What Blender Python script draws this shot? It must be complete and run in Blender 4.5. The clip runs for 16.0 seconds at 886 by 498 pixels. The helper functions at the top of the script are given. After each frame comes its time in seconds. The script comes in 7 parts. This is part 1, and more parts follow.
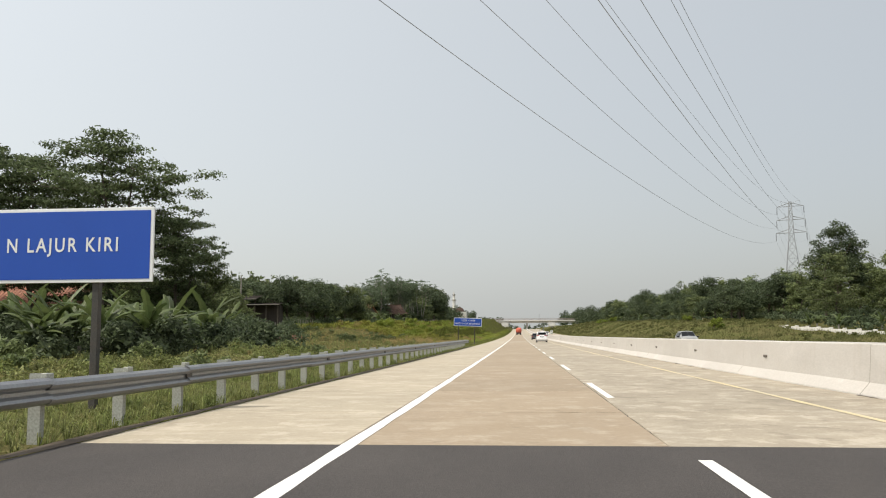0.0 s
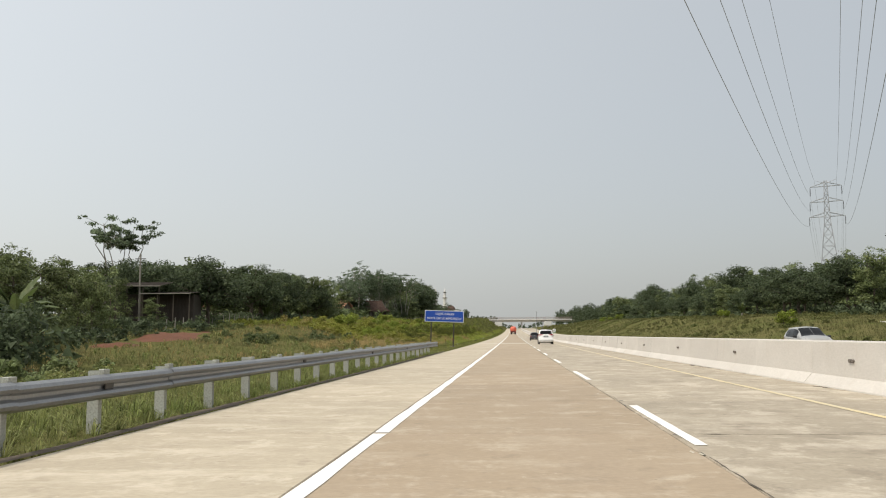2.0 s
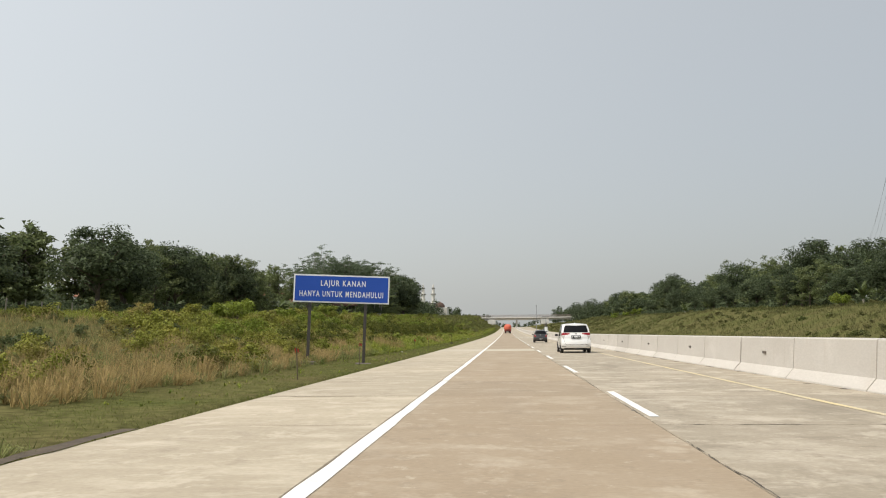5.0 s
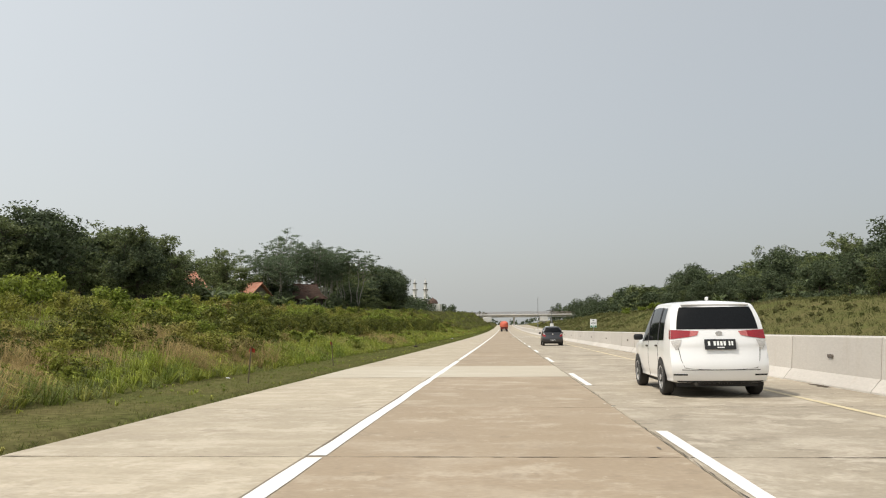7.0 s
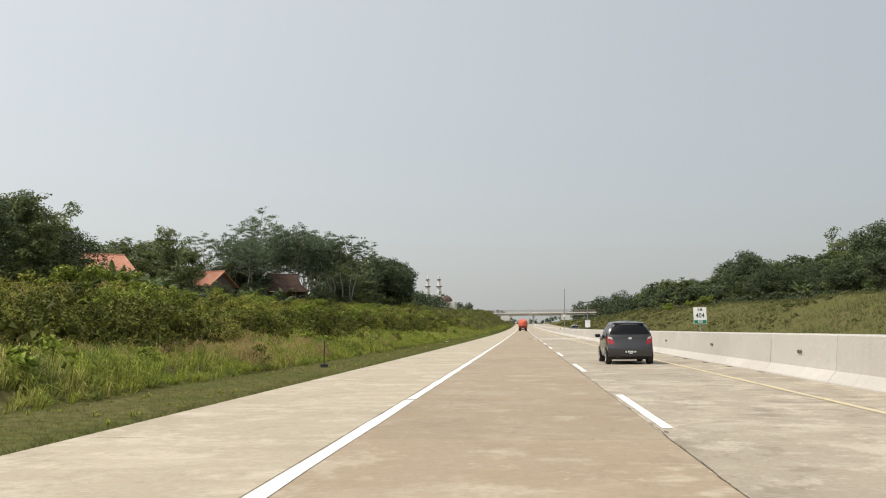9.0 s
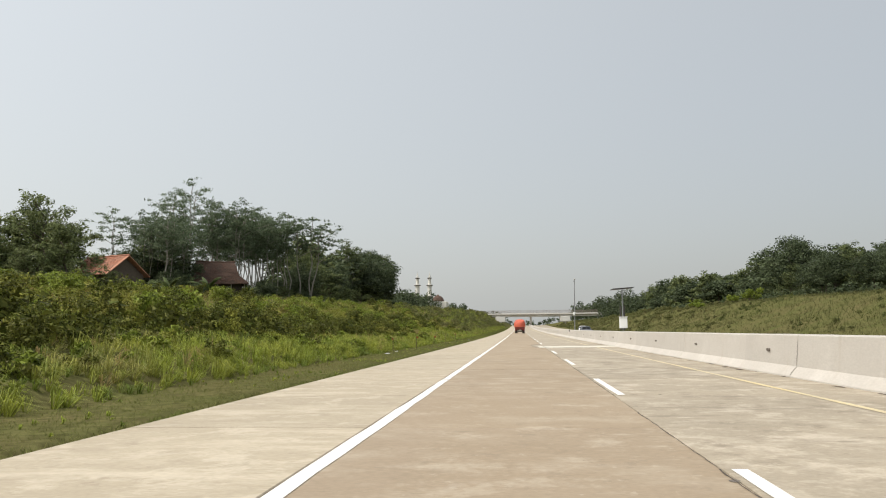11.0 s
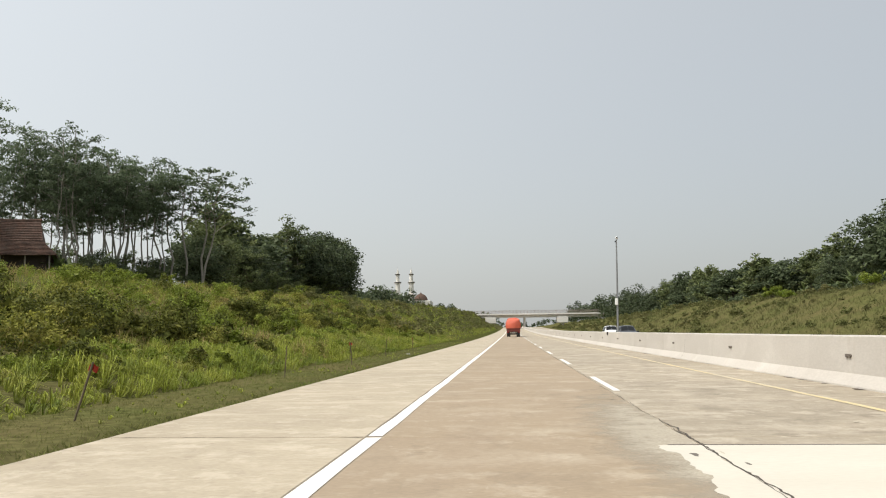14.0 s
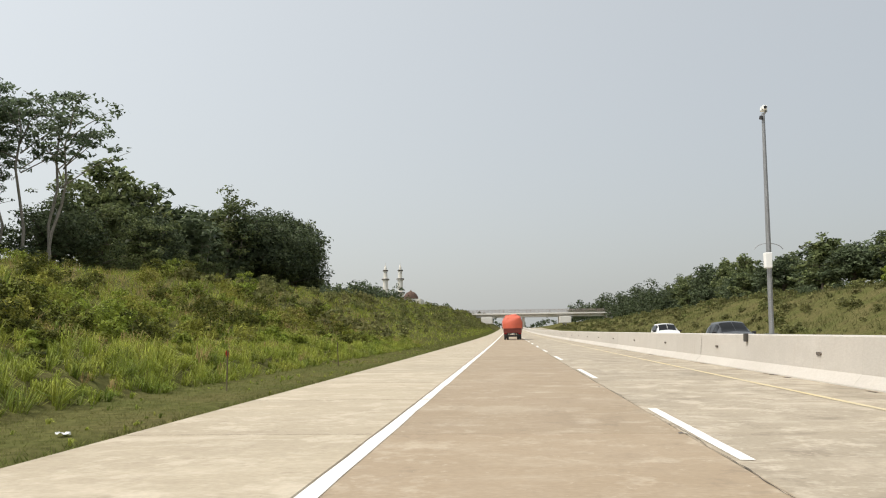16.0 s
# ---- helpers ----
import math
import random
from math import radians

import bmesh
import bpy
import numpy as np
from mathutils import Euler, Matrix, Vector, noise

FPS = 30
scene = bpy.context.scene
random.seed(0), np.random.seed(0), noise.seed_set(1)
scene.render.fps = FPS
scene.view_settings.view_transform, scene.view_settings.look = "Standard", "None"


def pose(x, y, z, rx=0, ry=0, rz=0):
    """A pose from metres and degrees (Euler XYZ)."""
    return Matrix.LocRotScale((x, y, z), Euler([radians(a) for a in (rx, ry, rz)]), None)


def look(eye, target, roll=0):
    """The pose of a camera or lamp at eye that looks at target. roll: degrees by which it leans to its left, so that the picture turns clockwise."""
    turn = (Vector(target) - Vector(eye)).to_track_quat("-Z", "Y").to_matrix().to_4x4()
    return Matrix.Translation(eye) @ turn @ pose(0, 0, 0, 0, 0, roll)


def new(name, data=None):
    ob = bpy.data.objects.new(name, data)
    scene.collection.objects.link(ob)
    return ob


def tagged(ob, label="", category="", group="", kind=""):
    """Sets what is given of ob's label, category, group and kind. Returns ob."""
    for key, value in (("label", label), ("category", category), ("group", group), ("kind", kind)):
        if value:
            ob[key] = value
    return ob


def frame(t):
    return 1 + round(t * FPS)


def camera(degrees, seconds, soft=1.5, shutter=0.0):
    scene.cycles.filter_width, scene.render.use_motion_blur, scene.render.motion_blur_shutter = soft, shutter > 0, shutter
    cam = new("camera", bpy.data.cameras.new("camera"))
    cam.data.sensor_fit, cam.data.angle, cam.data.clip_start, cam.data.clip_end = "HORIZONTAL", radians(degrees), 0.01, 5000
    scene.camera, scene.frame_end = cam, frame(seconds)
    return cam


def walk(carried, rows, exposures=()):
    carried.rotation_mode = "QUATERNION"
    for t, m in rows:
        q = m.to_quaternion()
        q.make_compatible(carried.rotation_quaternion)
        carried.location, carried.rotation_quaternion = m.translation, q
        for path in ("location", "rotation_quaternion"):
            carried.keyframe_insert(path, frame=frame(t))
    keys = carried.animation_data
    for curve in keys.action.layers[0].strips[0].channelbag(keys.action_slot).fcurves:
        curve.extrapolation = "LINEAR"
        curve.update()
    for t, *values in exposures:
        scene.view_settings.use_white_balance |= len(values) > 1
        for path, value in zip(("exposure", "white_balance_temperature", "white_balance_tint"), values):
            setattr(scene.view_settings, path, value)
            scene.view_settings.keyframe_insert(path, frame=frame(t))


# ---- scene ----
# The road runs along +y; x = 0 is the broken lane line, z = 0 the road at y = 0.
cam = camera(56.72, 16.0, soft=1.1, shutter=0.0)
# seconds, x, y, z, yaw, pitch, roll
PATH = [
    (0.0, -1.731, -3.11, 1.184, 5.23, 6.11, 0.35),
    (0.5, -1.778, 4.93, 1.184, 5.13, 6.11, 0.38),
    (1.0, -1.856, 13.28, 1.186, 5.05, 6.09, 0.44),
    (1.5, -1.92, 21.45, 1.19, 4.96, 6.07, 0.42),
    (2.0, -1.985, 29.87, 1.196, 4.81, 6.09, 0.4),
    (2.5, -2.019, 38.14, 1.204, 4.71, 6.12, 0.44),
    (3.0, -2.054, 46.31, 1.213, 4.6, 6.07, 0.45),
    (3.5, -2.067, 54.34, 1.224, 4.53, 6.08, 0.46),
    (6.0, -1.961, 95.55, 1.308, 4.29, 5.96, 0.54),
    (6.5, -1.884, 103.62, 1.33, 4.2, 5.91, 0.5),
    (7.0, -1.807, 112.11, 1.355, 4.2, 5.9, 0.51),
    (7.5, -1.781, 120.74, 1.383, 4.08, 5.91, 0.56),
    (8.0, -1.744, 128.67, 1.409, 3.97, 5.86, 0.54),
    (8.5, -1.708, 137.28, 1.441, 4.28, 5.91, 0.5),
    (9.0, -1.684, 145.91, 1.474, 5.52, 5.87, 0.51),
    (9.5, -1.724, 153.73, 1.506, 5.4, 5.89, 0.53),
    (10.0, -1.764, 162.48, 1.544, 5.33, 5.92, 0.52),
    (12.5, -1.849, 204.81, 1.755, 5.14, 6.08, 0.64),
    (13.0, -1.864, 213.35, 1.804, 5.06, 6.0, 0.65),
    (13.5, -1.95, 221.95, 1.855, 4.9, 6.1, 0.69),
    (14.0, -2.036, 230.55, 1.908, 4.71, 6.16, 0.69),
    (14.5, -2.055, 239.11, 1.963, 4.82, 6.22, 0.68),
    (15.0, -2.089, 247.67, 2.02, 4.75, 6.21, 0.73),
    (15.5, -2.105, 256.64, 2.081, 4.66, 6.21, 0.72),
    (16.0, -2.122, 265.25, 2.142, 4.55, 6.23, 0.73),
]
walk(cam, [(t, pose(x, y, z, 90 + pitch, roll, yaw)) for t, x, y, z, yaw, pitch, roll in PATH],
     exposures=[(0.0, 0.10), (0.5, 0.08), (1.2, 0.05), (2.2, -0.01), (3.5, -0.03), (6.5, -0.05), (9.5, -0.02), (12.3, 0.03), (13.5, 0.05), (16.0, 0.06)])
import collections

# ---------------------------------------------------------------- light
SUN_AZ = radians(244)      # where the sun stands, clockwise from +y
SUN_EL = radians(58)
world = bpy.data.worlds.new("hazy_sky")
scene.world = world
world.use_nodes = True
wn, wl = world.node_tree.nodes, world.node_tree.links
wn.clear()
sky = wn.new("ShaderNodeTexSky")
sky.sky_type = "NISHITA"
sky.sun_disc = False
sky.sun_elevation, sky.sun_rotation = SUN_EL, SUN_AZ
sky.air_density, sky.dust_density, sky.ozone_density = 1.0, 5.6, 1.0
clear = wn.new("ShaderNodeBackground")
clear.inputs["Strength"].default_value = 0.055
haze = wn.new("ShaderNodeBackground")
haze.inputs["Color"].default_value = (0.966, 0.995, 0.972, 1)
both = wn.new("ShaderNodeAddShader")
world_out = wn.new("ShaderNodeOutputWorld")
# the haze glows towards the sun and fades away from it
way = wn.new("ShaderNodeTexCoord")
toward = wn.new("ShaderNodeVectorMath")
toward.operation = "DOT_PRODUCT"
toward.inputs[1].default_value = (math.sin(SUN_AZ) * 0.5, math.cos(SUN_AZ) * 0.5, 0.25)
glow = wn.new("ShaderNodeMapRange")
glow.inputs["From Min"].default_value, glow.inputs["From Max"].default_value = -1.0, 1.0
glow.inputs["To Min"].default_value, glow.inputs["To Max"].default_value = 0.145, 0.955
wl.new(way.outputs["Generated"], toward.inputs[0])
wl.new(toward.outputs["Value"], glow.inputs["Value"])
wl.new(glow.outputs["Result"], haze.inputs["Strength"])
wl.new(sky.outputs[0], clear.inputs["Color"])
wl.new(clear.outputs[0], both.inputs[0])
wl.new(haze.outputs[0], both.inputs[1])
wl.new(both.outputs[0], world_out.inputs[0])

sun = new("sun", bpy.data.lights.new("sun", "SUN"))
sun.data.energy, sun.data.angle, sun.data.color = 3.2, radians(1.5), (1.0, 0.95, 0.86)
sun_way = Vector((math.sin(SUN_AZ) * math.cos(SUN_EL), math.cos(SUN_AZ) * math.cos(SUN_EL), math.sin(SUN_EL)))
sun.matrix_world = look(sun_way * 300, (0, 0, 0))


# ---------------------------------------------------------------- materials
def material(name, colour, rough=0.7, metal=0.0, second=None, scale=3.0, stretch=(1, 1, 1), amount=0.5, fine=40.0, fine_amount=0.25,
             bump=0.0, bump_scale=30.0, island=0.0, each=0.0, leaf=0.0, gloss=None, coords="Object", layers=()):
    """A procedural surface: a base colour, a second one in blotches, fine grain, relief, and a shift of tone per piece or per leaf."""
    mat = bpy.data.materials.new(name)
    mat.use_nodes = True
    n, l = mat.node_tree.nodes, mat.node_tree.links
    bsdf, out = n["Principled BSDF"], n["Material Output"]
    bsdf.inputs["Roughness"].default_value = rough
    bsdf.inputs["Metallic"].default_value = metal
    if gloss is not None:
        bsdf.inputs["Specular IOR Level"].default_value = gloss
    if coords == "World":
        place = n.new("ShaderNodeNewGeometry").outputs["Position"]
    else:
        place = n.new("ShaderNodeTexCoord").outputs["Object"]
    mapping = n.new("ShaderNodeMapping")
    mapping.inputs["Scale"].default_value = stretch
    l.new(place, mapping.inputs["Vector"])
    blotch = n.new("ShaderNodeTexNoise")
    blotch.inputs["Scale"].default_value, blotch.inputs["Detail"].default_value = scale, 6
    blotch.inputs["Roughness"].default_value = 0.62
    l.new(mapping.outputs[0], blotch.inputs["Vector"])
    ramp = n.new("ShaderNodeValToRGB")
    ramp.color_ramp.elements[0].position, ramp.color_ramp.elements[1].position = 0.5 - 0.22, 0.5 + 0.22
    l.new(blotch.outputs["Fac"], ramp.inputs["Fac"])
    spread = n.new("ShaderNodeMath")
    spread.operation = "MULTIPLY"
    spread.inputs[1].default_value = amount
    l.new(ramp.outputs["Color"], spread.inputs[0])
    mix = n.new("ShaderNodeMix")
    mix.data_type = "RGBA"
    l.new(spread.outputs[0], mix.inputs["Factor"])
    mix.inputs["A"].default_value = (*colour, 1)
    mix.inputs["B"].default_value = (*(second or [c * 0.7 for c in colour]), 1)
    colour_out = mix.outputs["Result"]
    for tint, way, size, low, high, strength in layers:   # stains and streaks with a shape of their own
        turned = n.new("ShaderNodeMapping")
        turned.inputs["Scale"].default_value = way
        turned.inputs["Location"].default_value = (size * 3.1, size * 1.7, 0)
        l.new(place, turned.inputs["Vector"])
        noise_ = n.new("ShaderNodeTexNoise")
        noise_.inputs["Scale"].default_value, noise_.inputs["Detail"].default_value = size, 5
        noise_.inputs["Roughness"].default_value = 0.68
        l.new(turned.outputs[0], noise_.inputs["Vector"])
        edge = n.new("ShaderNodeMapRange")
        edge.inputs["From Min"].default_value, edge.inputs["From Max"].default_value = low, high
        edge.inputs["To Max"].default_value = strength
        l.new(noise_.outputs["Fac"], edge.inputs["Value"])
        over = n.new("ShaderNodeMix")
        over.data_type = "RGBA"
        l.new(edge.outputs["Result"], over.inputs["Factor"])
        l.new(colour_out, over.inputs["A"])
        over.inputs["B"].default_value = (*tint, 1)
        colour_out = over.outputs["Result"]
    grain = n.new("ShaderNodeTexNoise")
    grain.inputs["Scale"].default_value, grain.inputs["Detail"].default_value = fine, 3
    l.new(mapping.outputs[0], grain.inputs["Vector"])
    tone = n.new("ShaderNodeMapRange")
    tone.inputs["From Min"].default_value, tone.inputs["From Max"].default_value = 0.25, 0.75
    tone.inputs["To Min"].default_value, tone.inputs["To Max"].default_value = 1 - fine_amount, 1 + fine_amount
    l.new(grain.outputs["Fac"], tone.inputs["Value"])
    value = tone.outputs["Result"]
    for amount_, source in ((island, "Random Per Island"), (each, "Random")):
        if amount_:
            node = n.new("ShaderNodeNewGeometry" if source == "Random Per Island" else "ShaderNodeObjectInfo")
            shift = n.new("ShaderNodeMapRange")
            shift.inputs["To Min"].default_value, shift.inputs["To Max"].default_value = 1 - amount_, 1 + amount_
            l.new(node.outputs[source], shift.inputs["Value"])
            times = n.new("ShaderNodeMath")
            times.operation = "MULTIPLY"
            l.new(value, times.inputs[0])
            l.new(shift.outputs["Result"], times.inputs[1])
            value = times.outputs[0]
    shade = n.new("ShaderNodeVectorMath")
    shade.operation = "SCALE"
    l.new(colour_out, shade.inputs[0])
    l.new(value, shade.inputs["Scale"])
    l.new(shade.outputs[0], bsdf.inputs["Base Color"])
    if bump:
        relief = n.new("ShaderNodeTexNoise")
        relief.inputs["Scale"].default_value, relief.inputs["Detail"].default_value = bump_scale, 4
        l.new(mapping.outputs[0], relief.inputs["Vector"])
        b = n.new("ShaderNodeBump")
        b.inputs["Strength"].default_value = bump
        b.inputs["Distance"].default_value = 0.02
        l.new(relief.outputs["Fac"], b.inputs["Height"])
        l.new(b.outputs[0], bsdf.inputs["Normal"])
    if leaf:
        trans = n.new("ShaderNodeBsdfTranslucent")
        l.new(shade.outputs[0], trans.inputs["Color"])
        blend = n.new("ShaderNodeMixShader")
        blend.inputs[0].default_value = leaf
        l.new(bsdf.outputs[0], blend.inputs[1])
        l.new(trans.outputs[0], blend.inputs[2])
        l.new(blend.outputs[0], out.inputs["Surface"])
    return mat


M = {}
M["concrete_lane"] = material("concrete_lane", (0.285, 0.220, 0.147), 0.85, second=(0.325, 0.258, 0.182), scale=0.8, stretch=(0.5, 0.7, 1), amount=0.7, fine=30, fine_amount=0.09, bump=0.12, bump_scale=60, each=0.05, coords="World",
                              layers=[((0.46, 0.395, 0.30), (0.8, 1.5, 1), 2.7, 0.575, 0.625, 0.22), ((0.43, 0.365, 0.275), (1.1, 0.9, 1), 1.5, 0.56, 0.64, 0.5), ((0.20, 0.158, 0.112), (1, 0.7, 1), 2.3, 0.59, 0.67, 0.4), ((0.45, 0.385, 0.295), (1, 0.8, 1), 6.0, 0.62, 0.68, 0.5), ((0.30, 0.235, 0.165), (0.9, 0.05, 1), 0.9, 0.50, 0.64, 0.6), ((0.40, 0.335, 0.25), (0.8, 1.0, 1), 0.8, 0.52, 0.70, 0.6), ((0.43, 0.365, 0.28), (1, 0.9, 1), 1.5, 0.56, 0.68, 0.45), ((0.21, 0.165, 0.115), (1, 0.6, 1), 1.1, 0.56, 0.70, 0.4), ((0.17, 0.13, 0.09), (1, 1, 1), 9.0, 0.66, 0.72, 0.5), ((0.20, 0.165, 0.125), (1, 1.6, 1), 2.2, 0.66, 0.74, 0.5)])
M["concrete_pale"] = material("concrete_pale", (0.402, 0.346, 0.256), 0.85, second=(0.322, 0.272, 0.198), scale=0.6, stretch=(0.5, 0.7, 1), amount=0.7, fine=30, fine_amount=0.09, bump=0.12, bump_scale=60, each=0.05, coords="World",
                              layers=[((0.56, 0.50, 0.40), (0.8, 1.5, 1), 2.5, 0.575, 0.625, 0.22), ((0.30, 0.25, 0.18), (0.8, 1.4, 1), 3.1, 0.595, 0.64, 0.2), ((0.52, 0.46, 0.36), (1.1, 0.9, 1), 1.4, 0.55, 0.63, 0.55), ((0.27, 0.225, 0.165), (1, 0.8, 1), 1.9, 0.58, 0.67, 0.5), ((0.28, 0.23, 0.17), (1, 0.8, 1), 5.5, 0.62, 0.68, 0.5), ((0.49, 0.43, 0.335), (0.8, 1.0, 1), 1.6, 0.53, 0.66, 0.55), ((0.22, 0.18, 0.13), (1, 1, 1), 8.0, 0.67, 0.73, 0.5), ((0.50, 0.44, 0.34), (0.5, 1.6, 1), 0.7, 0.53, 0.68, 0.7), ((0.31, 0.26, 0.19), (0.6, 1.3, 1), 0.9, 0.57, 0.72, 0.6)])
M["concrete_worn"] = material("concrete_worn", (0.350, 0.300, 0.225), 0.85, second=(0.270, 0.230, 0.172), scale=0.5, stretch=(0.7, 0.7, 1), amount=0.8, fine=28, fine_amount=0.10, bump=0.15, bump_scale=50, each=0.06, coords="World",
                              layers=[((0.54, 0.48, 0.385), (0.8, 1.5, 1), 2.3, 0.57, 0.62, 0.28), ((0.19, 0.155, 0.115), (0.8, 1.4, 1), 3.0, 0.60, 0.65, 0.25), ((0.50, 0.44, 0.35), (1.1, 0.9, 1), 1.2, 0.54, 0.62, 0.6), ((0.185, 0.152, 0.112), (1, 0.7, 1), 1.7, 0.58, 0.66, 0.5), ((0.48, 0.42, 0.33), (1, 0.8, 1), 5.5, 0.61, 0.67, 0.55), ((0.20, 0.17, 0.125), (0.7, 0.22, 1), 0.8, 0.55, 0.70, 0.7), ((0.46, 0.405, 0.32), (0.8, 1.1, 1), 0.6, 0.53, 0.66, 0.7), ((0.46, 0.40, 0.315), (1, 0.8, 1), 0.9, 0.54, 0.68, 0.5), ((0.21, 0.175, 0.13), (0.8, 1.4, 1), 1.1, 0.57, 0.68, 0.7), ((0.15, 0.12, 0.09), (1, 1.2, 1), 4.0, 0.68, 0.74, 0.5)])
M["concrete_new"] = material("concrete_new", (0.465, 0.418, 0.330), 0.85, second=(0.40, 0.352, 0.268), scale=1.0, stretch=(0.4, 1.2, 1), amount=0.7, fine=30, fine_amount=0.08, bump=0.2, bump_scale=60, coords="World",
                             layers=[((0.40, 0.35, 0.27), (0.3, 2.2, 1), 0.8, 0.55, 0.68, 0.7), ((0.52, 0.485, 0.41), (0.5, 1.5, 1), 0.9, 0.54, 0.66, 0.7)])
M["concrete_white"] = material("concrete_white", (0.58, 0.55, 0.475), 0.85, second=(0.50, 0.465, 0.39), scale=1.0, stretch=(0.4, 1.2, 1), amount=0.5, fine=30, fine_amount=0.05, bump=0.2, bump_scale=60, coords="World")
M["joint"] = material("joint", (0.075, 0.06, 0.048), 0.9, scale=4, coords="World")
M["asphalt"] = material("asphalt", (0.042, 0.036, 0.033), 0.9, second=(0.072, 0.062, 0.055), scale=0.7, stretch=(1, 0.5, 1), amount=0.6, fine=55, fine_amount=0.35, bump=0.5, bump_scale=90, coords="World")
M["barrier"] = material("barrier", (0.50, 0.472, 0.43), 0.9, second=(0.42, 0.387, 0.345), scale=0.8, stretch=(1, 0.5, 1.6), amount=0.55, fine=18, fine_amount=0.06, bump=0.2, bump_scale=40, each=0.04, coords="World",
                        layers=[((0.42, 0.37, 0.31), (1, 2.2, 0.35), 1.0, 0.58, 0.74, 0.55), ((0.56, 0.53, 0.485), (1, 0.5, 0.8), 1.2, 0.55, 0.7, 0.5)])
M["white_paint"] = material("white_paint", (0.78, 0.78, 0.76), 0.6, second=(0.58, 0.54, 0.47), scale=5, amount=0.55, fine=35, fine_amount=0.10, bump=0.1, bump_scale=80, coords="World")
M["yellow_paint"] = material("yellow_paint", (0.62, 0.50, 0.26), 0.7, second=(0.47, 0.42, 0.32), scale=0.9, stretch=(1, 0.35, 1), amount=0.95, fine=30, fine_amount=0.15, coords="World")
M["ground"] = material("ground", (0.080, 0.090, 0.030), 1.0, second=(0.128, 0.104, 0.052), scale=0.3, amount=0.75, fine=5, fine_amount=0.45, bump=0.6, bump_scale=6, gloss=0.0, coords="World")
M["galvanised"] = material("galvanised", (0.31, 0.312, 0.315), 0.45, 0.7, second=(0.20, 0.20, 0.20), scale=2.5, amount=0.5, fine=30, fine_amount=0.12, each=0.06)
M["post_white"] = material("post_white", (0.36, 0.37, 0.33), 0.6, second=(0.28, 0.27, 0.22), scale=6, amount=0.5, each=0.08)
M["dark_steel"] = material("dark_steel", (0.055, 0.055, 0.052), 0.6, 0.3, second=(0.10, 0.075, 0.055), scale=5, amount=0.5)
M["pole_steel"] = material("pole_steel", (0.30, 0.31, 0.32), 0.5, 0.6, second=(0.22, 0.22, 0.22), scale=5, amount=0.5)
M["pylon_steel"] = material("pylon_steel", (0.36, 0.37, 0.38), 0.65, 0.2, second=(0.28, 0.28, 0.28), scale=3, amount=0.5)
M["sign_blue"] = material("sign_blue", (0.006, 0.065, 0.40), 0.45, second=(0.008, 0.075, 0.43), scale=1.2, amount=0.5, fine=60, fine_amount=0.03)
M["sign_white"] = material("sign_white", (0.80, 0.81, 0.80), 0.5, second=(0.72, 0.72, 0.70), scale=2, amount=0.4, fine=60, fine_amount=0.03)
M["sign_green"] = material("sign_green", (0.01, 0.16, 0.09), 0.45, scale=2, amount=0.2)
M["black"] = material("black", (0.012, 0.012, 0.013), 0.6, scale=5, amount=0.3)
M["dark_hole"] = material("dark_hole", (0.15, 0.13, 0.11), 0.9, scale=5, amount=0.3)
M["bark_dark"] = material("bark_dark", (0.085, 0.068, 0.05), 0.95, second=(0.14, 0.12, 0.095), scale=3, stretch=(1, 1, 0.3), amount=0.6, fine=20, fine_amount=0.3)
M["bark_pale"] = material("bark_pale", (0.30, 0.275, 0.235), 0.95, second=(0.17, 0.15, 0.12), scale=2, stretch=(1, 1, 0.4), amount=0.6, fine=20, fine_amount=0.25)
M["leaf_dark"] = material("leaf_dark", (0.060, 0.082, 0.044), 0.5, second=(0.108, 0.132, 0.066), scale=0.5, amount=0.9, island=0.55, each=0.2, leaf=0.34, gloss=0.12)
M["leaf_mid"] = material("leaf_mid", (0.110, 0.145, 0.060), 0.5, second=(0.18, 0.20, 0.085), scale=0.5, amount=0.9, island=0.55, each=0.24, leaf=0.36, gloss=0.12)
M["leaf_umbrella"] = material("leaf_umbrella", (0.092, 0.122, 0.058), 0.5, second=(0.15, 0.178, 0.085), scale=0.5, amount=0.9, island=0.55, each=0.1, leaf=0.42, gloss=0.12)
M["leaf_feather"] = material("leaf_feather", (0.110, 0.150, 0.085), 0.6, second=(0.16, 0.195, 0.11), scale=0.5, amount=0.7, island=0.5, each=0.18, leaf=0.42, gloss=0.25)
M["leaf_banana"] = material("leaf_banana", (0.075, 0.115, 0.035), 0.45, second=(0.17, 0.18, 0.075), scale=1.2, amount=0.6, island=0.45, leaf=0.35, gloss=0.3)
# dark base and yellow blotches put crevice shade and lit sprigs into the colour
M["leaf_olive"] = material("leaf_olive", (0.040, 0.060, 0.012), 0.6, second=(0.19, 0.185, 0.038), scale=1.5, amount=0.8, island=0.6, leaf=0.2, gloss=0.12, coords="World")
M["leaf_lush"] = material("leaf_lush", (0.165, 0.225, 0.032), 0.5, second=(0.25, 0.27, 0.055), scale=0.35, amount=0.8, island=0.6, leaf=0.36, gloss=0.12, coords="World")
M["leaf_shrub"] = material("leaf_shrub", (0.180, 0.212, 0.038), 0.6, second=(0.31, 0.285, 0.065), scale=0.3, amount=0.9, island=0.6, leaf=0.38, gloss=0.12, coords="World",
                           layers=[((0.30, 0.23, 0.10), (1, 0.7, 0.5), 0.16, 0.53, 0.64, 0.75), ((0.165, 0.135, 0.06), (1, 0.7, 0.5), 0.35, 0.57, 0.66, 0.6)])
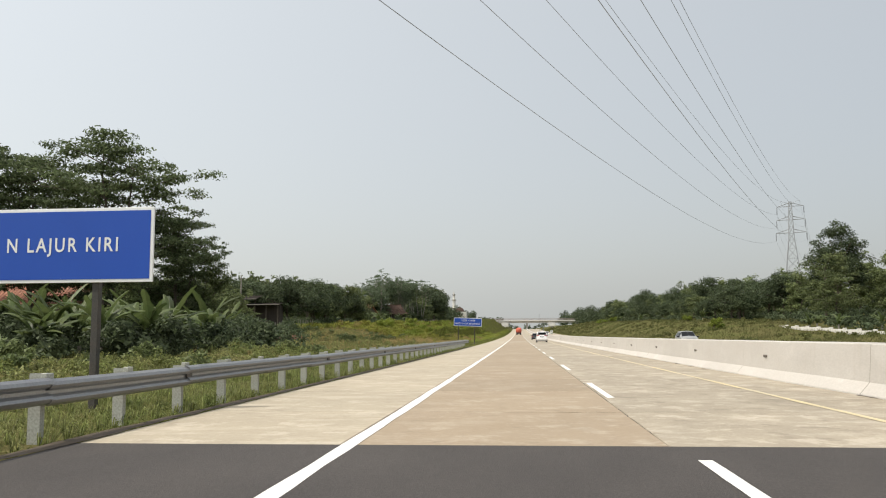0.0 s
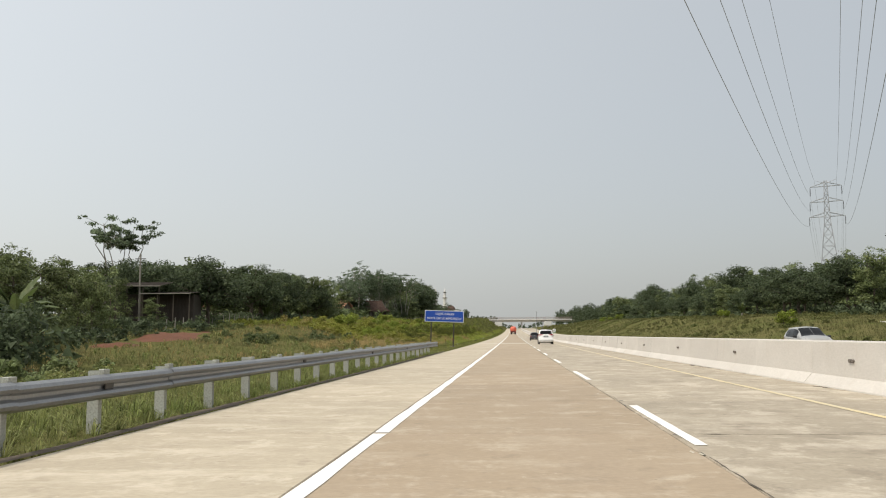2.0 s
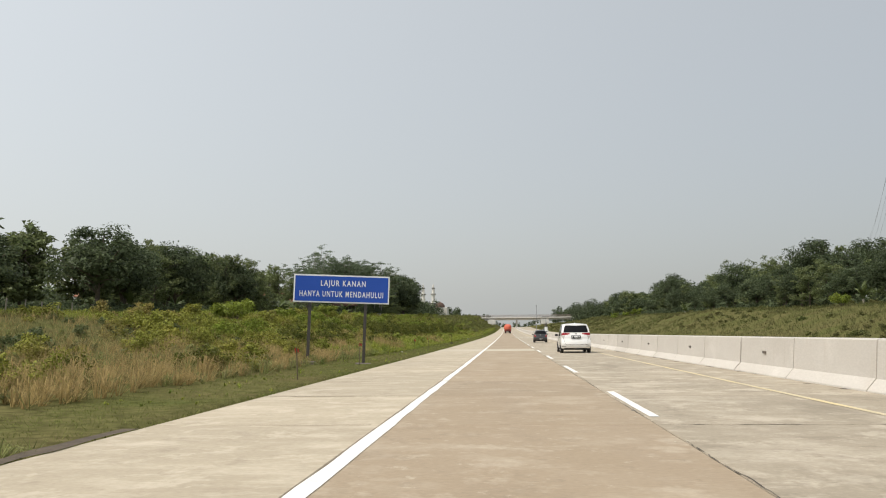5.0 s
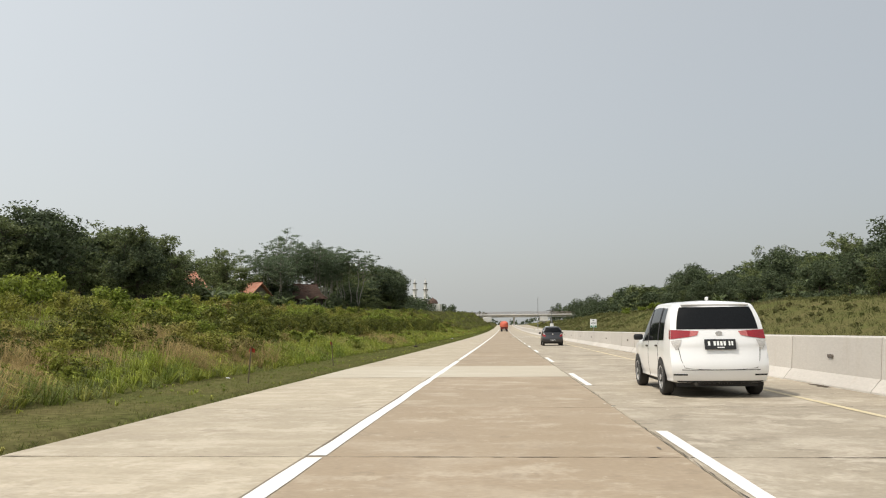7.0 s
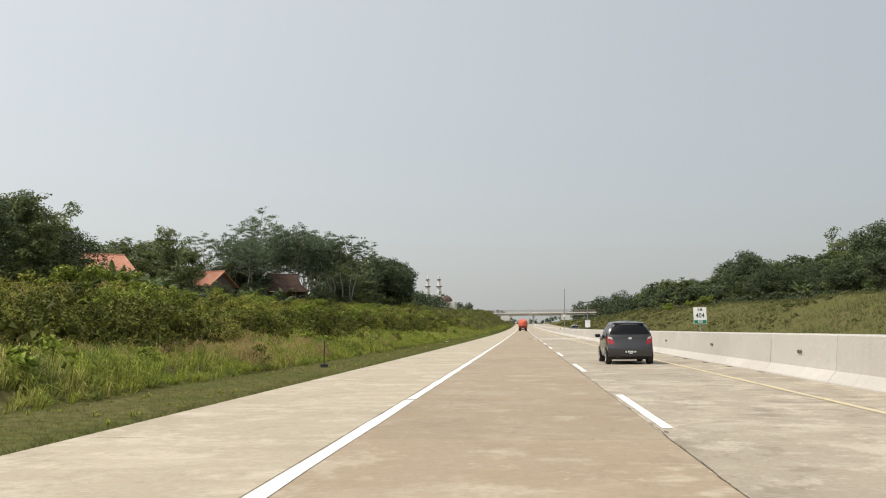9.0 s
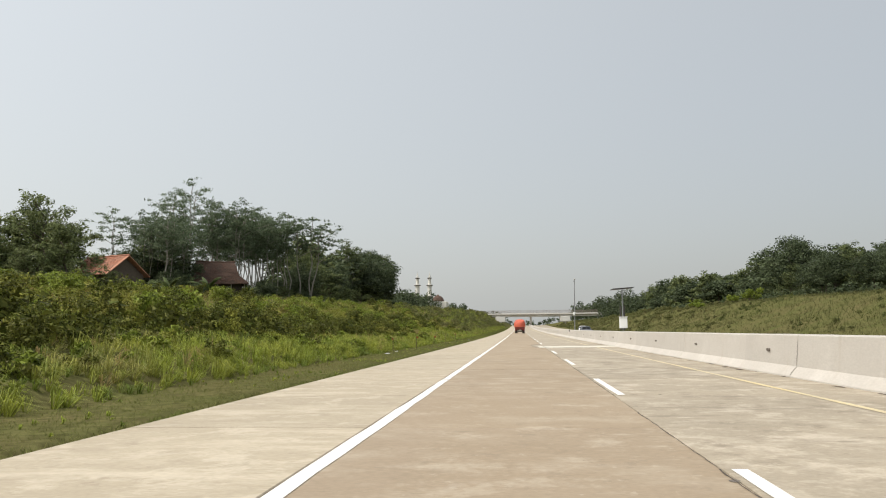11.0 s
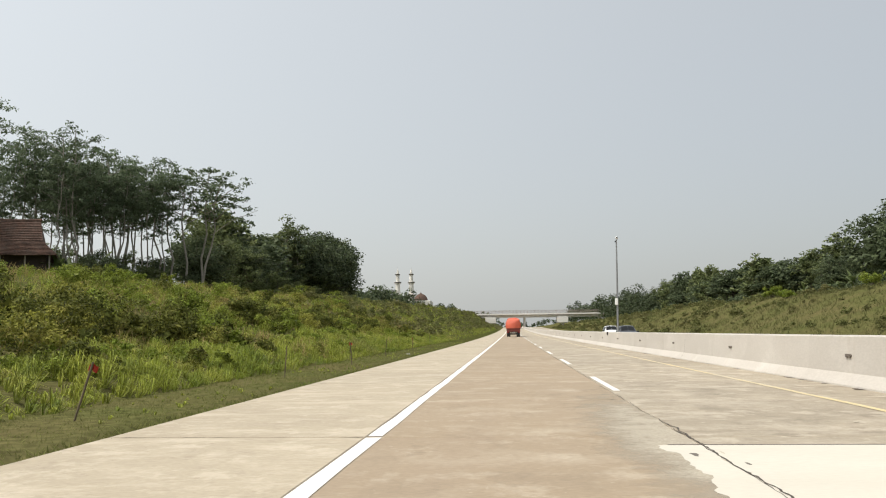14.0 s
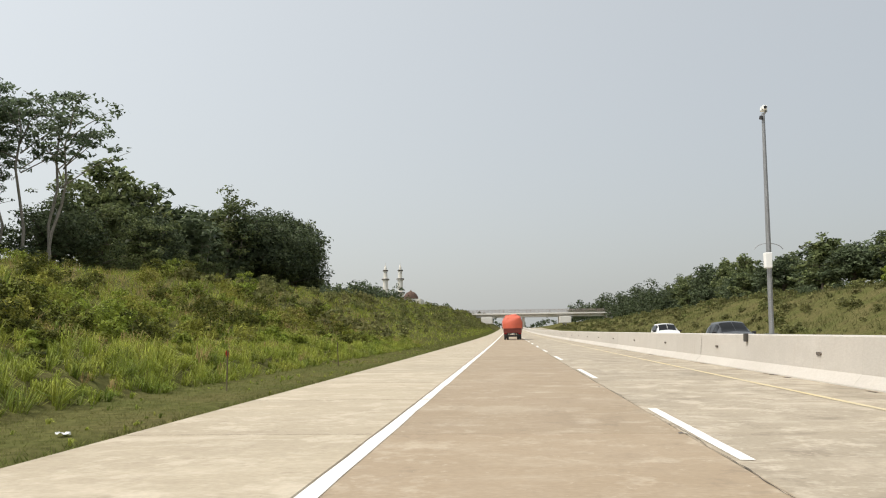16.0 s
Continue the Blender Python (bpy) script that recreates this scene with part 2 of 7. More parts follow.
M["grass_blade"] = material("grass_blade", (0.190, 0.255, 0.032), 0.55, second=(0.37, 0.365, 0.070), scale=0.45, amount=0.8, island=0.5, leaf=0.34, gloss=0.2, coords="World",
                            layers=[((0.33, 0.28, 0.11), (1, 0.7, 0.3), 0.22, 0.54, 0.66, 0.6), ((0.085, 0.135, 0.022), (1, 0.8, 0.3), 0.8, 0.50, 0.60, 0.75)])
M["rail_green"] = material("rail_green", (0.140, 0.185, 0.050), 0.6, second=(0.27, 0.26, 0.11), scale=0.5, amount=0.8, island=0.5, leaf=0.45, gloss=0.2, coords="World",
                           layers=[((0.30, 0.25, 0.12), (1, 0.8, 0.3), 0.4, 0.56, 0.66, 0.6)])
M["grass_far"] = material("grass_far", (0.122, 0.148, 0.046), 0.8, second=(0.195, 0.165, 0.085), scale=0.16, amount=0.9, island=0.4, leaf=0.5, gloss=0.1, coords="World")
M["leaf_bank"] = material("leaf_bank", (0.135, 0.162, 0.052), 0.7, second=(0.20, 0.18, 0.08), scale=0.16, amount=0.9, island=0.5, leaf=0.48, gloss=0.15, coords="World")
M["grass_dry"] = material("grass_dry", (0.40, 0.295, 0.135), 0.75, second=(0.27, 0.225, 0.085), scale=0.3, amount=0.7, island=0.35, leaf=0.5, gloss=0.2, coords="World")
M["grass_low"] = material("grass_low", (0.155, 0.195, 0.050), 1.0, second=(0.195, 0.178, 0.076), scale=0.4, amount=0.9, island=0.25, leaf=0.4, gloss=0.0, coords="World")
M["soil_red"] = material("soil_red", (0.135, 0.042, 0.014), 1.0, second=(0.06, 0.024, 0.010), scale=1.0, amount=0.7, fine=9, fine_amount=0.4, bump=0.9, bump_scale=6)
M["roof_orange"] = material("roof_orange", (0.42, 0.165, 0.095), 0.85, second=(0.46, 0.28, 0.20), scale=1.2, amount=0.8, fine=6, fine_amount=0.3, bump=0.5, bump_scale=9, each=0.1)
# tone lowered to hold the tree shade that lies over the field barn
M["roof_grey"] = material("roof_grey", (0.050, 0.044, 0.038), 0.95, second=(0.085, 0.07, 0.06), scale=0.8, amount=0.7, fine=8, fine_amount=0.3, gloss=0.1)
M["roof_old"] = material("roof_old", (0.125, 0.068, 0.048), 0.95, second=(0.07, 0.055, 0.045), scale=1.6, amount=0.9, fine=7, fine_amount=0.45, bump=0.5, bump_scale=9)
M["plaster"] = material("plaster", (0.50, 0.44, 0.36), 0.9, second=(0.36, 0.31, 0.25), scale=0.7, amount=0.6, fine=12, fine_amount=0.1)
M["wall_brown"] = material("wall_brown", (0.115, 0.088, 0.068), 0.9, second=(0.075, 0.058, 0.046), scale=1.2, stretch=(1, 1, 0.4), amount=0.6, fine=10, fine_amount=0.15)
M["timber_dark"] = material("timber_dark", (0.036, 0.028, 0.022), 0.9, second=(0.065, 0.052, 0.042), scale=1.5, stretch=(1, 1, 0.3), amount=0.6)
M["white_wall"] = material("white_wall", (0.70, 0.68, 0.63), 0.85, second=(0.50, 0.47, 0.40), scale=0.6, amount=0.6, fine=10, fine_amount=0.1)
M["bridge"] = material("bridge", (0.70, 0.68, 0.64), 0.85, second=(0.58, 0.56, 0.52), scale=0.25, stretch=(1, 1, 2.5), amount=0.55, fine=3, fine_amount=0.08)
M["fence_brown"] = material("fence_brown", (0.30, 0.25, 0.22), 0.7, second=(0.20, 0.16, 0.14), scale=1.5, amount=0.6)
M["stake_wood"] = material("stake_wood", (0.13, 0.105, 0.062), 0.9, second=(0.075, 0.06, 0.038), scale=6, stretch=(1, 1, 0.3), amount=0.6)
M["red_flag"] = material("red_flag", (0.48, 0.055, 0.03), 0.7, scale=8, amount=0.3)


# ---------------------------------------------------------------- building helpers
CURVE = 2.7247e-5


def zr(y):
    """Height of the road, which sags gently, at y."""
    return 0.5 * CURVE * y * y


def slope(y):
    return math.degrees(math.atan(CURVE * y))


def mesh_object(name, verts, faces, mat, parent=None, smooth=False, label=""):
    me = bpy.data.meshes.new(name)
    me.from_pydata(verts, [], faces)
    me.materials.append(mat)
    if smooth:
        me.polygons.foreach_set("use_smooth", [True] * len(me.polygons))
    ob = new(name, me)
    if parent is not None:
        ob.parent = parent
    return tagged(ob, label)


def part(name, bm, mat, parent, label="", smooth=False):
    me = bpy.data.meshes.new(name)
    bm.to_mesh(me)
    bm.free()
    me.materials.append(mat)
    if smooth:
        me.polygons.foreach_set("use_smooth", [True] * len(me.polygons))
    ob = new(name, me)
    ob.parent = parent
    return tagged(ob, label)


def empty(name, m=None, **tags):
    ob = new(name)
    if m is not None:
        ob.matrix_basis = m
    return tagged(ob, **tags)


def share(ob, parent, m):
    """Another piece on the same mesh."""
    o = ob.copy()
    scene.collection.objects.link(o)
    o.parent = parent
    o.matrix_basis = m
    return o


def box(x0, x1, y0, y1, z0, z1, bevel=0.0, seg=1):
    bm = bmesh.new()
    bmesh.ops.create_cube(bm, size=1, matrix=Matrix.Translation(((x0 + x1) / 2, (y0 + y1) / 2, (z0 + z1) / 2)) @ Matrix.Diagonal((x1 - x0, y1 - y0, z1 - z0, 1)))
    if bevel:
        bmesh.ops.bevel(bm, geom=bm.edges[:], offset=bevel, segments=seg, affect="EDGES", profile=0.5)
    return bm


def tube(points, radii, sides=8, caps=True):
    """A round bar along points, with a radius for each."""
    bm = bmesh.new()
    rings = []
    pts = [Vector(p) for p in points]
    for i, p in enumerate(pts):
        way = (pts[min(i + 1, len(pts) - 1)] - pts[max(i - 1, 0)]).normalized()
        side = way.cross(Vector((0, 0, 1)) if abs(way.z) < 0.9 else Vector((1, 0, 0))).normalized()
        up = side.cross(way)
        r = radii[i] if isinstance(radii, (list, tuple)) else radii
        rings.append([bm.verts.new(p + (side * math.cos(a) + up * math.sin(a)) * r) for a in (2 * math.pi * k / sides for k in range(sides))])
    for a, b in zip(rings, rings[1:]):
        for k in range(sides):
            bm.faces.new((a[k], a[(k + 1) % sides], b[(k + 1) % sides], b[k]))
    if caps:
        bm.faces.new(rings[0][::-1])
        bm.faces.new(rings[-1])
    bmesh.ops.recalc_face_normals(bm, faces=bm.faces[:])
    return bm


def join(bms):
    """Several bmeshes as one."""
    out = bmesh.new()
    for b in bms:
        me = bpy.data.meshes.new("join")
        b.to_mesh(me)
        b.free()
        out.from_mesh(me)
        bpy.data.meshes.remove(me)
    return out


def extrude_profile(profile, y0, y1, closed=True):
    """A cross-section in x, z drawn out along y."""
    bm = bmesh.new()
    a = [bm.verts.new((x, y0, z)) for x, z in profile]
    b = [bm.verts.new((x, y1, z)) for x, z in profile]
    k = len(profile)
    for i in range(k if closed else k - 1):
        bm.faces.new((a[i], a[(i + 1) % k], b[(i + 1) % k], b[i]))
    if closed:
        bm.faces.new(a[::-1])
        bm.faces.new(b)
    bmesh.ops.recalc_face_normals(bm, faces=bm.faces[:])
    return bm


def lettering(text, size, mat, parent, m, squeeze=0.8, spacing=1.1, name="lettering"):
    cu = bpy.data.curves.new("lettering", "FONT")
    cu.body, cu.size, cu.align_x, cu.align_y = text, size, "CENTER", "CENTER"
    cu.space_character, cu.extrude, cu.resolution_u = spacing, 0.002, 3
    cu.offset = size * 0.012
    tmp = bpy.data.objects.new("lettering", cu)
    scene.collection.objects.link(tmp)
    bpy.context.view_layer.update()
    me = bpy.data.meshes.new_from_object(tmp.evaluated_get(bpy.context.evaluated_depsgraph_get()))
    bpy.data.objects.remove(tmp)
    me.transform(Matrix.Diagonal((squeeze, 1, 1, 1)))
    # one mesh for each word
    spans = sorted((min(me.vertices[i].co.x for i in p.vertices), max(me.vertices[i].co.x for i in p.vertices), p.index) for p in me.polygons)
    words, edge = [[]], spans[0][1]
    for a, b, k in spans:
        if a - edge > size * squeeze * 0.22:
            words.append([])
        words[-1].append(k)
        edge = max(edge, b)
    co = [v.co.copy() for v in me.vertices]
    for group in words:
        used, faces = {}, []
        for k in group:
            faces.append([used.setdefault(i, len(used)) for i in me.polygons[k].vertices])
        o = mesh_object("word", [co[i] for i in used], faces, mat, parent)
        o.matrix_basis = m


def lerp(table, v):
    return float(np.interp(v, [a for a, b in table], [b for a, b in table]))


LEFT_BANK = [(-100, 0.6), (60, 0.7), (95, 1.1), (125, 2.15), (150, 2.7), (200, 3.4), (260, 4.0), (300, 4.6), (350, 5.2), (450, 6.5), (650, 8.0), (2000, 9.0)]
RIGHT_BANK = [(-100, 0.8), (80, 0.9), (100, 1.3), (117, 2.5), (130, 2.8), (200, 4.0), (250, 4.3), (300, 4.8), (400, 5.0), (500, 4.0), (650, 2.8), (2000, 4.0)]


def road_level(y):
    """The road's height, which levels off far away."""
    return np.where(y < 760, 0.5 * CURVE * y * y, 0.5 * CURVE * 760 ** 2 + (np.minimum(y, 2500) - 760) * 0.006)


def wave(x, y, s):
    """Smooth unevenness of the ground, about -1 to 1."""
    return (np.sin(x * 0.9 / s + 1.3) * np.cos(y * 0.7 / s + 0.4) + np.sin(x * 0.37 / s - y * 0.53 / s + 2.1) + 0.6 * np.sin(x * 1.9 / s + y * 1.3 / s)) / 2.6


def ground_height(x, y):
    x, y = np.asarray(x, float), np.asarray(y, float)
    base = road_level(y)
    dl, dr = -6.8 - x, x - 18.5
    left = np.interp(y, *zip(*LEFT_BANK))
    right = np.interp(y, *zip(*RIGHT_BANK))
    f = np.clip((dl - 3.0 + 0.8 * np.clip((y - 330) / 60, 0, 1)) / np.interp(y, (0, 240, 380), (22.0, 20.0, 12.0)), 0, 1)
    f = f * (0.55 + 0.45 * np.sin(f * math.pi / 2))
    g = np.clip(dr / 13.0, 0, 1)
    g = g * g * (3 - 2 * g) * 0.4 + 0.6 * g
    h = np.where(dl > 0, -0.03 + left * f + np.clip(dl - 25, 0, 200) * 0.025, np.where(dr > 0, right * g + np.clip(dr - 13, 0, 200) * 0.03, -0.28))
    step = np.clip((dl - 3.0) / 0.9, 0, 1)
    h = h + np.where(dl > 0, 0.32 * step * step * (3 - 2 * step) * np.clip((y - 118) / 20, 0, 1), 0)
    rough = np.clip((dl - 2.5) / 4, 0, 1) + np.clip(dr / 3, 0, 1)
    h = h + rough * (0.24 * wave(x, y, 2.0) + 0.30 * wave(x + 40, y, 7.0))
    h = h + np.where((dl > 0.15) & (dl < 3.0), 0.02 * wave(x, y, 0.9), 0)
    return base + h


# ---------------------------------------------------------------- ground, road, barrier
def axis(*spans):
    out = []
    for a, b, step in spans:
        out += list(np.arange(a, b - 1e-6, step))
    return np.array(out + [spans[-1][1]])


gx = axis((-1800, -300, 150), (-300, -90, 15), (-90, -40, 2.5), (-40, -15, 0.83), (-15, -6.8, 0.41), (-6.8, -6.65, 0.15), (-6.65, 18.5, 4.19), (18.5, 36, 1.25), (36, 90, 3), (90, 300, 15), (300, 1800, 150))
gy = axis((-400, -60, 20), (-60, 320, 1.6), (320, 480, 4), (480, 800, 10), (800, 3600, 140))
GX, GY = np.meshgrid(gx, gy)
GZ = ground_height(GX, GY)
nx, ny = len(gx), len(gy)
idx = np.arange(nx * ny).reshape(ny, nx)
quads = np.stack([idx[:-1, :-1], idx[:-1, 1:], idx[1:, 1:], idx[1:, :-1]], -1).reshape(-1, 4)
tagged(mesh_object("ground", np.stack([GX, GY, GZ], -1).reshape(-1, 3).tolist(), quads.tolist(), M["ground"], smooth=True),
       "rough green and straw-coloured grassland rising beside the toll road", "ground", kind="structure")


def strip(name, x0, x1, ys, lift, mat, parent, ragged=0.0, label=""):
    """A thin band along the road that follows its sag."""
    verts, faces = [], []
    for i, y in enumerate(ys):
        verts += [(x0 + random.uniform(-ragged, ragged), y, zr(y) + lift), (x1 + random.uniform(-ragged, ragged), y, zr(y) + lift)]
        if i:
            faces.append((2 * i - 2, 2 * i - 1, 2 * i + 1, 2 * i))
    return mesh_object(name, verts, faces, mat, parent, label=label)


road = empty("road", label="pale beige concrete toll road with a sawn slab pattern", category="road", kind="structure")
strip("road_bed", -6.78, 4.94, np.arange(-60, 761, 10), -0.035, M["joint"], road, label="dark joint filler between the slabs")
asphalt = part("asphalt_strip", join([box(-6.8, 4.92, -60, 6.02, -0.2, 0.004)]), M["asphalt"], road, "dark grey asphalt section")
strip("opposite_carriageway", 6.1, 17.5, np.arange(-60, 761, 10), -0.02, M["concrete_worn"], road, label="pale concrete of the opposite carriageway")


def slab_mesh(width, mat, name):
    bm = bmesh.new()
    hw, hl, c = width / 2 - 0.008, 2.5 - 0.009, 0.010
    low = [bm.verts.new((sx * hw, sy * hl, -0.05)) for sx, sy in ((-1, -1), (1, -1), (1, 1), (-1, 1))]
    mid = [bm.verts.new((sx * hw, sy * hl, -c)) for sx, sy in ((-1, -1), (1, -1), (1, 1), (-1, 1))]
    top = [bm.verts.new((sx * (hw - c), sy * (hl - c), 0)) for sx, sy in ((-1, -1), (1, -1), (1, 1), (-1, 1))]
    for a, b in ((low, mid), (mid, top)):
        for k in range(4):
            bm.faces.new((a[k], a[(k + 1) % 4], b[(k + 1) % 4], b[k]))
    bm.faces.new(top)
    bmesh.ops.recalc_face_normals(bm, faces=bm.faces[:])
    me = bpy.data.meshes.new(name)
    bm.to_mesh(me)
    bm.free()
    me.materials.append(mat)
    return me


STRIPS = [(-6.8, -3.72, "concrete_pale"), (-3.72, -0.13, "concrete_lane"), (-0.13, 4.93, "concrete_worn")]

M["edge_soil"] = material("edge_soil", (0.055, 0.040, 0.028), 0.95, second=(0.11, 0.085, 0.055), scale=2.5, amount=0.7, fine=14, fine_amount=0.3, bump=0.6, bump_scale=14, coords="World")
strip("soil_edge", -7.02, -6.79, np.arange(-60, 90, 0.5), 0.012, M["edge_soil"], road, 0.05, "dark bare soil along the road edge")


# painted lines
lines = empty("lane_markings", label="white and yellow road paint, worn at the edges", category="road marking", kind="structure")
ys = np.arange(-60, 700, 1.0)
start = -60.0
for y0, y1 in [(20 * k - 0.06, 20 * k + 0.06) for k in range(-2, 8)] + [(144.7, 146.0)] + [(20 * k - 0.06, 20 * k + 0.06) for k in range(8, 35)]:      # the paint breaks at some of the slab joints
    strip("edge_line", -3.70, -3.53, np.linspace(start, y0, max(3, int(y0 - start))), 0.006, M["white_paint"], lines, 0.012, "solid white edge line")
    start = y1
strip("worn_line", -3.69, -3.54, np.linspace(144.72, 145.98, 8), 0.0055, M["concrete_new"], lines, 0.02, "edge line worn almost away")
for run in (ys[ys < 234.5], ys[ys > 240]):      # gone where the slab was cast anew
    strip("median_line", 3.14, 3.27, run, 0.006, M["yellow_paint"], lines, 0.012, "faded yellow line")
dash_me = None
for k in range(-3, 40):
    if k == 18:      # lost under the repaired slab
        continue
    y0 = 13 * k
    verts, faces = [], []
    if dash_me is None:
        for i in range(11):
            yy = i * 0.5
            verts += [(-0.065 + random.uniform(-.006, .006), yy, 0), (0.075 + random.uniform(-.006, .006), yy, 0)]
            if i:
                faces.append((2 * i - 2, 2 * i - 1, 2 * i + 1, 2 * i))
        first = mesh_object("dash", verts, faces, M["white_paint"], lines)
        dash_me = first.data
        d = first
    else:
        d = share(first, lines, Matrix())
    lift = 0.01 if k < 1 else 0.006
    d.matrix_basis = pose(0, y0, zr(y0) + lift, slope(y0 + 2.5), 0, 0)

# crumbled concrete along the joint between the lanes
rng_s = random.Random(15)
verts, faces = [], []
for k in range(2, 68):
    for x0, x1, chance in ((-6.78, -3.75, 0.8), (-3.7, -0.2, 0.12), (-0.1, 4.85, 0.3)):
        if rng_s.random() > chance:
            continue
        a, b = (x0, x1) if rng_s.random() < 0.6 else sorted((rng_s.uniform(x0, x1), rng_s.uniform(x0, x1)))
        steps = max(2, int((b - a) / 0.12))
        wob = 0.0
        for i in range(steps + 1):
            wob = wob * 0.8 + rng_s.uniform(-0.008, 0.008)
            w = 0.004 + 0.012 * rng_s.random() ** 2
            x, y = a + (b - a) * i / steps, 5.0 * k + wob
            verts += [(x, y - w, zr(y) + 0.0042), (x, y + w, zr(y) + 0.0042)]
            if i:
                n = len(verts)
                faces.append((n - 4, n - 2, n - 1, n - 3))
mesh_object("opened_joint", verts, faces, M["joint"], road, label="dark opened joints across the slabs")
for name, count, big, mat_ in (("spalling", 160, 0.075, "concrete_new"), ("crack_patch", 90, 0.10, "dark_hole"), ("kerb_dirt", 150, 0.30, "edge_soil")):
    verts, faces = [], []
    for _ in range(count):
        y = 8 + 330 * rng_s.random() ** 0.9
        x = -0.13 + rng_s.gauss(0, 0.10) if rng_s.random() < 0.7 else rng_s.uniform(0.3, 4.6)
        if rng_s.random() < 0.3:
            y = 5 * round(y / 5) + rng_s.gauss(0, 0.06)
        if name == "kerb_dirt":
            y = 6 + 330 * rng_s.random()
            x = 4.53 + float(np.interp(y, (80, 160), (0.26, 0.0))) + rng_s.gauss(0, 0.06)
        a0, n = rng_s.random() * 6.28, rng_s.choice((7, 8, 9))
        long, wide = big * rng_s.uniform(0.3, 1.5), big * rng_s.uniform(0.15, 0.5)
        base = len(verts)
        for i in range(n):
            a = 2 * math.pi * i / n
            q = rng_s.uniform(0.55, 1.1)
            verts.append((x + math.cos(a) * wide * q, y + math.sin(a) * long * q, zr(y) + 0.0050))
        faces.append(tuple(range(base, base + n)))
    mesh_object(name, verts, faces, M[mat_], road, label={"spalling": "pale crumbled concrete at the joints", "crack_patch": "dark pits broken out of the concrete", "kerb_dirt": "dark grit lying along the barrier foot"}[name])

# median barrier in precast lengths
barrier = empty("median_barrier", label="off-white precast concrete median barrier with a flared foot", category="barrier", kind="structure")
PROFILE = [(4.60, -0.04), (4.61, 0.03), (4.80, 0.25), (4.865, 0.985), (4.885, 1.0), (5.795, 1.0), (5.815, 0.985), (5.88, 0.25), (6.07, 0.03), (6.08, -0.04)]
SEG = 4.55
first_seg = part("barrier_segment", extrude_profile(PROFILE, 0.002, SEG - 0.002), M["barrier"], barrier)
# solid plugs, their dark colour standing for the shade inside the lifting holes
hole_bm = bmesh.new()
for dy, wide in ((-0.07, 1.25), (0.07, 0.9)):
    bmesh.ops.create_cone(hole_bm, cap_ends=True, segments=12, radius1=0.055, radius2=0.045, depth=0.05, matrix=Matrix.Translation((4.815, 2.26 + dy, 0.60)) @ Matrix.Rotation(radians(85), 4, "Y") @ Matrix.Diagonal((0.75, wide, 1, 1)))
first_hole = part("lifting_hole", hole_bm, M["dark_hole"], first_seg, "pair of dark plugs coloured like the shade in lifting holes")
joint_bm = bmesh.new()
wander = random.Random(8)
ring = []
for x, z in ((4.635, 0.06), (4.70, 0.135), (4.795, 0.24), (4.806, 0.40), (4.822, 0.58), (4.838, 0.74), (4.848, 0.86)):
    c = 0.02 * wander.uniform(-1, 1)
    ring.append([joint_bm.verts.new((x - 0.006, c + w, z + 0.003)) for w in (-0.008, 0.008)])
for a, b in zip(ring, ring[1:]):
    joint_bm.faces.new((a[0], a[1], b[1], b[0]))
first_joint = part("open_joint", joint_bm, M["joint"], first_seg, "dark opened joint between two lengths")
for k in range(-44, 132):
    y0 = 136.59 + SEG * k
    m = pose(float(np.interp(y0, (80, 160), (0.26, 0.0))) + random.uniform(-0.004, 0.004), y0, zr(y0) + random.uniform(-0.004, 0.004), slope(y0 + SEG / 2), 0, 0)
    if k == -44:
        first_seg.matrix_basis = m
        continue
    s = share(first_seg, barrier, m)
    if k % 2 == 0:
        share(first_hole, s, Matrix())
    if k % 7 == 0:
        share(first_joint, s, Matrix())

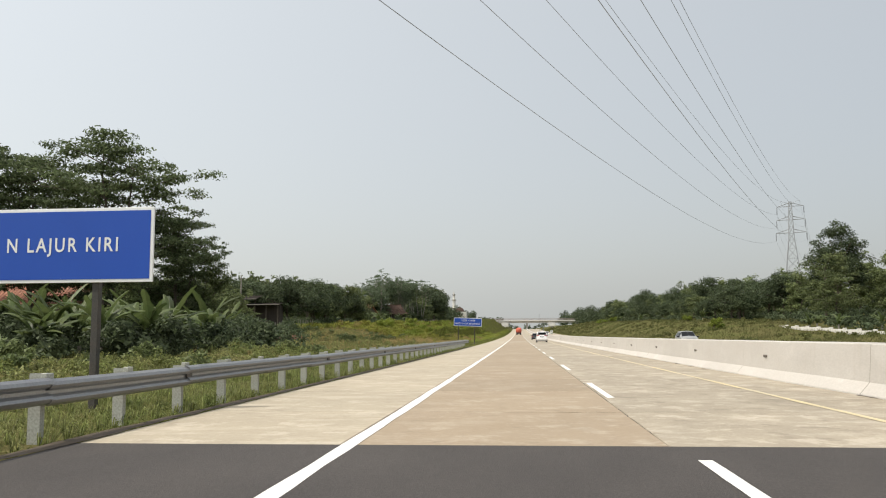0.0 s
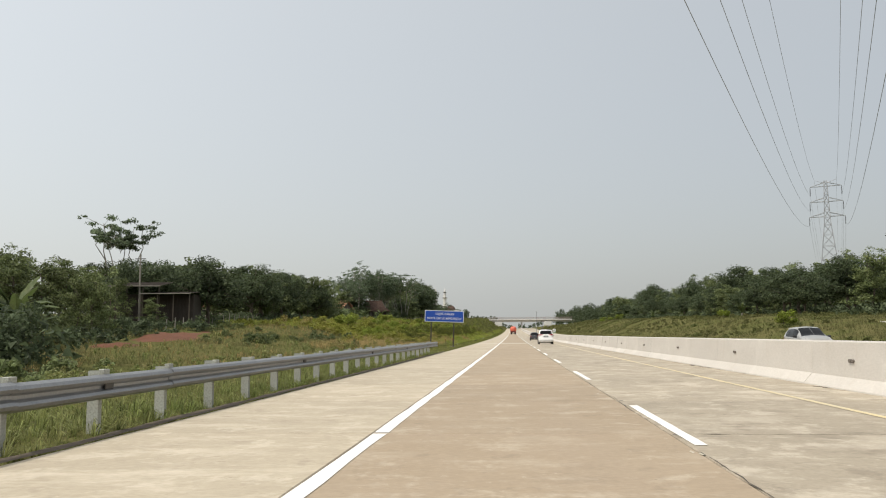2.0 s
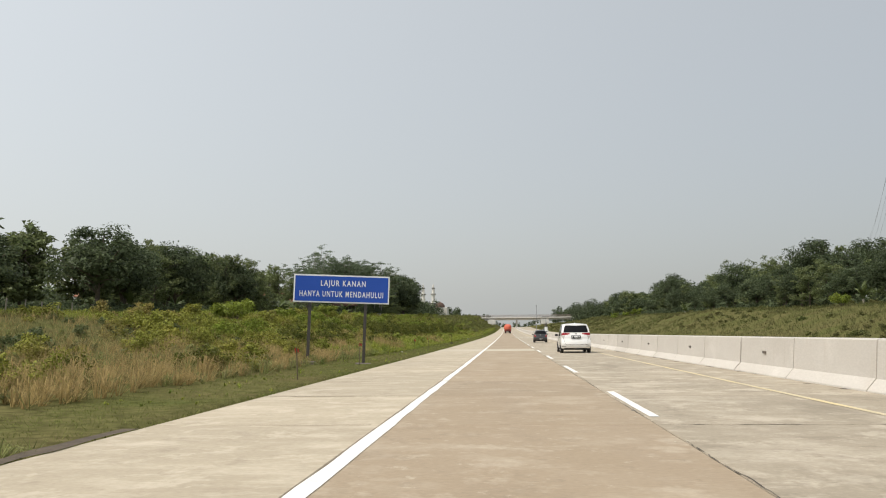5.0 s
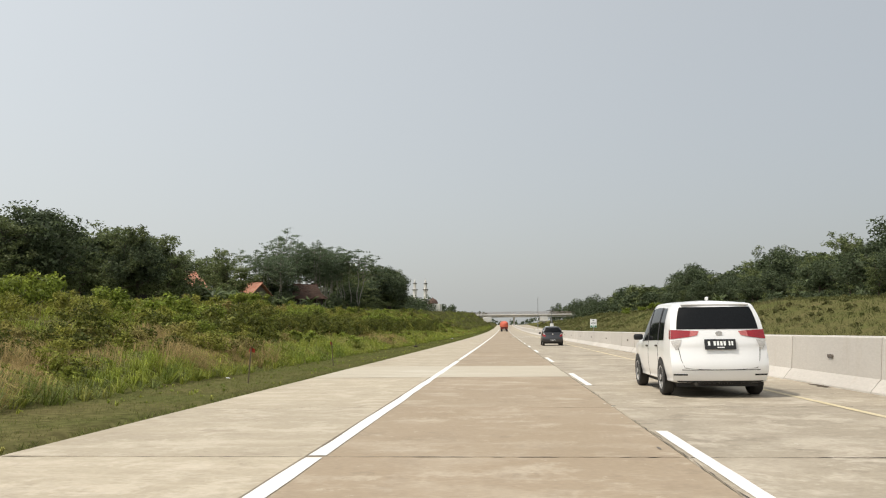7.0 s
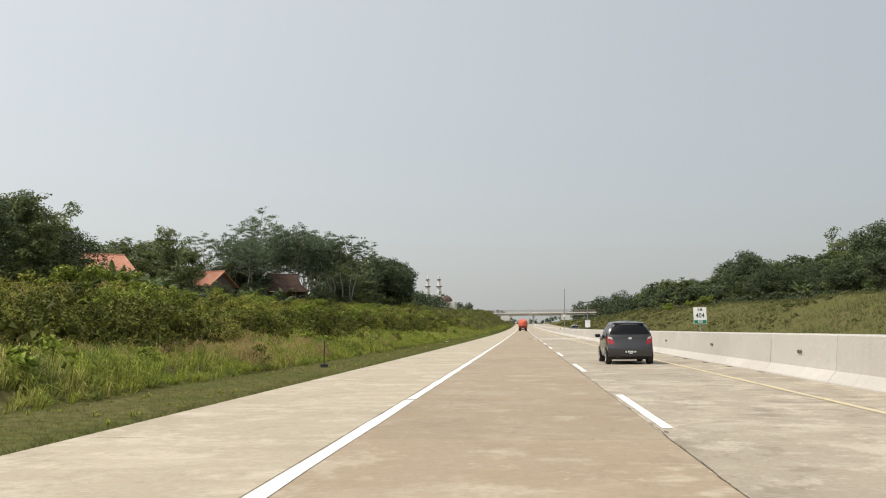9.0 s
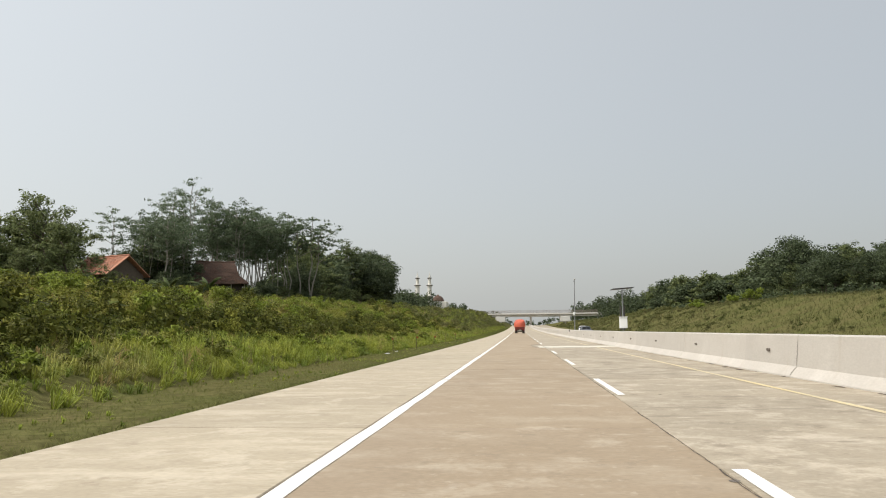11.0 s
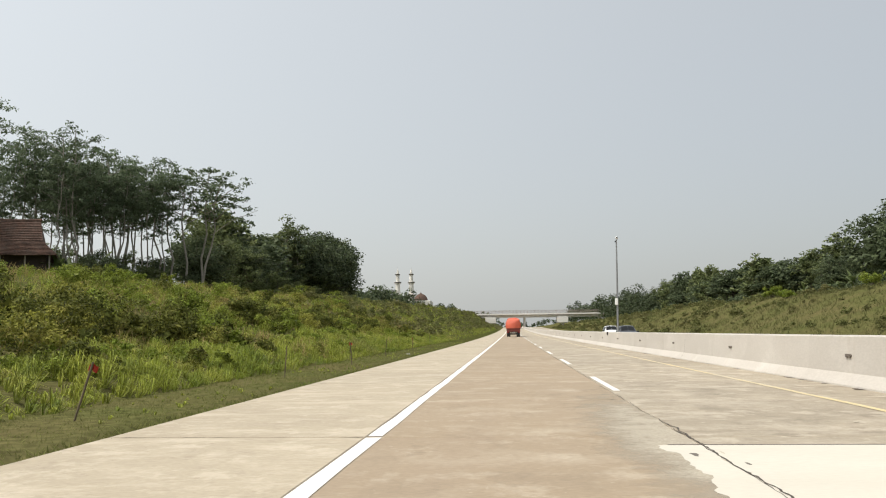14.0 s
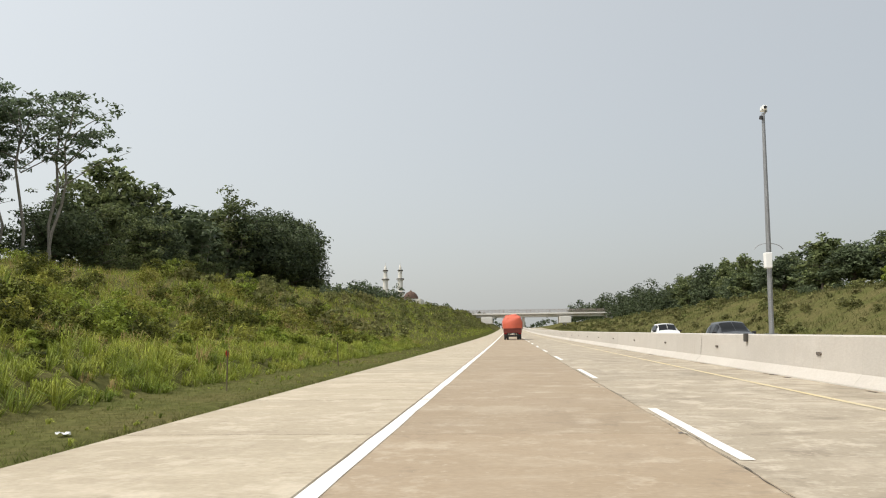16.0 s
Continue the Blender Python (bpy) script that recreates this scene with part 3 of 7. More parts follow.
# ---------------------------------------------------------------- guardrail
def guardrail():
    rail = empty("guardrail", label="galvanised steel W-beam guardrail on short posts along the verge", category="guardrail")
    wave_pts = [(0.0, 0.0), (0.055, 0.03), (0.08, 0.07), (0.055, 0.105), (0.0, 0.135), (0.0, 0.175), (0.055, 0.205), (0.08, 0.24), (0.055, 0.28), (0.0, 0.31)]
    face = [(-7.16 + x, 0.42 + z) for x, z in wave_pts]
    back = [(x - 0.008, z) for x, z in face[::-1]]
    beam = part("beam", extrude_profile(face + back, 0, 4.06), M["galvanised"], rail)
    post = part("post", join([box(-7.40, -7.25, -0.045, -0.037, -0.35, 0.76), box(-7.40, -7.25, 0.037, 0.045, -0.35, 0.76), box(-7.40, -7.392, -0.037, 0.037, -0.35, 0.76), box(-7.27, -7.25, -0.037, 0.037, -0.35, 0.762)]), M["post_white"], rail, "pale painted post")
    block = part("spacer", box(-7.245, -7.17, -0.075, 0.075, 0.44, 0.79, 0.006), M["post_white"], rail)
    mark = part("reflector", join([box(-7.15, -7.125, -0.11, 0.11, 0.535, 0.625, 0.01)]), M["dark_steel"], rail, "rusty reflector bracket")
    start = -30
    for k in range(29):
        y = start + 4 * k
        m = pose(random.uniform(-.008, .008), y, zr(y) + random.uniform(-.012, .012), slope(y), 0, 0)
        if k == 0:
            beam.matrix_basis = m
        else:
            share(beam, rail, m)
    n = 0
    for k in range(58):
        y = start + 2 * k + 0.1
        if y > 83.5:
            break
        m = pose(0, y, zr(y), 0, random.uniform(-1.5, 1.5), random.uniform(-4, 4))
        m2 = pose(0, y, zr(y))
        if k == 0:
            post.matrix_basis, block.matrix_basis = m, m2
        else:
            share(post, rail, m2 @ pose(0, 0, random.uniform(-.02, .03)))
            share(block, rail, m2)
        if k % 5 == 0:
            if n == 0:
                mark.matrix_basis = m2
            else:
                share(mark, rail, m2)
            n += 1
    end = bmesh.new()
    pts = []
    for i in range(9):
        a = math.pi * i / 8
        pts.append((-7.16 + 0.08 - 0.16 * (1 - math.cos(a)), 86.06 + 0.16 * math.sin(a)))
    for z0, z1 in ((0.41, 0.74),):
        a = [end.verts.new((x, y, zr(86) + z0)) for x, y in pts]
        b = [end.verts.new((x, y, zr(86) + z1)) for x, y in pts]
        for i in range(8):
            end.faces.new((a[i], a[i + 1], b[i + 1], b[i]))
    bmesh.ops.solidify(end, geom=end.faces[:], thickness=0.008)
    part("end_terminal", end, M["galvanised"], rail)


guardrail()


# ---------------------------------------------------------------- signs
def road_sign(x_right, y, z0, z1, width, legs, words, label, turn=0.0, lean=0.0):
    mid = (z0 + z1) / 2
    sign = empty("road_sign", pose(x_right - width / 2, y, mid, 0, lean, turn) @ Matrix.Translation((0, 0, -mid)), label=label, category="road sign", group="blue road signs")
    h = z1 - z0
    part("panel", box(-width / 2, width / 2, 0, 0.04, z0, z1, 0.006), M["sign_white"], sign, "white-edged sign board")
    part("face", box(-width / 2 + 0.055, width / 2 - 0.055, -0.006, 0.004, z0 + 0.055, z1 - 0.055), M["sign_blue"], sign, "royal blue sign face")
    for lx in legs:
        gz = float(ground_height(x_right - width / 2 + lx, y))
        part("leg", box(lx - 0.06, lx + 0.06, 0.045, 0.165, gz - 0.3, z1 - 0.1, 0.008), M["dark_steel"], sign, "dark steel leg")
        if y > 100:
            part("footing", box(lx - 0.32, lx + 0.32, -0.20, 0.40, gz - 0.25, gz + 0.07, 0.02), M["dark_hole"], sign, "flat concrete footing")
    for zz in (z0 + h * 0.25, z0 + h * 0.75):
        part("rail", box(-width / 2 + 0.1, width / 2 - 0.1, 0.04, 0.05, zz - 0.03, zz + 0.03), M["dark_steel"], sign)
    for text, size, cx, cz, squeeze in words:
        lettering(text, size, M["sign_white"], sign, pose(cx, -0.010, cz, 90, 0, 0), squeeze, 1.28)
    return sign


road_sign(-6.832, 112.55, 2.649, 3.797, 3.93, (-1.28, 1.0),
          [("LAJUR KANAN", 0.335, 0.06, 3.445, 0.70), ("HANYA UNTUK MENDAHULUI", 0.335, 0.0, 3.0, 0.615)],
          "blue overtaking-lane sign with white letters on two dark legs", 8.3, 2.1)
road_sign(-7.82, 10.1, 2.13, 3.40, 3.92, (-0.95, 0.95), [("N LAJUR KIRI", 0.34, 0.36, 2.76, 0.80)],
          "blue keep-lane sign with white letters behind the guardrail")


def km_marker():
    s = empty("kilometre_marker", pose(5.56, 180.5, zr(180.5) + 1.08), label="small white and green kilometre board on the median barrier", category="road sign")
    part("post", tube([(0, 0.03, -0.08), (0, 0.03, 0.9)], 0.025), M["pole_steel"], s, "thin steel post")
    part("base_plate", box(-0.07, 0.07, -0.04, 0.10, -0.08, -0.068), M["pole_steel"], s)
    part("board", box(-0.26, 0.26, -0.015, 0.005, 0.24, 0.92, 0.004), M["sign_white"], s, "white board")
    part("green_band", box(-0.245, 0.245, -0.021, -0.0155, 0.255, 0.40), M["sign_green"], s, "dark green band")
    lettering("KM", 0.16, M["black"], s, pose(0, -0.0185, 0.82, 90, 0, 0), 0.8)
    lettering("404", 0.27, M["black"], s, pose(0, -0.0185, 0.58, 90, 0, 0), 0.8)
    lettering("800", 0.15, M["sign_white"], s, pose(0, -0.024, 0.33, 90, 0, 0), 0.8)


km_marker()


def solar_mast():
    s = empty("solar_mast", pose(5.56, 239.2, zr(239.2) + 1.08), label="steel mast with solar panel and pale cabinet on the barrier", category="mast")
    part("pole", tube([(0, 0, -0.08), (0, 0, 2.85)], 0.045, 10), M["pole_steel"], s)
    part("base_plate", box(-0.13, 0.13, -0.13, 0.13, -0.08, -0.06), M["pole_steel"], s)
    cab = part("cabinet", box(-0.27, 0.27, -0.30, -0.05, 0.14, 0.92, 0.02, 2), M["sign_white"], s, "pale grey metal cabinet")
    part("cabinet_roof", box(-0.31, 0.31, -0.34, -0.01, 0.925, 0.955, 0.008), M["sign_white"], cab)
    panel = part("solar_panel", join([box(-0.76, -0.01, -0.45, 0.45, -0.02, 0.02, 0.006), box(0.01, 0.76, -0.45, 0.45, -0.02, 0.02, 0.006)]), M["black"], s, "pair of dark solar panels")
    panel.matrix_basis = pose(0, 0, 2.95, -3, -4, 8)
    part("panel_bracket", join([tube([(0, 0, 2.55), (0.35, 0, 2.9)], 0.018, 6), tube([(0, 0, 2.55), (-0.35, 0, 2.9)], 0.018, 6)]), M["pole_steel"], s)
    part("clamp", box(-0.07, 0.07, -0.07, 0.07, 1.95, 2.05, 0.01), M["pole_steel"], s)
    part("cable", tube([(-0.02, -0.2, 0.14), (-0.05, -0.45, -0.02), (-0.07, -0.55, -0.06)], 0.014, 6), M["black"], s, "loose black cable")
    for px in (-0.14, 0.12):
        part("battery_tube", tube([(px, 0.12, 0.0), (px, 0.12, 1.75)], 0.055, 8), M["dark_steel"], s, "dark upright tube behind the cabinet")


solar_mast()


def camera_mast():
    s = empty("camera_mast", pose(5.56, 290.1, zr(290.1) + 1.08, 0, 1.1, 0), label="tall slim grey surveillance mast with a cabinet and small camera", category="mast")
    part("pole", tube([(0, 0, -0.08), (0, 0, 2.6), (-0.02, 0, 6.55)], [0.075, 0.07, 0.045], 10), M["pole_steel"], s)
    part("base_plate", box(-0.16, 0.13, -0.16, 0.16, -0.08, -0.06), M["pole_steel"], s)
    part("base_box", box(-0.79, -0.69, -0.10, 0.10, -0.30, -0.06, 0.01), M["dark_steel"], s, "dark junction box")
    cab = part("cabinet", box(-0.19, 0.0, -0.32, -0.08, 1.85, 2.3, 0.02, 2), M["sign_white"], s, "white cabinet")
    arc = [(0.42 * math.cos(a), 0, 2.38 + 0.22 * math.sin(a)) for a in np.linspace(0.2, math.pi - 0.2, 11)]
    part("hoop", tube(arc, 0.012, 6), M["pole_steel"], s)
    head = part("camera_head", box(-0.07, 0.07, -0.16, 0.16, 6.62, 6.76, 0.03, 2), M["sign_white"], s, "white camera housing")
    part("lens", tube([(0, -0.162, 6.69), (0, -0.19, 6.69)], 0.045, 10), M["black"], head)
    part("bracket", tube([(-0.02, 0, 6.5), (0.08, -0.05, 6.62)], 0.03, 6), M["pole_steel"], s)
    part("lamp_ball", tube([(-0.09, -0.03, 6.36), (-0.09, -0.03, 6.46)], [0.06, 0.045], 10), M["black"], s)


camera_mast()


# ---------------------------------------------------------------- overpass
def overpass():
    y = 668.0
    b = empty("overpass", pose(0, y, 0), label="pale concrete road overpass on two piers", category="bridge", kind="structure")
    base = zr(y)
    x0, x1, zb = -23.0, 45.0, 12.6
    girder = part("girder", extrude_profile([(0, 0), (0.7, 0), (0.7, 0.25), (0.45, 0.45), (0.45, 1.1), (0.7, 1.3), (0, 1.3), (0.25, 1.1), (0.25, 0.45), (0, 0.25)], 0, x1 - x0), M["bridge"], b)
    girder.matrix_basis = Matrix.Translation((x1, 0.3, zb - 0.5)) @ Matrix.Rotation(radians(90), 4, "Z")
    for k in range(1, 5):
        share(girder, b, Matrix.Translation((x1, 0.3 + 2.0 * k, zb - 0.5)) @ Matrix.Rotation(radians(90), 4, "Z"))
    part("deck", box(x0 - 9, x1 + 6, -0.7, 10.2, zb + 0.8, zb + 1.15), M["bridge"], b)
    for yy in (-0.75, 9.95):
        part("kerb", box(x0 - 9, x1 + 6, yy, yy + 0.25, zb + 0.75, zb + 1.45, 0.03), M["bridge"], b, "low concrete kerb along the deck")
    rail_post = part("fence_post", box(-0.05, 0.05, -0.05, 0.05, 0, 1.75), M["fence_brown"], b, "brown fence post")
    for k in range(44):
        for yy in (-0.62, 10.08):
            m = pose(x0 - 8 + 1.9 * k, yy, zb + 1.45)
            if k == 0 and yy < 0:
                rail_post.matrix_basis = m
            else:
                share(rail_post, b, m)
    for yy in (-0.62, 10.08):
        for zz in (1.75, 2.05, 2.35, 2.65, 2.95, 3.18):
            part("fence_rail", box(x0 - 9, x1 + 6, yy - 0.02, yy + 0.02, zb + zz - 0.03, zb + zz + 0.03), M["fence_brown"], b)
    # dark strip drawn for the shadow line under the deck overhang
    part("drip_edge", box(x0 - 9, x1 + 6, -0.82, -0.752, zb + 0.55, zb + 0.80), M["dark_hole"], b, "dark strip in place of the shadow line below the deck edge")
    for px in (-12.6, 25.3):
        part("pier_cap", box(px - 2.8, px + 2.8, -1.6, 10.6, zb - 3.6, zb - 0.5, 0.12), M["bridge"], b, "broad pier head")
        for cy in (1.0, 8.0):
            part("column", tube([(px, cy, base - 1), (px, cy, zb - 3.6)], 0.8, 16), M["bridge"], b)
    part("centre_column", tube([(5.3, 4.5, base - 1), (5.3, 4.5, zb - 0.5)], 0.6, 16), M["bridge"], b)
    for ax, side in ((x0, -1), (x1, 1)):
        part("abutment", box(min(ax, ax + side * 8), max(ax, ax + side * 8), 0.0, 10, base, zb + 0.8, 0.05), M["bridge"], b)
    for ax, w in ((x0 - 6, -60), (x1 + 6, 60)):
        bm = bmesh.new()
        v = [bm.verts.new(p) for p in ((ax - (2 if w > 0 else -2), -9, base + 3), (ax, 0, zb + 0.9), (ax, 9.5, zb + 0.9), (ax - (2 if w > 0 else -2), 20, base + 3), (ax + w, -12, base + 2), (ax + w, 0, zb + 0.9), (ax + w, 9.5, zb + 0.9), (ax + w, 22, base + 2))]
        for f in ((0, 1, 2, 3), (0, 4, 5, 1), (1, 5, 6, 2), (2, 6, 7, 3), (4, 7, 6, 5)):
            bm.faces.new([v[i] for i in f])
        bmesh.ops.recalc_face_normals(bm, faces=bm.faces[:])
        part("embankment", bm, M["ground"], b, "grassed approach embankment")


overpass()


# ---------------------------------------------------------------- power line
TOWER_Y, TOWER_X = 247.0, 79.4
LINE_AZ = radians(20.8)


def lattice_tower(x, y, top_z, name="power_pylon"):
    gz = float(ground_height(x, y))
    h = top_z - gz
    t = empty(name, pose(x, y, gz, 0, 0, -math.degrees(LINE_AZ)), label="grey steel lattice power pylon with three pairs of arms", category="pylon")
    half = lambda z: max(0.35, 2.6 * (1 - z / (h * 0.68)) + 0.75) if z < h * 0.68 else 0.75 - 0.4 * (z - h * 0.68) / (h * 0.32)
    levels = [0, 5, 9.5, 13.5, 17, 20, 22.5, 24.5, 26.5, 28.5, 30.5, 32.5, h]
    levels = [z for z in levels if z < h - 1] + [h]
    for sx in (-1, 1):
        for sy in (-1, 1):
            part("leg", tube([(sx * half(z), sy * half(z), z) for z in levels], 0.085, 5), M["pylon_steel"], t)
    braces = []
    for z0, z1 in zip(levels, levels[1:]):
        a, b = half(z0), half(z1)
        for s in (-1, 1):
            braces += [tube([(-a, s * a, z0), (b, s * b, z1)], 0.045, 4), tube([(a, s * a, z0), (-b, s * b, z1)], 0.045, 4), tube([(s * a, -a, z0), (s * b, b, z1)], 0.045, 4), tube([(s * a, a, z0), (s * b, -b, z1)], 0.045, 4), tube([(-b, s * b, z1), (b, s * b, z1)], 0.045, 4)]
    part("bracing", join(braces), M["pylon_steel"], t)
    tips = []
    for k, (dz, reach) in enumerate(((1.4, 3.7), (5.4, 3.9), (9.3, 4.2))):
        z = h - dz
        for s in (-1, 1):
            a = half(z)
            part("cross_arm", join([tube([(s * a, -a, z), (s * reach, 0, z)], 0.06, 4), tube([(s * a, a, z), (s * reach, 0, z)], 0.06, 4), tube([(s * a, -a, z + 1.0), (s * reach, 0, z)], 0.06, 4), tube([(s * a, a, z + 1.0), (s * reach, 0, z)], 0.06, 4)]), M["pylon_steel"], t)
            disc = join([tube([(s * reach, 0, z - 2.3), (s * reach, 0, z)], 0.04, 6)] + [tube([(s * reach, 0, z - 0.35 - 0.2 * i), (s * reach, 0, z - 0.42 - 0.2 * i)], 0.13, 8) for i in range(10)])
            part("insulator_string", disc, M["dark_steel"], t, "hanging string of insulator discs")
            tips.append((s * reach, gz + z - 2.3))
        
    for s in (-1, 1):
        part("earth_arm", tube([(0, 0, h - 0.6), (s * 2.6, 0, h + 0.3)], 0.05, 4), M["pylon_steel"], t)
        tips.append((s * 2.6, gz + h + 0.3))
    return tips


def wires(tips):
    along = Vector((math.sin(LINE_AZ), math.cos(LINE_AZ), 0))
    across = Vector((math.cos(LINE_AZ), -math.sin(LINE_AZ), 0))
    foot = Vector((TOWER_X, TOWER_Y, 0))
    for off, z in tips:
        for span, drop in ((-340.0, -9.0), (320.0, 4.0)):
            pts = []
            for i in range(41):
                u = i / 40
                p = foot + along * span * u + across * off
                p.z = z + drop * u - 4 * 8.5 * u * (1 - u)
                pts.append(p)
            w = part("power_cable", tube(pts, 0.019, 5), M["pole_steel"], None)
            tagged(w, "thin dark overhead power cable sagging from the pylon", "cable", "overhead cables")


wires(lattice_tower(TOWER_X, TOWER_Y, 40.6))


# ---------------------------------------------------------------- plants
def leaf_cloud(centres, radii, count, size, rng, flat=0.6, droop=0.35, aspect=2.0, shell=0.35):
    """Verts and faces of many small leaves in clumps round centres, thicker towards each clump's rim."""
    centres, radii = np.asarray(centres), np.asarray(radii)
    weight = radii ** 2 / (radii ** 2).sum()
    pick = rng.choice(len(centres), count, p=weight)
    d = rng.normal(size=(count, 3))
    d /= np.linalg.norm(d, axis=1, keepdims=True)
    r = radii[pick] * (shell + (1.15 - shell) * rng.random(count) ** 0.7)
    p = centres[pick] + d * r[:, None] * np.array([1, 1, flat])
    n = d * 0.7 + rng.normal(size=(count, 3)) * 0.55 + np.array([0, 0, 0.55])
    n /= np.linalg.norm(n, axis=1, keepdims=True)
    u = np.cross(n, rng.normal(size=(count, 3)))
    u /= np.linalg.norm(u, axis=1, keepdims=True)
    u[:, 2] -= droop * rng.random(count)
    u /= np.linalg.norm(u, axis=1, keepdims=True)
    v = np.cross(n, u)
    s = size * (0.65 + 0.6 * rng.random(count))
    a, b = u * (s * 0.5 * aspect ** 0.5)[:, None], v * (s * 0.5 / aspect ** 0.5)[:, None]
    verts = np.stack([p - a * 0.7 + b, p - a * 0.7 - b, p + a], 1).reshape(-1, 3)
    faces = np.arange(count * 3).reshape(-1, 3)
    return verts, faces


def quick_mesh(name, verts, faces, mat):
    me = bpy.data.meshes.new(name)
    verts, faces = np.asarray(verts, np.float32), np.asarray(faces, np.int32)
    me.vertices.add(len(verts))
    me.vertices.foreach_set("co", verts.ravel())
    k = faces.shape[1]
    me.loops.add(faces.size)
    me.loops.foreach_set("vertex_index", faces.ravel())
    me.polygons.add(len(faces))
    me.polygons.foreach_set("loop_start", np.arange(0, faces.size, k, dtype=np.int32))
    me.polygons.foreach_set("loop_total", np.full(len(faces), k, np.int32))
    me.update(calc_edges=True)
    me.materials.append(mat)
    return me


def limb(a, b, r0, r1, rng, bend=0.12, n=4):
    a, b = Vector(a), Vector(b)
    pts = []
    for i in range(n + 1):
        u = i / n
        p = a.lerp(b, u)
        if 0 < i < n:
            p += Vector(rng.normal(size=3)) * (b - a).length * bend * 0.35
        p.z += (b - a).length * bend * math.sin(math.pi * u) * 0.5
        pts.append(p)
    return tube(pts, [r0 + (r1 - r0) * i / n for i in range(n + 1)], 6 if r0 > 0.07 else 4)


TREES = {}


def tree_model(key, kind, height, spread, seed, leaves, size):
    """Two meshes, trunk with limbs and leaf crown, for one kind of tree."""
    rng = np.random.default_rng(seed)
    wood, centres, radii = [], [], []
    if kind in ("umbrella", "umbrella_wide"):        # feathery, in flat layers on slim pale stems
        big = kind == "umbrella_wide"
        stems, boughs = 3, 17 if big else 9
        for s in range(stems):
            a0 = 2.1 * s + rng.random() * 1.5
            lean = spread * (0.10 + 0.25 * rng.random())
            foot = Vector((math.cos(a0) * 0.12 * spread, math.sin(a0) * 0.12 * spread, -0.4)) if not big else Vector((0.3 * s, 0.1 * s, -0.4))
            top = foot + Vector((math.cos(a0) * lean, math.sin(a0) * lean, height * (0.90 - 0.08 * s) + 0.4))
            wood.append(limb(foot, top, height * (0.0085 if big else 0.0062) + 0.015, 0.035, rng, 0.025, 6))
            for i in range(boughs):
                low = 0.26 if big else 0.60
                u = low + (1 - low) * (i + rng.random()) / boughs
                a = rng.random() * 2 * math.pi
                reach = spread * (0.30 + 0.60 * rng.random()) * (1.0 - 0.5 * max(0, u - 0.75) / 0.25)
                root = foot.lerp(top, u)
                tip = root + Vector((math.cos(a) * reach, math.sin(a) * reach, reach * (0.20 + 0.30 * rng.random() if big else 0.45 + 0.5 * rng.random())))
                tip.z = min(tip.z, height * (0.93 + 0.07 * rng.random()))
                wood.append(limb(root, tip, 0.045, 0.012, rng, 0.06, 2))
                for j in range(6):
                    c = root.lerp(tip, 0.45 + 0.12 * j) + Vector((rng.normal() * spread * 0.10, rng.normal() * spread * 0.10, 0.08 + rng.normal() * 0.12))
                    centres.append(tuple(c))
                    radii.append(spread * (0.07 + 0.10 * rng.random()))
            for j in range(4):
                centres.append((top.x + rng.normal() * spread * 0.12, top.y + rng.normal() * spread * 0.12, top.z + 0.1 + 0.25 * rng.random()))
                radii.append(spread * (0.10 + 0.07 * rng.random()))
        v, f = leaf_cloud(centres, radii, leaves, size, rng, 0.27, 0.15, 2.4, 0.1)
        mats = (M["bark_dark"], M["leaf_umbrella"]) if big else (M["bark_pale"], M["leaf_feather"])
    elif kind == "grove":         # one slim stem, thin leaf plates in tiers with the sky between them
        top = Vector((rng.normal() * spread * 0.2, rng.normal() * spread * 0.2, height * 0.92))
        wood.append(limb((0, 0, -0.4), top, height * 0.0062 + 0.015, 0.03, rng, 0.03, 7))
        if rng.random() < 0.6:      # the stem forks halfway
            fork = Vector((0, 0, 0)).lerp(top, 0.45 + 0.15 * rng.random())
            wood.append(limb(fork, top + Vector((rng.normal() * spread * 0.4, rng.normal() * spread * 0.4, -height * 0.08)), 0.07, 0.025, rng, 0.05, 4))
        for i in range(20):
            u = 0.50 + 0.50 * ((i + rng.random()) / 20) ** 0.8
            a = 2.4 * i + rng.normal() * 0.4
            reach = spread * (0.25 + 0.75 * rng.random()) * (0.5 + 0.8 * u)
            root = Vector((0, 0, 0)).lerp(top, u * 0.90)
            tip = root + Vector((math.cos(a) * reach, math.sin(a) * reach, reach * (0.35 + 0.35 * rng.random())))
            if i % 2 == 0:
                wood.append(limb(root, tip, 0.035, 0.010, rng, 0.08, 2))
            for j in range(3):
                c = root.lerp(tip, 0.45 + 0.3 * j) + Vector((rng.normal() * spread * 0.12, rng.normal() * spread * 0.12, 0.1 * rng.normal()))
                centres.append(tuple(c))
                radii.append(spread * (0.15 + 0.17 * rng.random()) * (0.6 if u < 0.62 else 1.0))
        for j in range(4):
            centres.append((top.x + rng.normal() * 0.3, top.y + rng.normal() * 0.3, top.z - 0.1 + 0.25 * j))
            radii.append(spread * (0.26 - 0.04 * j))
        v, f = leaf_cloud(centres, radii, leaves, size, rng, 0.34, 0.3, 2.6, 0.05)
        mats = (M["bark_pale"], M["leaf_feather"])
    elif kind == "dense":         # heavy dark rounded crown
        wood.append(limb((0, 0, -0.4), (0, 0, height * 0.5), height * 0.026, height * 0.016, rng, 0.05, 5))
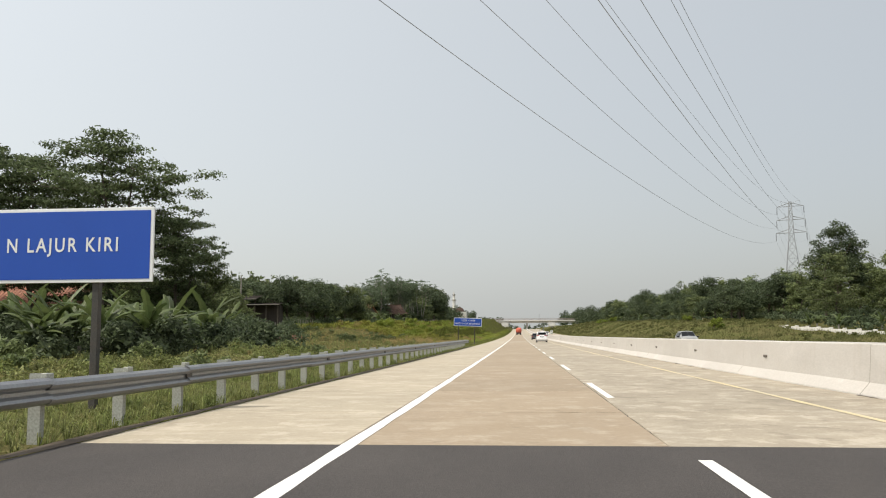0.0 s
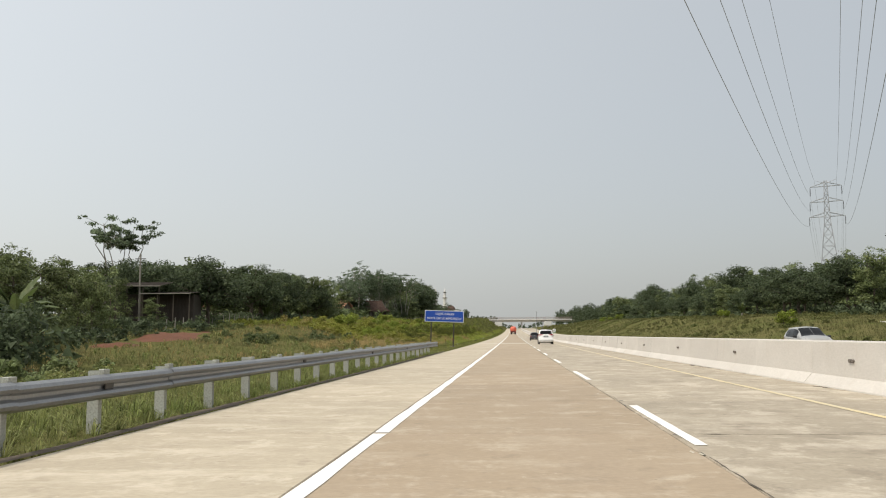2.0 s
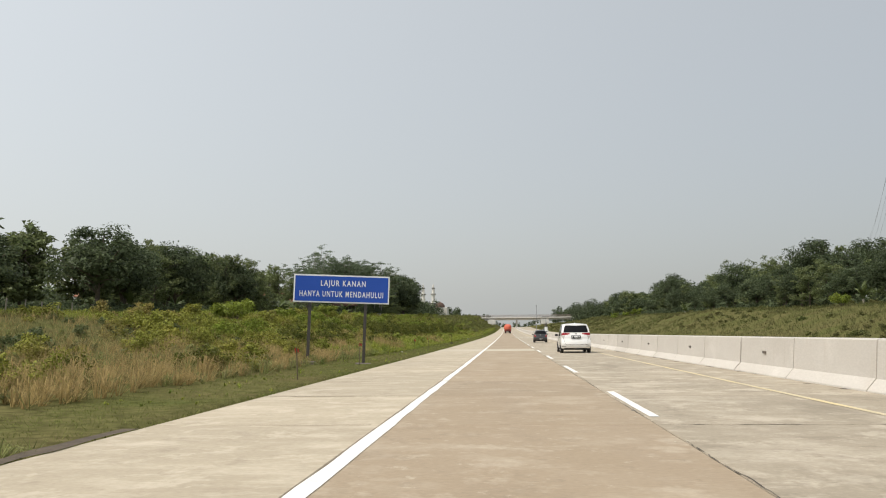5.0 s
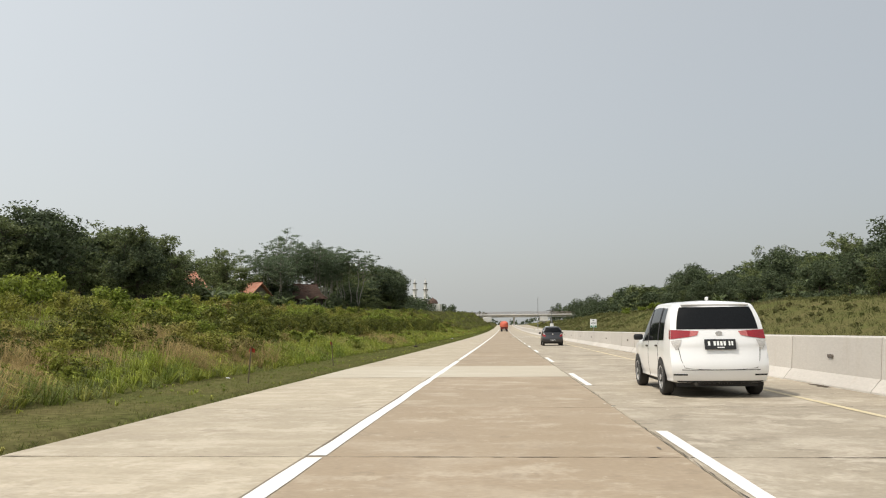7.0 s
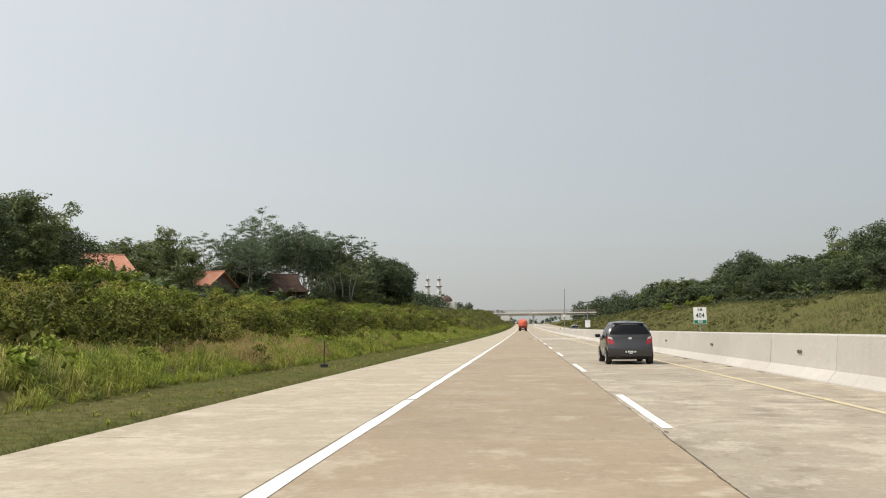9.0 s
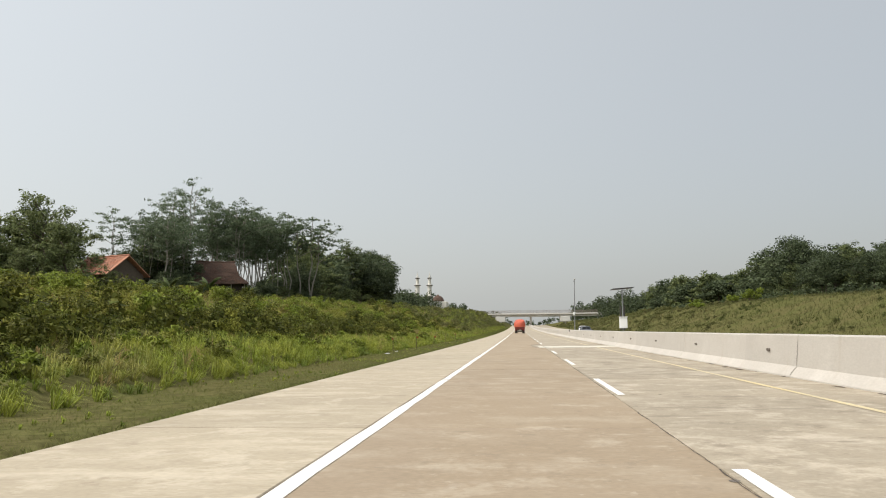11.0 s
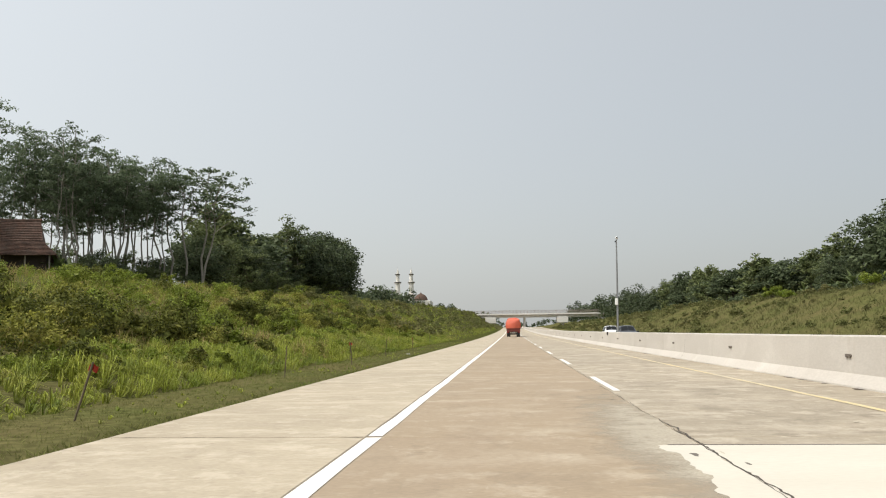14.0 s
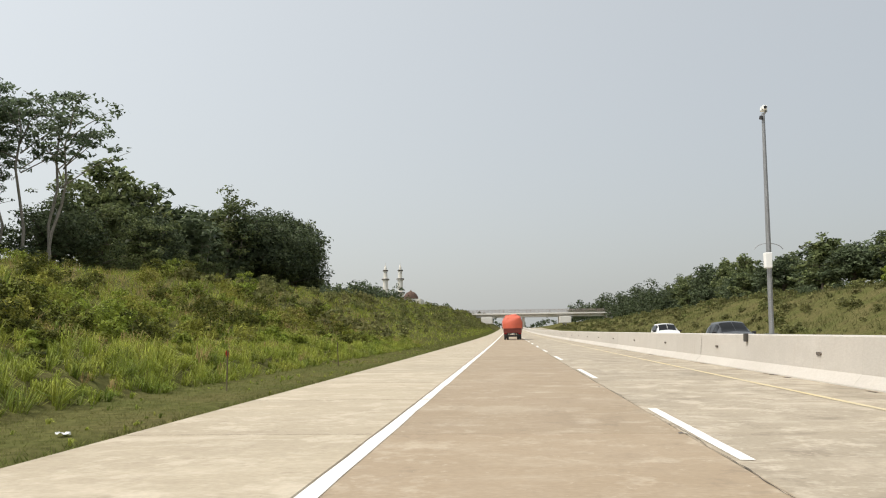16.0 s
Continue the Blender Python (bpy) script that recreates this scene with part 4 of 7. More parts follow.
        for i in range(64):
            a, e = rng.random() * 2 * math.pi, math.asin(min(1, rng.random() * 1.35 - 0.35))
            k = spread * (0.50 + 0.45 * rng.random())
            c = Vector((math.cos(a) * math.cos(e) * k, math.sin(a) * math.cos(e) * k, height * 0.50 + math.sin(e) * height * (0.36 + 0.12 * rng.random())))
            if i < 10:
                wood.append(limb((0, 0, height * (0.22 + 0.2 * rng.random())), c, 0.10, 0.03, rng, 0.1, 3))
            centres.append(tuple(c))
            radii.append(spread * (0.13 + 0.17 * rng.random()))
        centres.append((0, 0, height * 0.55))
        radii.append(spread * 0.5)
        v, f = leaf_cloud(centres, radii, leaves, size, rng, 0.75, 0.35, 1.9, 0.3)
        # big leaves hidden inside the crown, added to stop sun leaking through
        hv, hf = leaf_cloud([(0, 0, height * 0.55)], [spread * 0.55], 420, spread * 0.16, rng, 0.9, 0.3, 1.5, 0.05)
        v, f = np.concatenate([v, hv]), np.concatenate([f, hf + len(v)])
        mats = (M["bark_dark"], M["leaf_dark"])
    elif kind == "loose":         # open uneven crown down to low boughs
        wood.append(limb((0, 0, -0.4), (rng.normal() * 0.4, rng.normal() * 0.4, height * 0.78), height * 0.016, 0.05, rng, 0.08, 6))
        for i in range(30):
            u = 0.18 + 0.80 * (i + rng.random()) / 30
            a = rng.random() * 2 * math.pi
            reach = spread * (0.30 + 0.70 * rng.random()) * (1.10 - 0.75 * max(0, u - 0.35))
            root = Vector((0, 0, height * u * 0.80))
            tip = Vector((math.cos(a) * reach, math.sin(a) * reach, height * u * (0.96 + 0.08 * rng.random())))
            if i % 2 == 0:
                wood.append(limb(root, tip, 0.06, 0.015, rng, 0.1, 3))
            for j in range(4):
                c = root.lerp(tip, 0.4 + 0.22 * j) + Vector(rng.normal(size=3)) * spread * 0.09
                centres.append(tuple(c))
                radii.append(spread * (0.10 + 0.13 * rng.random()))
        v, f = leaf_cloud(centres, radii, leaves, size, rng, 0.62, 0.35, 2.0, 0.15)
        mats = (M["bark_dark"], M["leaf_mid"])
    elif kind == "sparse":        # tall thin stems with a few tufts
        for s in range(3):
            top = Vector(((s - 1) * 1.7 + rng.normal() * 0.3, rng.normal() * 0.6, height * (0.85 + 0.1 * rng.random())))
            wood.append(limb((0, 0, height * 0.1 if s else -0.4), top, 0.13, 0.03, rng, 0.1, 6))
            for i in range(7):
                a = rng.random() * 2 * math.pi
                root = Vector((0, 0, 0)).lerp(top, 0.72 + 0.25 * rng.random())
                tip = root + Vector((math.cos(a), math.sin(a), 0.4)) * spread * (0.3 + 0.4 * rng.random())
                wood.append(limb(root, tip, 0.04, 0.012, rng, 0.1, 3))
                for j in range(3):
                    centres.append(tuple(root.lerp(tip, 0.6 + 0.25 * j) + Vector(rng.normal(size=3)) * 0.2))
                    radii.append(spread * (0.09 + 0.10 * rng.random()))
        v, f = leaf_cloud(centres, radii, leaves, size, rng, 0.4, 0.3, 2.4, 0.1)
        mats = (M["bark_pale"], M["leaf_feather"])
    else:                         # bush
        for i in range(18):
            a = rng.random() * 2 * math.pi
            k = spread * rng.random() ** 0.6
            c = Vector((math.cos(a) * k, math.sin(a) * k, height * (0.2 + 0.6 * rng.random())))
            wood.append(limb((0, 0, -0.2), c, 0.03, 0.010, rng, 0.1, 3))
            centres.append(tuple(c))
            radii.append(spread * (0.2 + 0.2 * rng.random()))
        v, f = leaf_cloud(centres, radii, leaves, size, rng, 0.8, 0.3, 2.0, 0.2)
        mats = (M["bark_dark"], M["leaf_lush"])
    trunk_bm = join(wood)
    trunk_me = bpy.data.meshes.new("trunk")
    trunk_bm.to_mesh(trunk_me)
    trunk_bm.free()
    trunk_me.materials.append(mats[0])
    TREES[key] = (trunk_me, quick_mesh("crown", v, f, mats[1]), height)


for i in range(3):
    tree_model(f"umbrella{i}", "umbrella", 13, 3.9, 11 + i, 2600, 0.23)
for i in range(6):
    tree_model(f"grove{i}", "grove", 15, 2.7, 111 + i, 2300, 0.20)
for i in range(3):
    tree_model(f"dense{i}", "dense", 9, 4.2, 21 + i, 5600, 0.26)
    tree_model(f"loose{i}", "loose", 10, 3.8, 31 + i, 4800, 0.26)
    tree_model(f"dense_far{i}", "dense", 9, 4.2, 24 + i, 2700, 0.48)
    tree_model(f"loose_far{i}", "loose", 10, 3.8, 34 + i, 2700, 0.48)
tree_model("umbrella_wide", "umbrella_wide", 14, 6.6, 47, 26000, 0.19)
tree_model("dense_tall", "dense", 16, 4.9, 49, 16000, 0.25)
tree_model("sparse0", "sparse", 13, 4.0, 41, 2200, 0.30)
tree_model("bush0", "bush", 2.2, 1.5, 51, 2400, 0.17)
tree_model("bush1", "bush", 1.8, 1.3, 52, 2200, 0.16)

LABELS = {"umbrella": ("tall feathery umbrella-crowned tree on slim pale stems", "tree"), "dense": ("dark dense round-crowned tree at the wood's edge", "tree"),
          "grove": ("tall slim pale-stemmed tree with thin feathery leaf tiers", "tree"),
          "loose": ("open irregular broadleaf tree in the roadside wood", "tree"), "sparse": ("tall thin tree with sparse leaf tufts", "tree"), "bush": ("leafy green roadside bush", "bush")}


def plant(key, x, y, height, turn=None, sink=0.0, wide=1.0, label=""):
    trunk, crown, model_h = TREES[key]
    s = height / model_h
    kind = key.rstrip("0123456789").split("_")[0]
    text, cat = LABELS[kind]
    z = float(ground_height(x, y)) - sink
    root = empty("bush" if kind == "bush" else "tree", pose(x, y, z, 0, 0, random.uniform(0, 360) if turn is None else turn) @ Matrix.Diagonal((s * wide, s * wide, s, 1)),
                 label=label or text, category=cat, group="roadside bushes" if kind == "bush" else "woodland trees")
    for name, me in (("trunk", trunk), ("crown", crown)):
        o = new(name, me)
        o.parent = root
    return root


# clearings with buildings: x, y, reach
CLEAR = [(-57, 252, 8.5), (-51, 248, 7), (-55.3, 285.6, 5.2), (-51, 275, 6), (-47.9, 303, 5.2), (-44, 292, 5), (-43.5, 122, 7.5), (-39, 117, 7), (-42, 65, 6.5), (79.4, 247, 6)]


BACK = []      # trees of the back rows, past counting


def row(keys, pts, jitter=1.5, count=8, top=(8, 10), wide=(1.0, 1.25)):
    """Trees along a line of places, with heights between the two limits."""
    (x0, y0), (x1, y1) = pts
    for i in range(count):
        u = (i + 0.5) / count
        x = x0 + (x1 - x0) * u + random.uniform(-jitter, jitter)
        y = y0 + (y1 - y0) * u + random.uniform(-jitter, jitter)
        h, w, k = random.uniform(*top), random.uniform(*wide), random.choice(keys)
        if all(math.hypot(x - a, y - b) > r for a, b, r in CLEAR):
            if "_far" in k:
                BACK.append((k, x, y, h, w))
            else:
                plant(k, x, y, h, wide=w)


DENSE, LOOSE, UMB = ["dense0", "dense1", "dense2"], ["loose0", "loose1", "loose2"], ["umbrella0", "umbrella1", "umbrella2"]
GROVE = [f"grove{i}" for i in range(6)]
DENSE_FAR, LOOSE_FAR = ["dense_far0", "dense_far1", "dense_far2"], ["loose_far0", "loose_far1", "loose_far2"]

# left side, by stretches of the road
plant("umbrella_wide", -32.6, 58, 16.6, turn=200, wide=1.12, label="tall layered umbrella tree above the banana plants")
plant("umbrella_wide", -40, 59, 16.6, turn=120, wide=1.0)
plant("umbrella_wide", -45, 55, 17.5, turn=200, wide=1.0)
plant("umbrella_wide", -28.6, 60, 11.0, turn=75, wide=0.85)
plant("loose1", -27, 62, 7.0)
plant("loose2", -32, 68, 8)
plant("dense0", -36, 66, 7.5)
plant("loose0", -30, 54, 6.0)
row(LOOSE + DENSE, ((-46, 40), (-54, 118)), 2.5, 11, (6.5, 9))
plant("loose2", -46, 118.5, 5.6)
plant("loose0", -41.5, 117.5, 3.2, wide=1.2)
plant("dense1", -49, 127, 7.5)
plant("dense2", -45.5, 130, 8.0, wide=1.2)
row(LOOSE, ((-31, 72), (-38, 100)), 1.5, 6, (4.5, 6.0))
plant("dense2", -39.3, 128.5, 8.5, wide=1.18, label="dark round-crowned tree beside the barn")
plant("sparse0", -69.2, 170, 18.6, turn=20, wide=0.9)
plant("sparse0", -74.4, 171, 19.4, turn=140, wide=0.9)
plant("dense0", -46, 142, 8.0, wide=1.25)
plant("dense1", -51, 146, 8.2, wide=1.2)
plant("dense2", -57, 150, 8.8, wide=1.2)
row(DENSE + LOOSE, ((-66, 112), (-62, 175)), 3, 10, (7.5, 10))
row(LOOSE + DENSE, ((-47, 160), (-47, 215)), 2.5, 11, (7.5, 10))
row(LOOSE_FAR, ((-60, 165), (-62, 228)), 3, 11, (9.5, 12), (1.1, 1.4))
row(LOOSE + DENSE, ((-55, 210), (-54, 230)), 1.5, 6, (9.5, 11.5))
plant("dense_tall", -53.0, 224, 11.2, wide=1.25, label="broad dark tree beside the village house")
plant("dense1", -50.0, 229, 7.6, wide=1.15)
plant("loose1", -43.8, 213, 7.6, wide=1.2)
plant("loose2", -45.0, 217, 7.8, wide=1.4)
row(LOOSE, ((-66, 240), (-61, 290)), 2.0, 13, (9.5, 12.5), (1.2, 1.5))
for x, y, h in ((-54.2, 243.5, 5.2), (-48.5, 243.5, 3.6), (-50.5, 243, 4.6), (-57.5, 242.5, 5.0), (-53.5, 262, 5.6), (-56.0, 268, 7.6), (-47.2, 268, 3.6), (-60, 265, 8.0)):
    plant(random.choice(LOOSE), x, y, h, wide=1.2)
row(LOOSE, ((-52, 262), (-50, 286)), 1.5, 4, (7, 9), (1.1, 1.3))
plant("loose2", -49, 242, 3.8, wide=1.3)
plant("loose2", -56.5, 241, 4.6, wide=1.1)
row(GROVE, ((-51.5, 287), (-48.5, 308)), 1.4, 13, (11.5, 14.5), (0.95, 1.2))
row(GROVE, ((-55.5, 290), (-53, 308)), 1.6, 10, (12.0, 14.5), (0.95, 1.2))
row(GROVE, ((-48, 309), (-45.2, 331)), 1.3, 18, (14.5, 18.5), (0.9, 1.2))
row(GROVE, ((-52.5, 309), (-50, 335)), 1.6, 16, (16.0, 19.0), (0.9, 1.15))
row(GROVE, ((-60, 294), (-58, 335)), 2.0, 13, (13.5, 17), (0.95, 1.2))
plant("grove1", -53.5, 304, 21.0, wide=1.05)
row(LOOSE + DENSE, ((-59, 293), (-52.5, 299)), 0.8, 6, (7.0, 9.0), (1.1, 1.3))
plant("loose2", -55.0, 267, 12.2, wide=0.95, label="open irregular tree between the two village houses")
plant("grove4", -55, 299, 18.5, wide=1.0)
plant("umbrella0", -41.6, 331, 18.5, turn=60, wide=1.2, label="leaning pale-stemmed tree at the end of the grove")
row(LOOSE + DENSE, ((-44, 282), (-42.5, 332)), 1.2, 9, (2.8, 4.6))
row(DENSE + LOOSE, ((-66, 262), (-64, 345)), 2, 13, (6.0, 8.0), (1.2, 1.5))
row(LOOSE + DENSE, ((-50, 288), (-46.5, 336)), 1.5, 9, (3.5, 5.5), (1.1, 1.4))
row(DENSE + LOOSE, ((-46, 338), (-42, 358)), 1.5, 5, (8.5, 11))
row(LOOSE, ((-44, 360), (-42, 388)), 1.5, 6, (4.5, 6.5))
row(LOOSE + UMB, ((-49, 360), (-46, 392)), 2.0, 5, (9, 12), (1.0, 1.2))
row(LOOSE + DENSE + UMB, ((-47.5, 394), (-45.5, 436)), 2.0, 11, (14.0, 18.0), (1.0, 1.2))
row(LOOSE_FAR + DENSE_FAR, ((-53, 355), (-60, 470)), 3, 15, (12.5, 16.5), (1.1, 1.4))
row(LOOSE_FAR + DENSE_FAR, ((-52, 440), (-60, 540)), 3, 12, (5, 8), (1.1, 1.4))
row(DENSE_FAR, ((-43, 445), (-46, 520)), 2, 8, (2.6, 4.2), (1.2, 1.5))

# right side
plant("dense_tall", 50, 135, 16.0, label="tall broad tree standing proud of the roadside wood")
plant("loose1", 57, 132, 10.5, wide=1.3)
plant("loose2", 45.5, 128, 10.5, wide=1.25)
plant("loose0", 44, 120, 7.5, wide=1.3)
plant("dense1", 58, 122, 9.0, wide=1.4)
row(DENSE + LOOSE, ((39, 140), (41, 215)), 2, 14, (4.8, 6.6), (1.2, 1.5))
row(DENSE + LOOSE, ((50, 148), (54, 225)), 3, 13, (7.5, 10))
row(LOOSE_FAR, ((64, 130), (70, 260)), 4, 15, (8, 11), (1.1, 1.4))
row(LOOSE + DENSE, ((44, 218), (47, 300)), 2, 13, (5.2, 7.2), (1.1, 1.5))
for key, x, y, h in (("dense0", 47.5, 214, 11.2), ("loose1", 47, 231, 9.8), ("dense2", 50, 224, 9.0), ("dense1", 48.5, 265, 10.8), ("loose2", 47, 275, 9.2), ("dense0", 48, 331, 11.5), ("loose0", 46.5, 303, 7.8)):
    plant(key, x, y, h, wide=1.05)
row(LOOSE_FAR + DENSE_FAR, ((57, 230), (61, 330)), 3, 14, (7.5, 10.8), (1.1, 1.4))
plant("dense2", 51, 347, 13.0, wide=1.2)
plant("loose1", 63, 313, 14.0, wide=1.2)
row(LOOSE + DENSE, ((45, 300), (48, 372)), 2, 11, (4.5, 7.2), (1.1, 1.4))
row(LOOSE_FAR + DENSE_FAR, ((52, 335), (56, 420)), 3, 13, (7.5, 10.5), (1.1, 1.4))
row(LOOSE_FAR + DENSE_FAR, ((47, 380), (51, 480)), 3, 13, (6, 9), (1.1, 1.4))
row(LOOSE_FAR + DENSE_FAR, ((56, 430), (60, 580)), 4, 19, (9.5, 14.5), (0.9, 1.2))
row(LOOSE_FAR + DENSE_FAR, ((72, 265), (76, 430)), 4, 16, (10, 14), (1.2, 1.5))

def back_woods():
    """The back rows joined, crowns by leaf colour and the trunks."""
    piles = collections.defaultdict(lambda: ([], []))
    for key, x, y, h, w in BACK:
        trunk, crown, model_h = TREES[key]
        sc, turn = h / model_h, random.uniform(0, 2 * math.pi)
        c, d = math.cos(turn) * sc * w, math.sin(turn) * sc * w
        for me, corners in ((crown, 3), (trunk, 4)):
            co = np.empty(len(me.vertices) * 3, np.float32)
            me.vertices.foreach_get("co", co)
            co = co.reshape(-1, 3)
            faces = np.array([p.vertices[:] for p in me.polygons if len(p.vertices) == corners], np.int32)
            out = np.stack([co[:, 0] * c - co[:, 1] * d + x, co[:, 0] * d + co[:, 1] * c + y, co[:, 2] * sc + float(ground_height(x, y))], 1)
            vs, fs = piles[me.materials[0].name, corners]
            fs.append(faces + sum(len(v) for v in vs))
            vs.append(out)
    for (name, corners), (vs, fs) in piles.items():
        what = "crowns" if corners == 3 else "trunks"
        tagged(new("back_woods", quick_mesh("back_woods", np.concatenate(vs), np.concatenate(fs), bpy.data.materials[name])), f"joined {what} of the dark wood behind the front trees", "woodland", kind="stuff")


back_woods()

# far woods, past counting
def far_woods(belts, leaves, size, seed, label):
    rng = np.random.default_rng(seed)
    c, r = [], []
    for x0, x1, y0, y1, n, h0, h1 in belts:
        for _ in range(n):
            x, y = rng.uniform(x0, x1), rng.uniform(y0, y1)
            h = rng.uniform(h0, h1)
            z = float(ground_height(x, y))
            for k in range(4):
                c.append((x + rng.normal() * 1.6, y + rng.normal() * 1.6, z + h * (0.35 + 0.17 * k)))
                r.append(h * (0.26 + 0.09 * rng.random()) * (1.1 - 0.12 * k))
    v, f = leaf_cloud(c, r, leaves, size, rng, 0.85, 0.3, 1.6, 0.5)
    tagged(new("far_woods", quick_mesh("far_woods", v, f, M["leaf_dark"])), label, "woodland", kind="stuff")


far_woods([(-75, -48, 520, 640, 70, 6, 11), (-260, -120, 300, 640, 150, 7, 12), (75, 300, 200, 640, 190, 7, 14), (-300, -80, -20, 300, 170, 6, 10), (80, 320, 20, 200, 130, 6, 11)], 80000, 1.2, 77, "dark green belt of woodland behind the roadside trees")
far_woods([(-300, -50, 690, 1000, 170, 7, 13), (45, 330, 690, 1000, 170, 9, 16), (-60, 50, 900, 1000, 40, 3, 6)], 90000, 1.3, 79, "distant dark green woodland along the horizon")


def edge_woods():
    rng = np.random.default_rng(78)
    c, r = [], []
    for x0, x1, y0, y1, n, h0, h1 in ((46, 95, 540, 665, 170, 8, 14), (-80, -46, 530, 640, 60, 5, 9)):
        for _ in range(n):
            x, y, h = rng.uniform(x0, x1), rng.uniform(y0, y1), rng.uniform(h0, h1)
            z = float(ground_height(x, y))
            for k in range(5):
                c.append((x + rng.normal() * 1.4, y + rng.normal() * 1.4, z + h * (0.25 + 0.16 * k)))
                r.append(h * (0.24 + 0.08 * rng.random()) * (1.1 - 0.12 * k))
    v, f = leaf_cloud(c, r, 75000, 0.75, rng, 0.85, 0.3, 1.6, 0.4)
    tagged(new("edge_woods", quick_mesh("edge_woods", v, f, M["leaf_dark"])), "dark woodland beside the overpass", "woodland", kind="stuff")


edge_woods()


def scatter(n, x0, x1, y0, y1, rng):
    """Random places, leaving the dug soil bare."""
    x, y = rng.uniform(x0, x1, n), rng.uniform(y0, y1, n)
    along, across = -0.211 * (x + 29.5) + 0.977 * (y - 94), 0.977 * (x + 29.5) + 0.211 * (y - 94)
    ok = (along / 20) ** 2 + (across / 2.6) ** 2 > 0.8
    return x[ok], y[ok]


def blades(name, n, x0, x1, y0, y1, height, width, mat, seed, label, per=4, keep=None, lean=0.35, bent=False):
    """Tufts of upright blades on the ground."""
    rng = np.random.default_rng(seed)
    x, y = scatter(n, x0, x1, y0, y1, rng)
    if keep is not None:
        ok = keep(x, y, rng)
        x, y = x[ok], y[ok]
    z = ground_height(x, y)
    x, y, z = np.repeat(x, per), np.repeat(y, per), np.repeat(z, per)
    m = len(x)
    x, y = x + rng.normal(size=m) * 0.06, y + rng.normal(size=m) * 0.06
    a = rng.uniform(0, 2 * math.pi, m)
    h = height * (0.5 + rng.random(m))
    w = width * (0.6 + 0.8 * rng.random(m))
    tilt = rng.normal(size=(m, 2)) * lean * h[:, None]
    ux, uy = np.cos(a) * w, np.sin(a) * w
    def at(k, c, wide):
        return np.stack([x + tilt[:, 0] * c + ux * wide, y + tilt[:, 1] * c + uy * wide, z - 0.04 + (h + 0.04) * k], 1)

    if bent:      # blades that arch over, in two lengths
        k1 = 1.0 - 0.25 * np.clip(np.hypot(tilt[:, 0], tilt[:, 1]) / h, 0, 1)
        tip = np.stack([x + tilt[:, 0], y + tilt[:, 1], z + h * k1], 1)
        pts = [at(0, 0, -1), at(0, 0, 1), at(0.6, 0.35, 0.8), at(0.6, 0.35, -0.8), tip + np.stack([ux, uy, 0 * ux], 1) * 0.12, tip - np.stack([ux, uy, 0 * ux], 1) * 0.12]
        verts = np.stack(pts, 1).reshape(-1, 3)
        b = np.arange(m)[:, None] * 6
        faces = np.concatenate([b + np.array([0, 1, 2, 3]), b + np.array([3, 2, 4, 5])], 0)
    else:
        verts = np.stack([at(0, 0, -1), at(0, 0, 1), at(1, 1, 0)], 1).reshape(-1, 3)
        faces = np.arange(m * 3).reshape(-1, 3)
    return tagged(new(name, quick_mesh(name, verts, faces, mat)), label, "grass", kind="stuff")


def patchy(s, level, shift=0.0):
    return lambda x, y, rng: wave(x + shift, y - shift, s) + rng.normal(size=len(x)) * 0.25 > level


def tussocks(name, n, x0, x1, y0, y1, height, mat, seed, label, per=34, keep=None, width=0.012):
    """Thick tufts whose blades spring from one foot and arch outwards."""
    rng = np.random.default_rng(seed)
    x, y = scatter(n, x0, x1, y0, y1, rng)
    if keep is not None:
        ok = keep(x, y, rng)
        x, y = x[ok], y[ok]
    big = rng.uniform(0.6, 1.15, len(x)) * height * (0.88 + 0.42 * wave(x * 1.3, y, 0.8))
    z = ground_height(x, y)
    x, y, z, big = (np.repeat(v, per) for v in (x, y, z, big))
    m = len(x)
    a = rng.uniform(0, 2 * math.pi, m)
    out = big * (0.2 + 1.15 * rng.random(m))
    h = big * (0.55 + 0.5 * rng.random(m)) * np.sqrt(np.clip(1.25 - (out / big) ** 2 * 0.6, 0.2, 1))
    cx, cy = np.cos(a) * 0.75 + 0.55, np.sin(a) * 0.75 + 0.12
    foot = 0.16 * big * rng.random(m)
    w = width * (0.6 + 0.8 * rng.random(m))
    b = rng.uniform(0, 2 * math.pi, m)
    ux, uy = np.cos(b) * w, np.sin(b) * w

    def at(reach, rise, wide):
        return np.stack([x + cx * (foot + out * reach) + ux * wide, y + cy * (foot + out * reach) + uy * wide, z - 0.05 + (h + 0.05) * rise], 1)

    verts = np.stack([at(0, 0, -1), at(0, 0, 1), at(0.40, 0.92, -1), at(0.40, 0.92, 1), at(1, 0.62, 0)], 1).reshape(-1, 3)
    k = np.arange(m)[:, None] * 5
    faces = np.concatenate([k + np.array([0, 1, 3]), k + np.array([0, 3, 2]), k + np.array([2, 3, 4])], 0)
    return tagged(new(name, quick_mesh(name, verts, faces, mat)), label, "grass", kind="stuff")


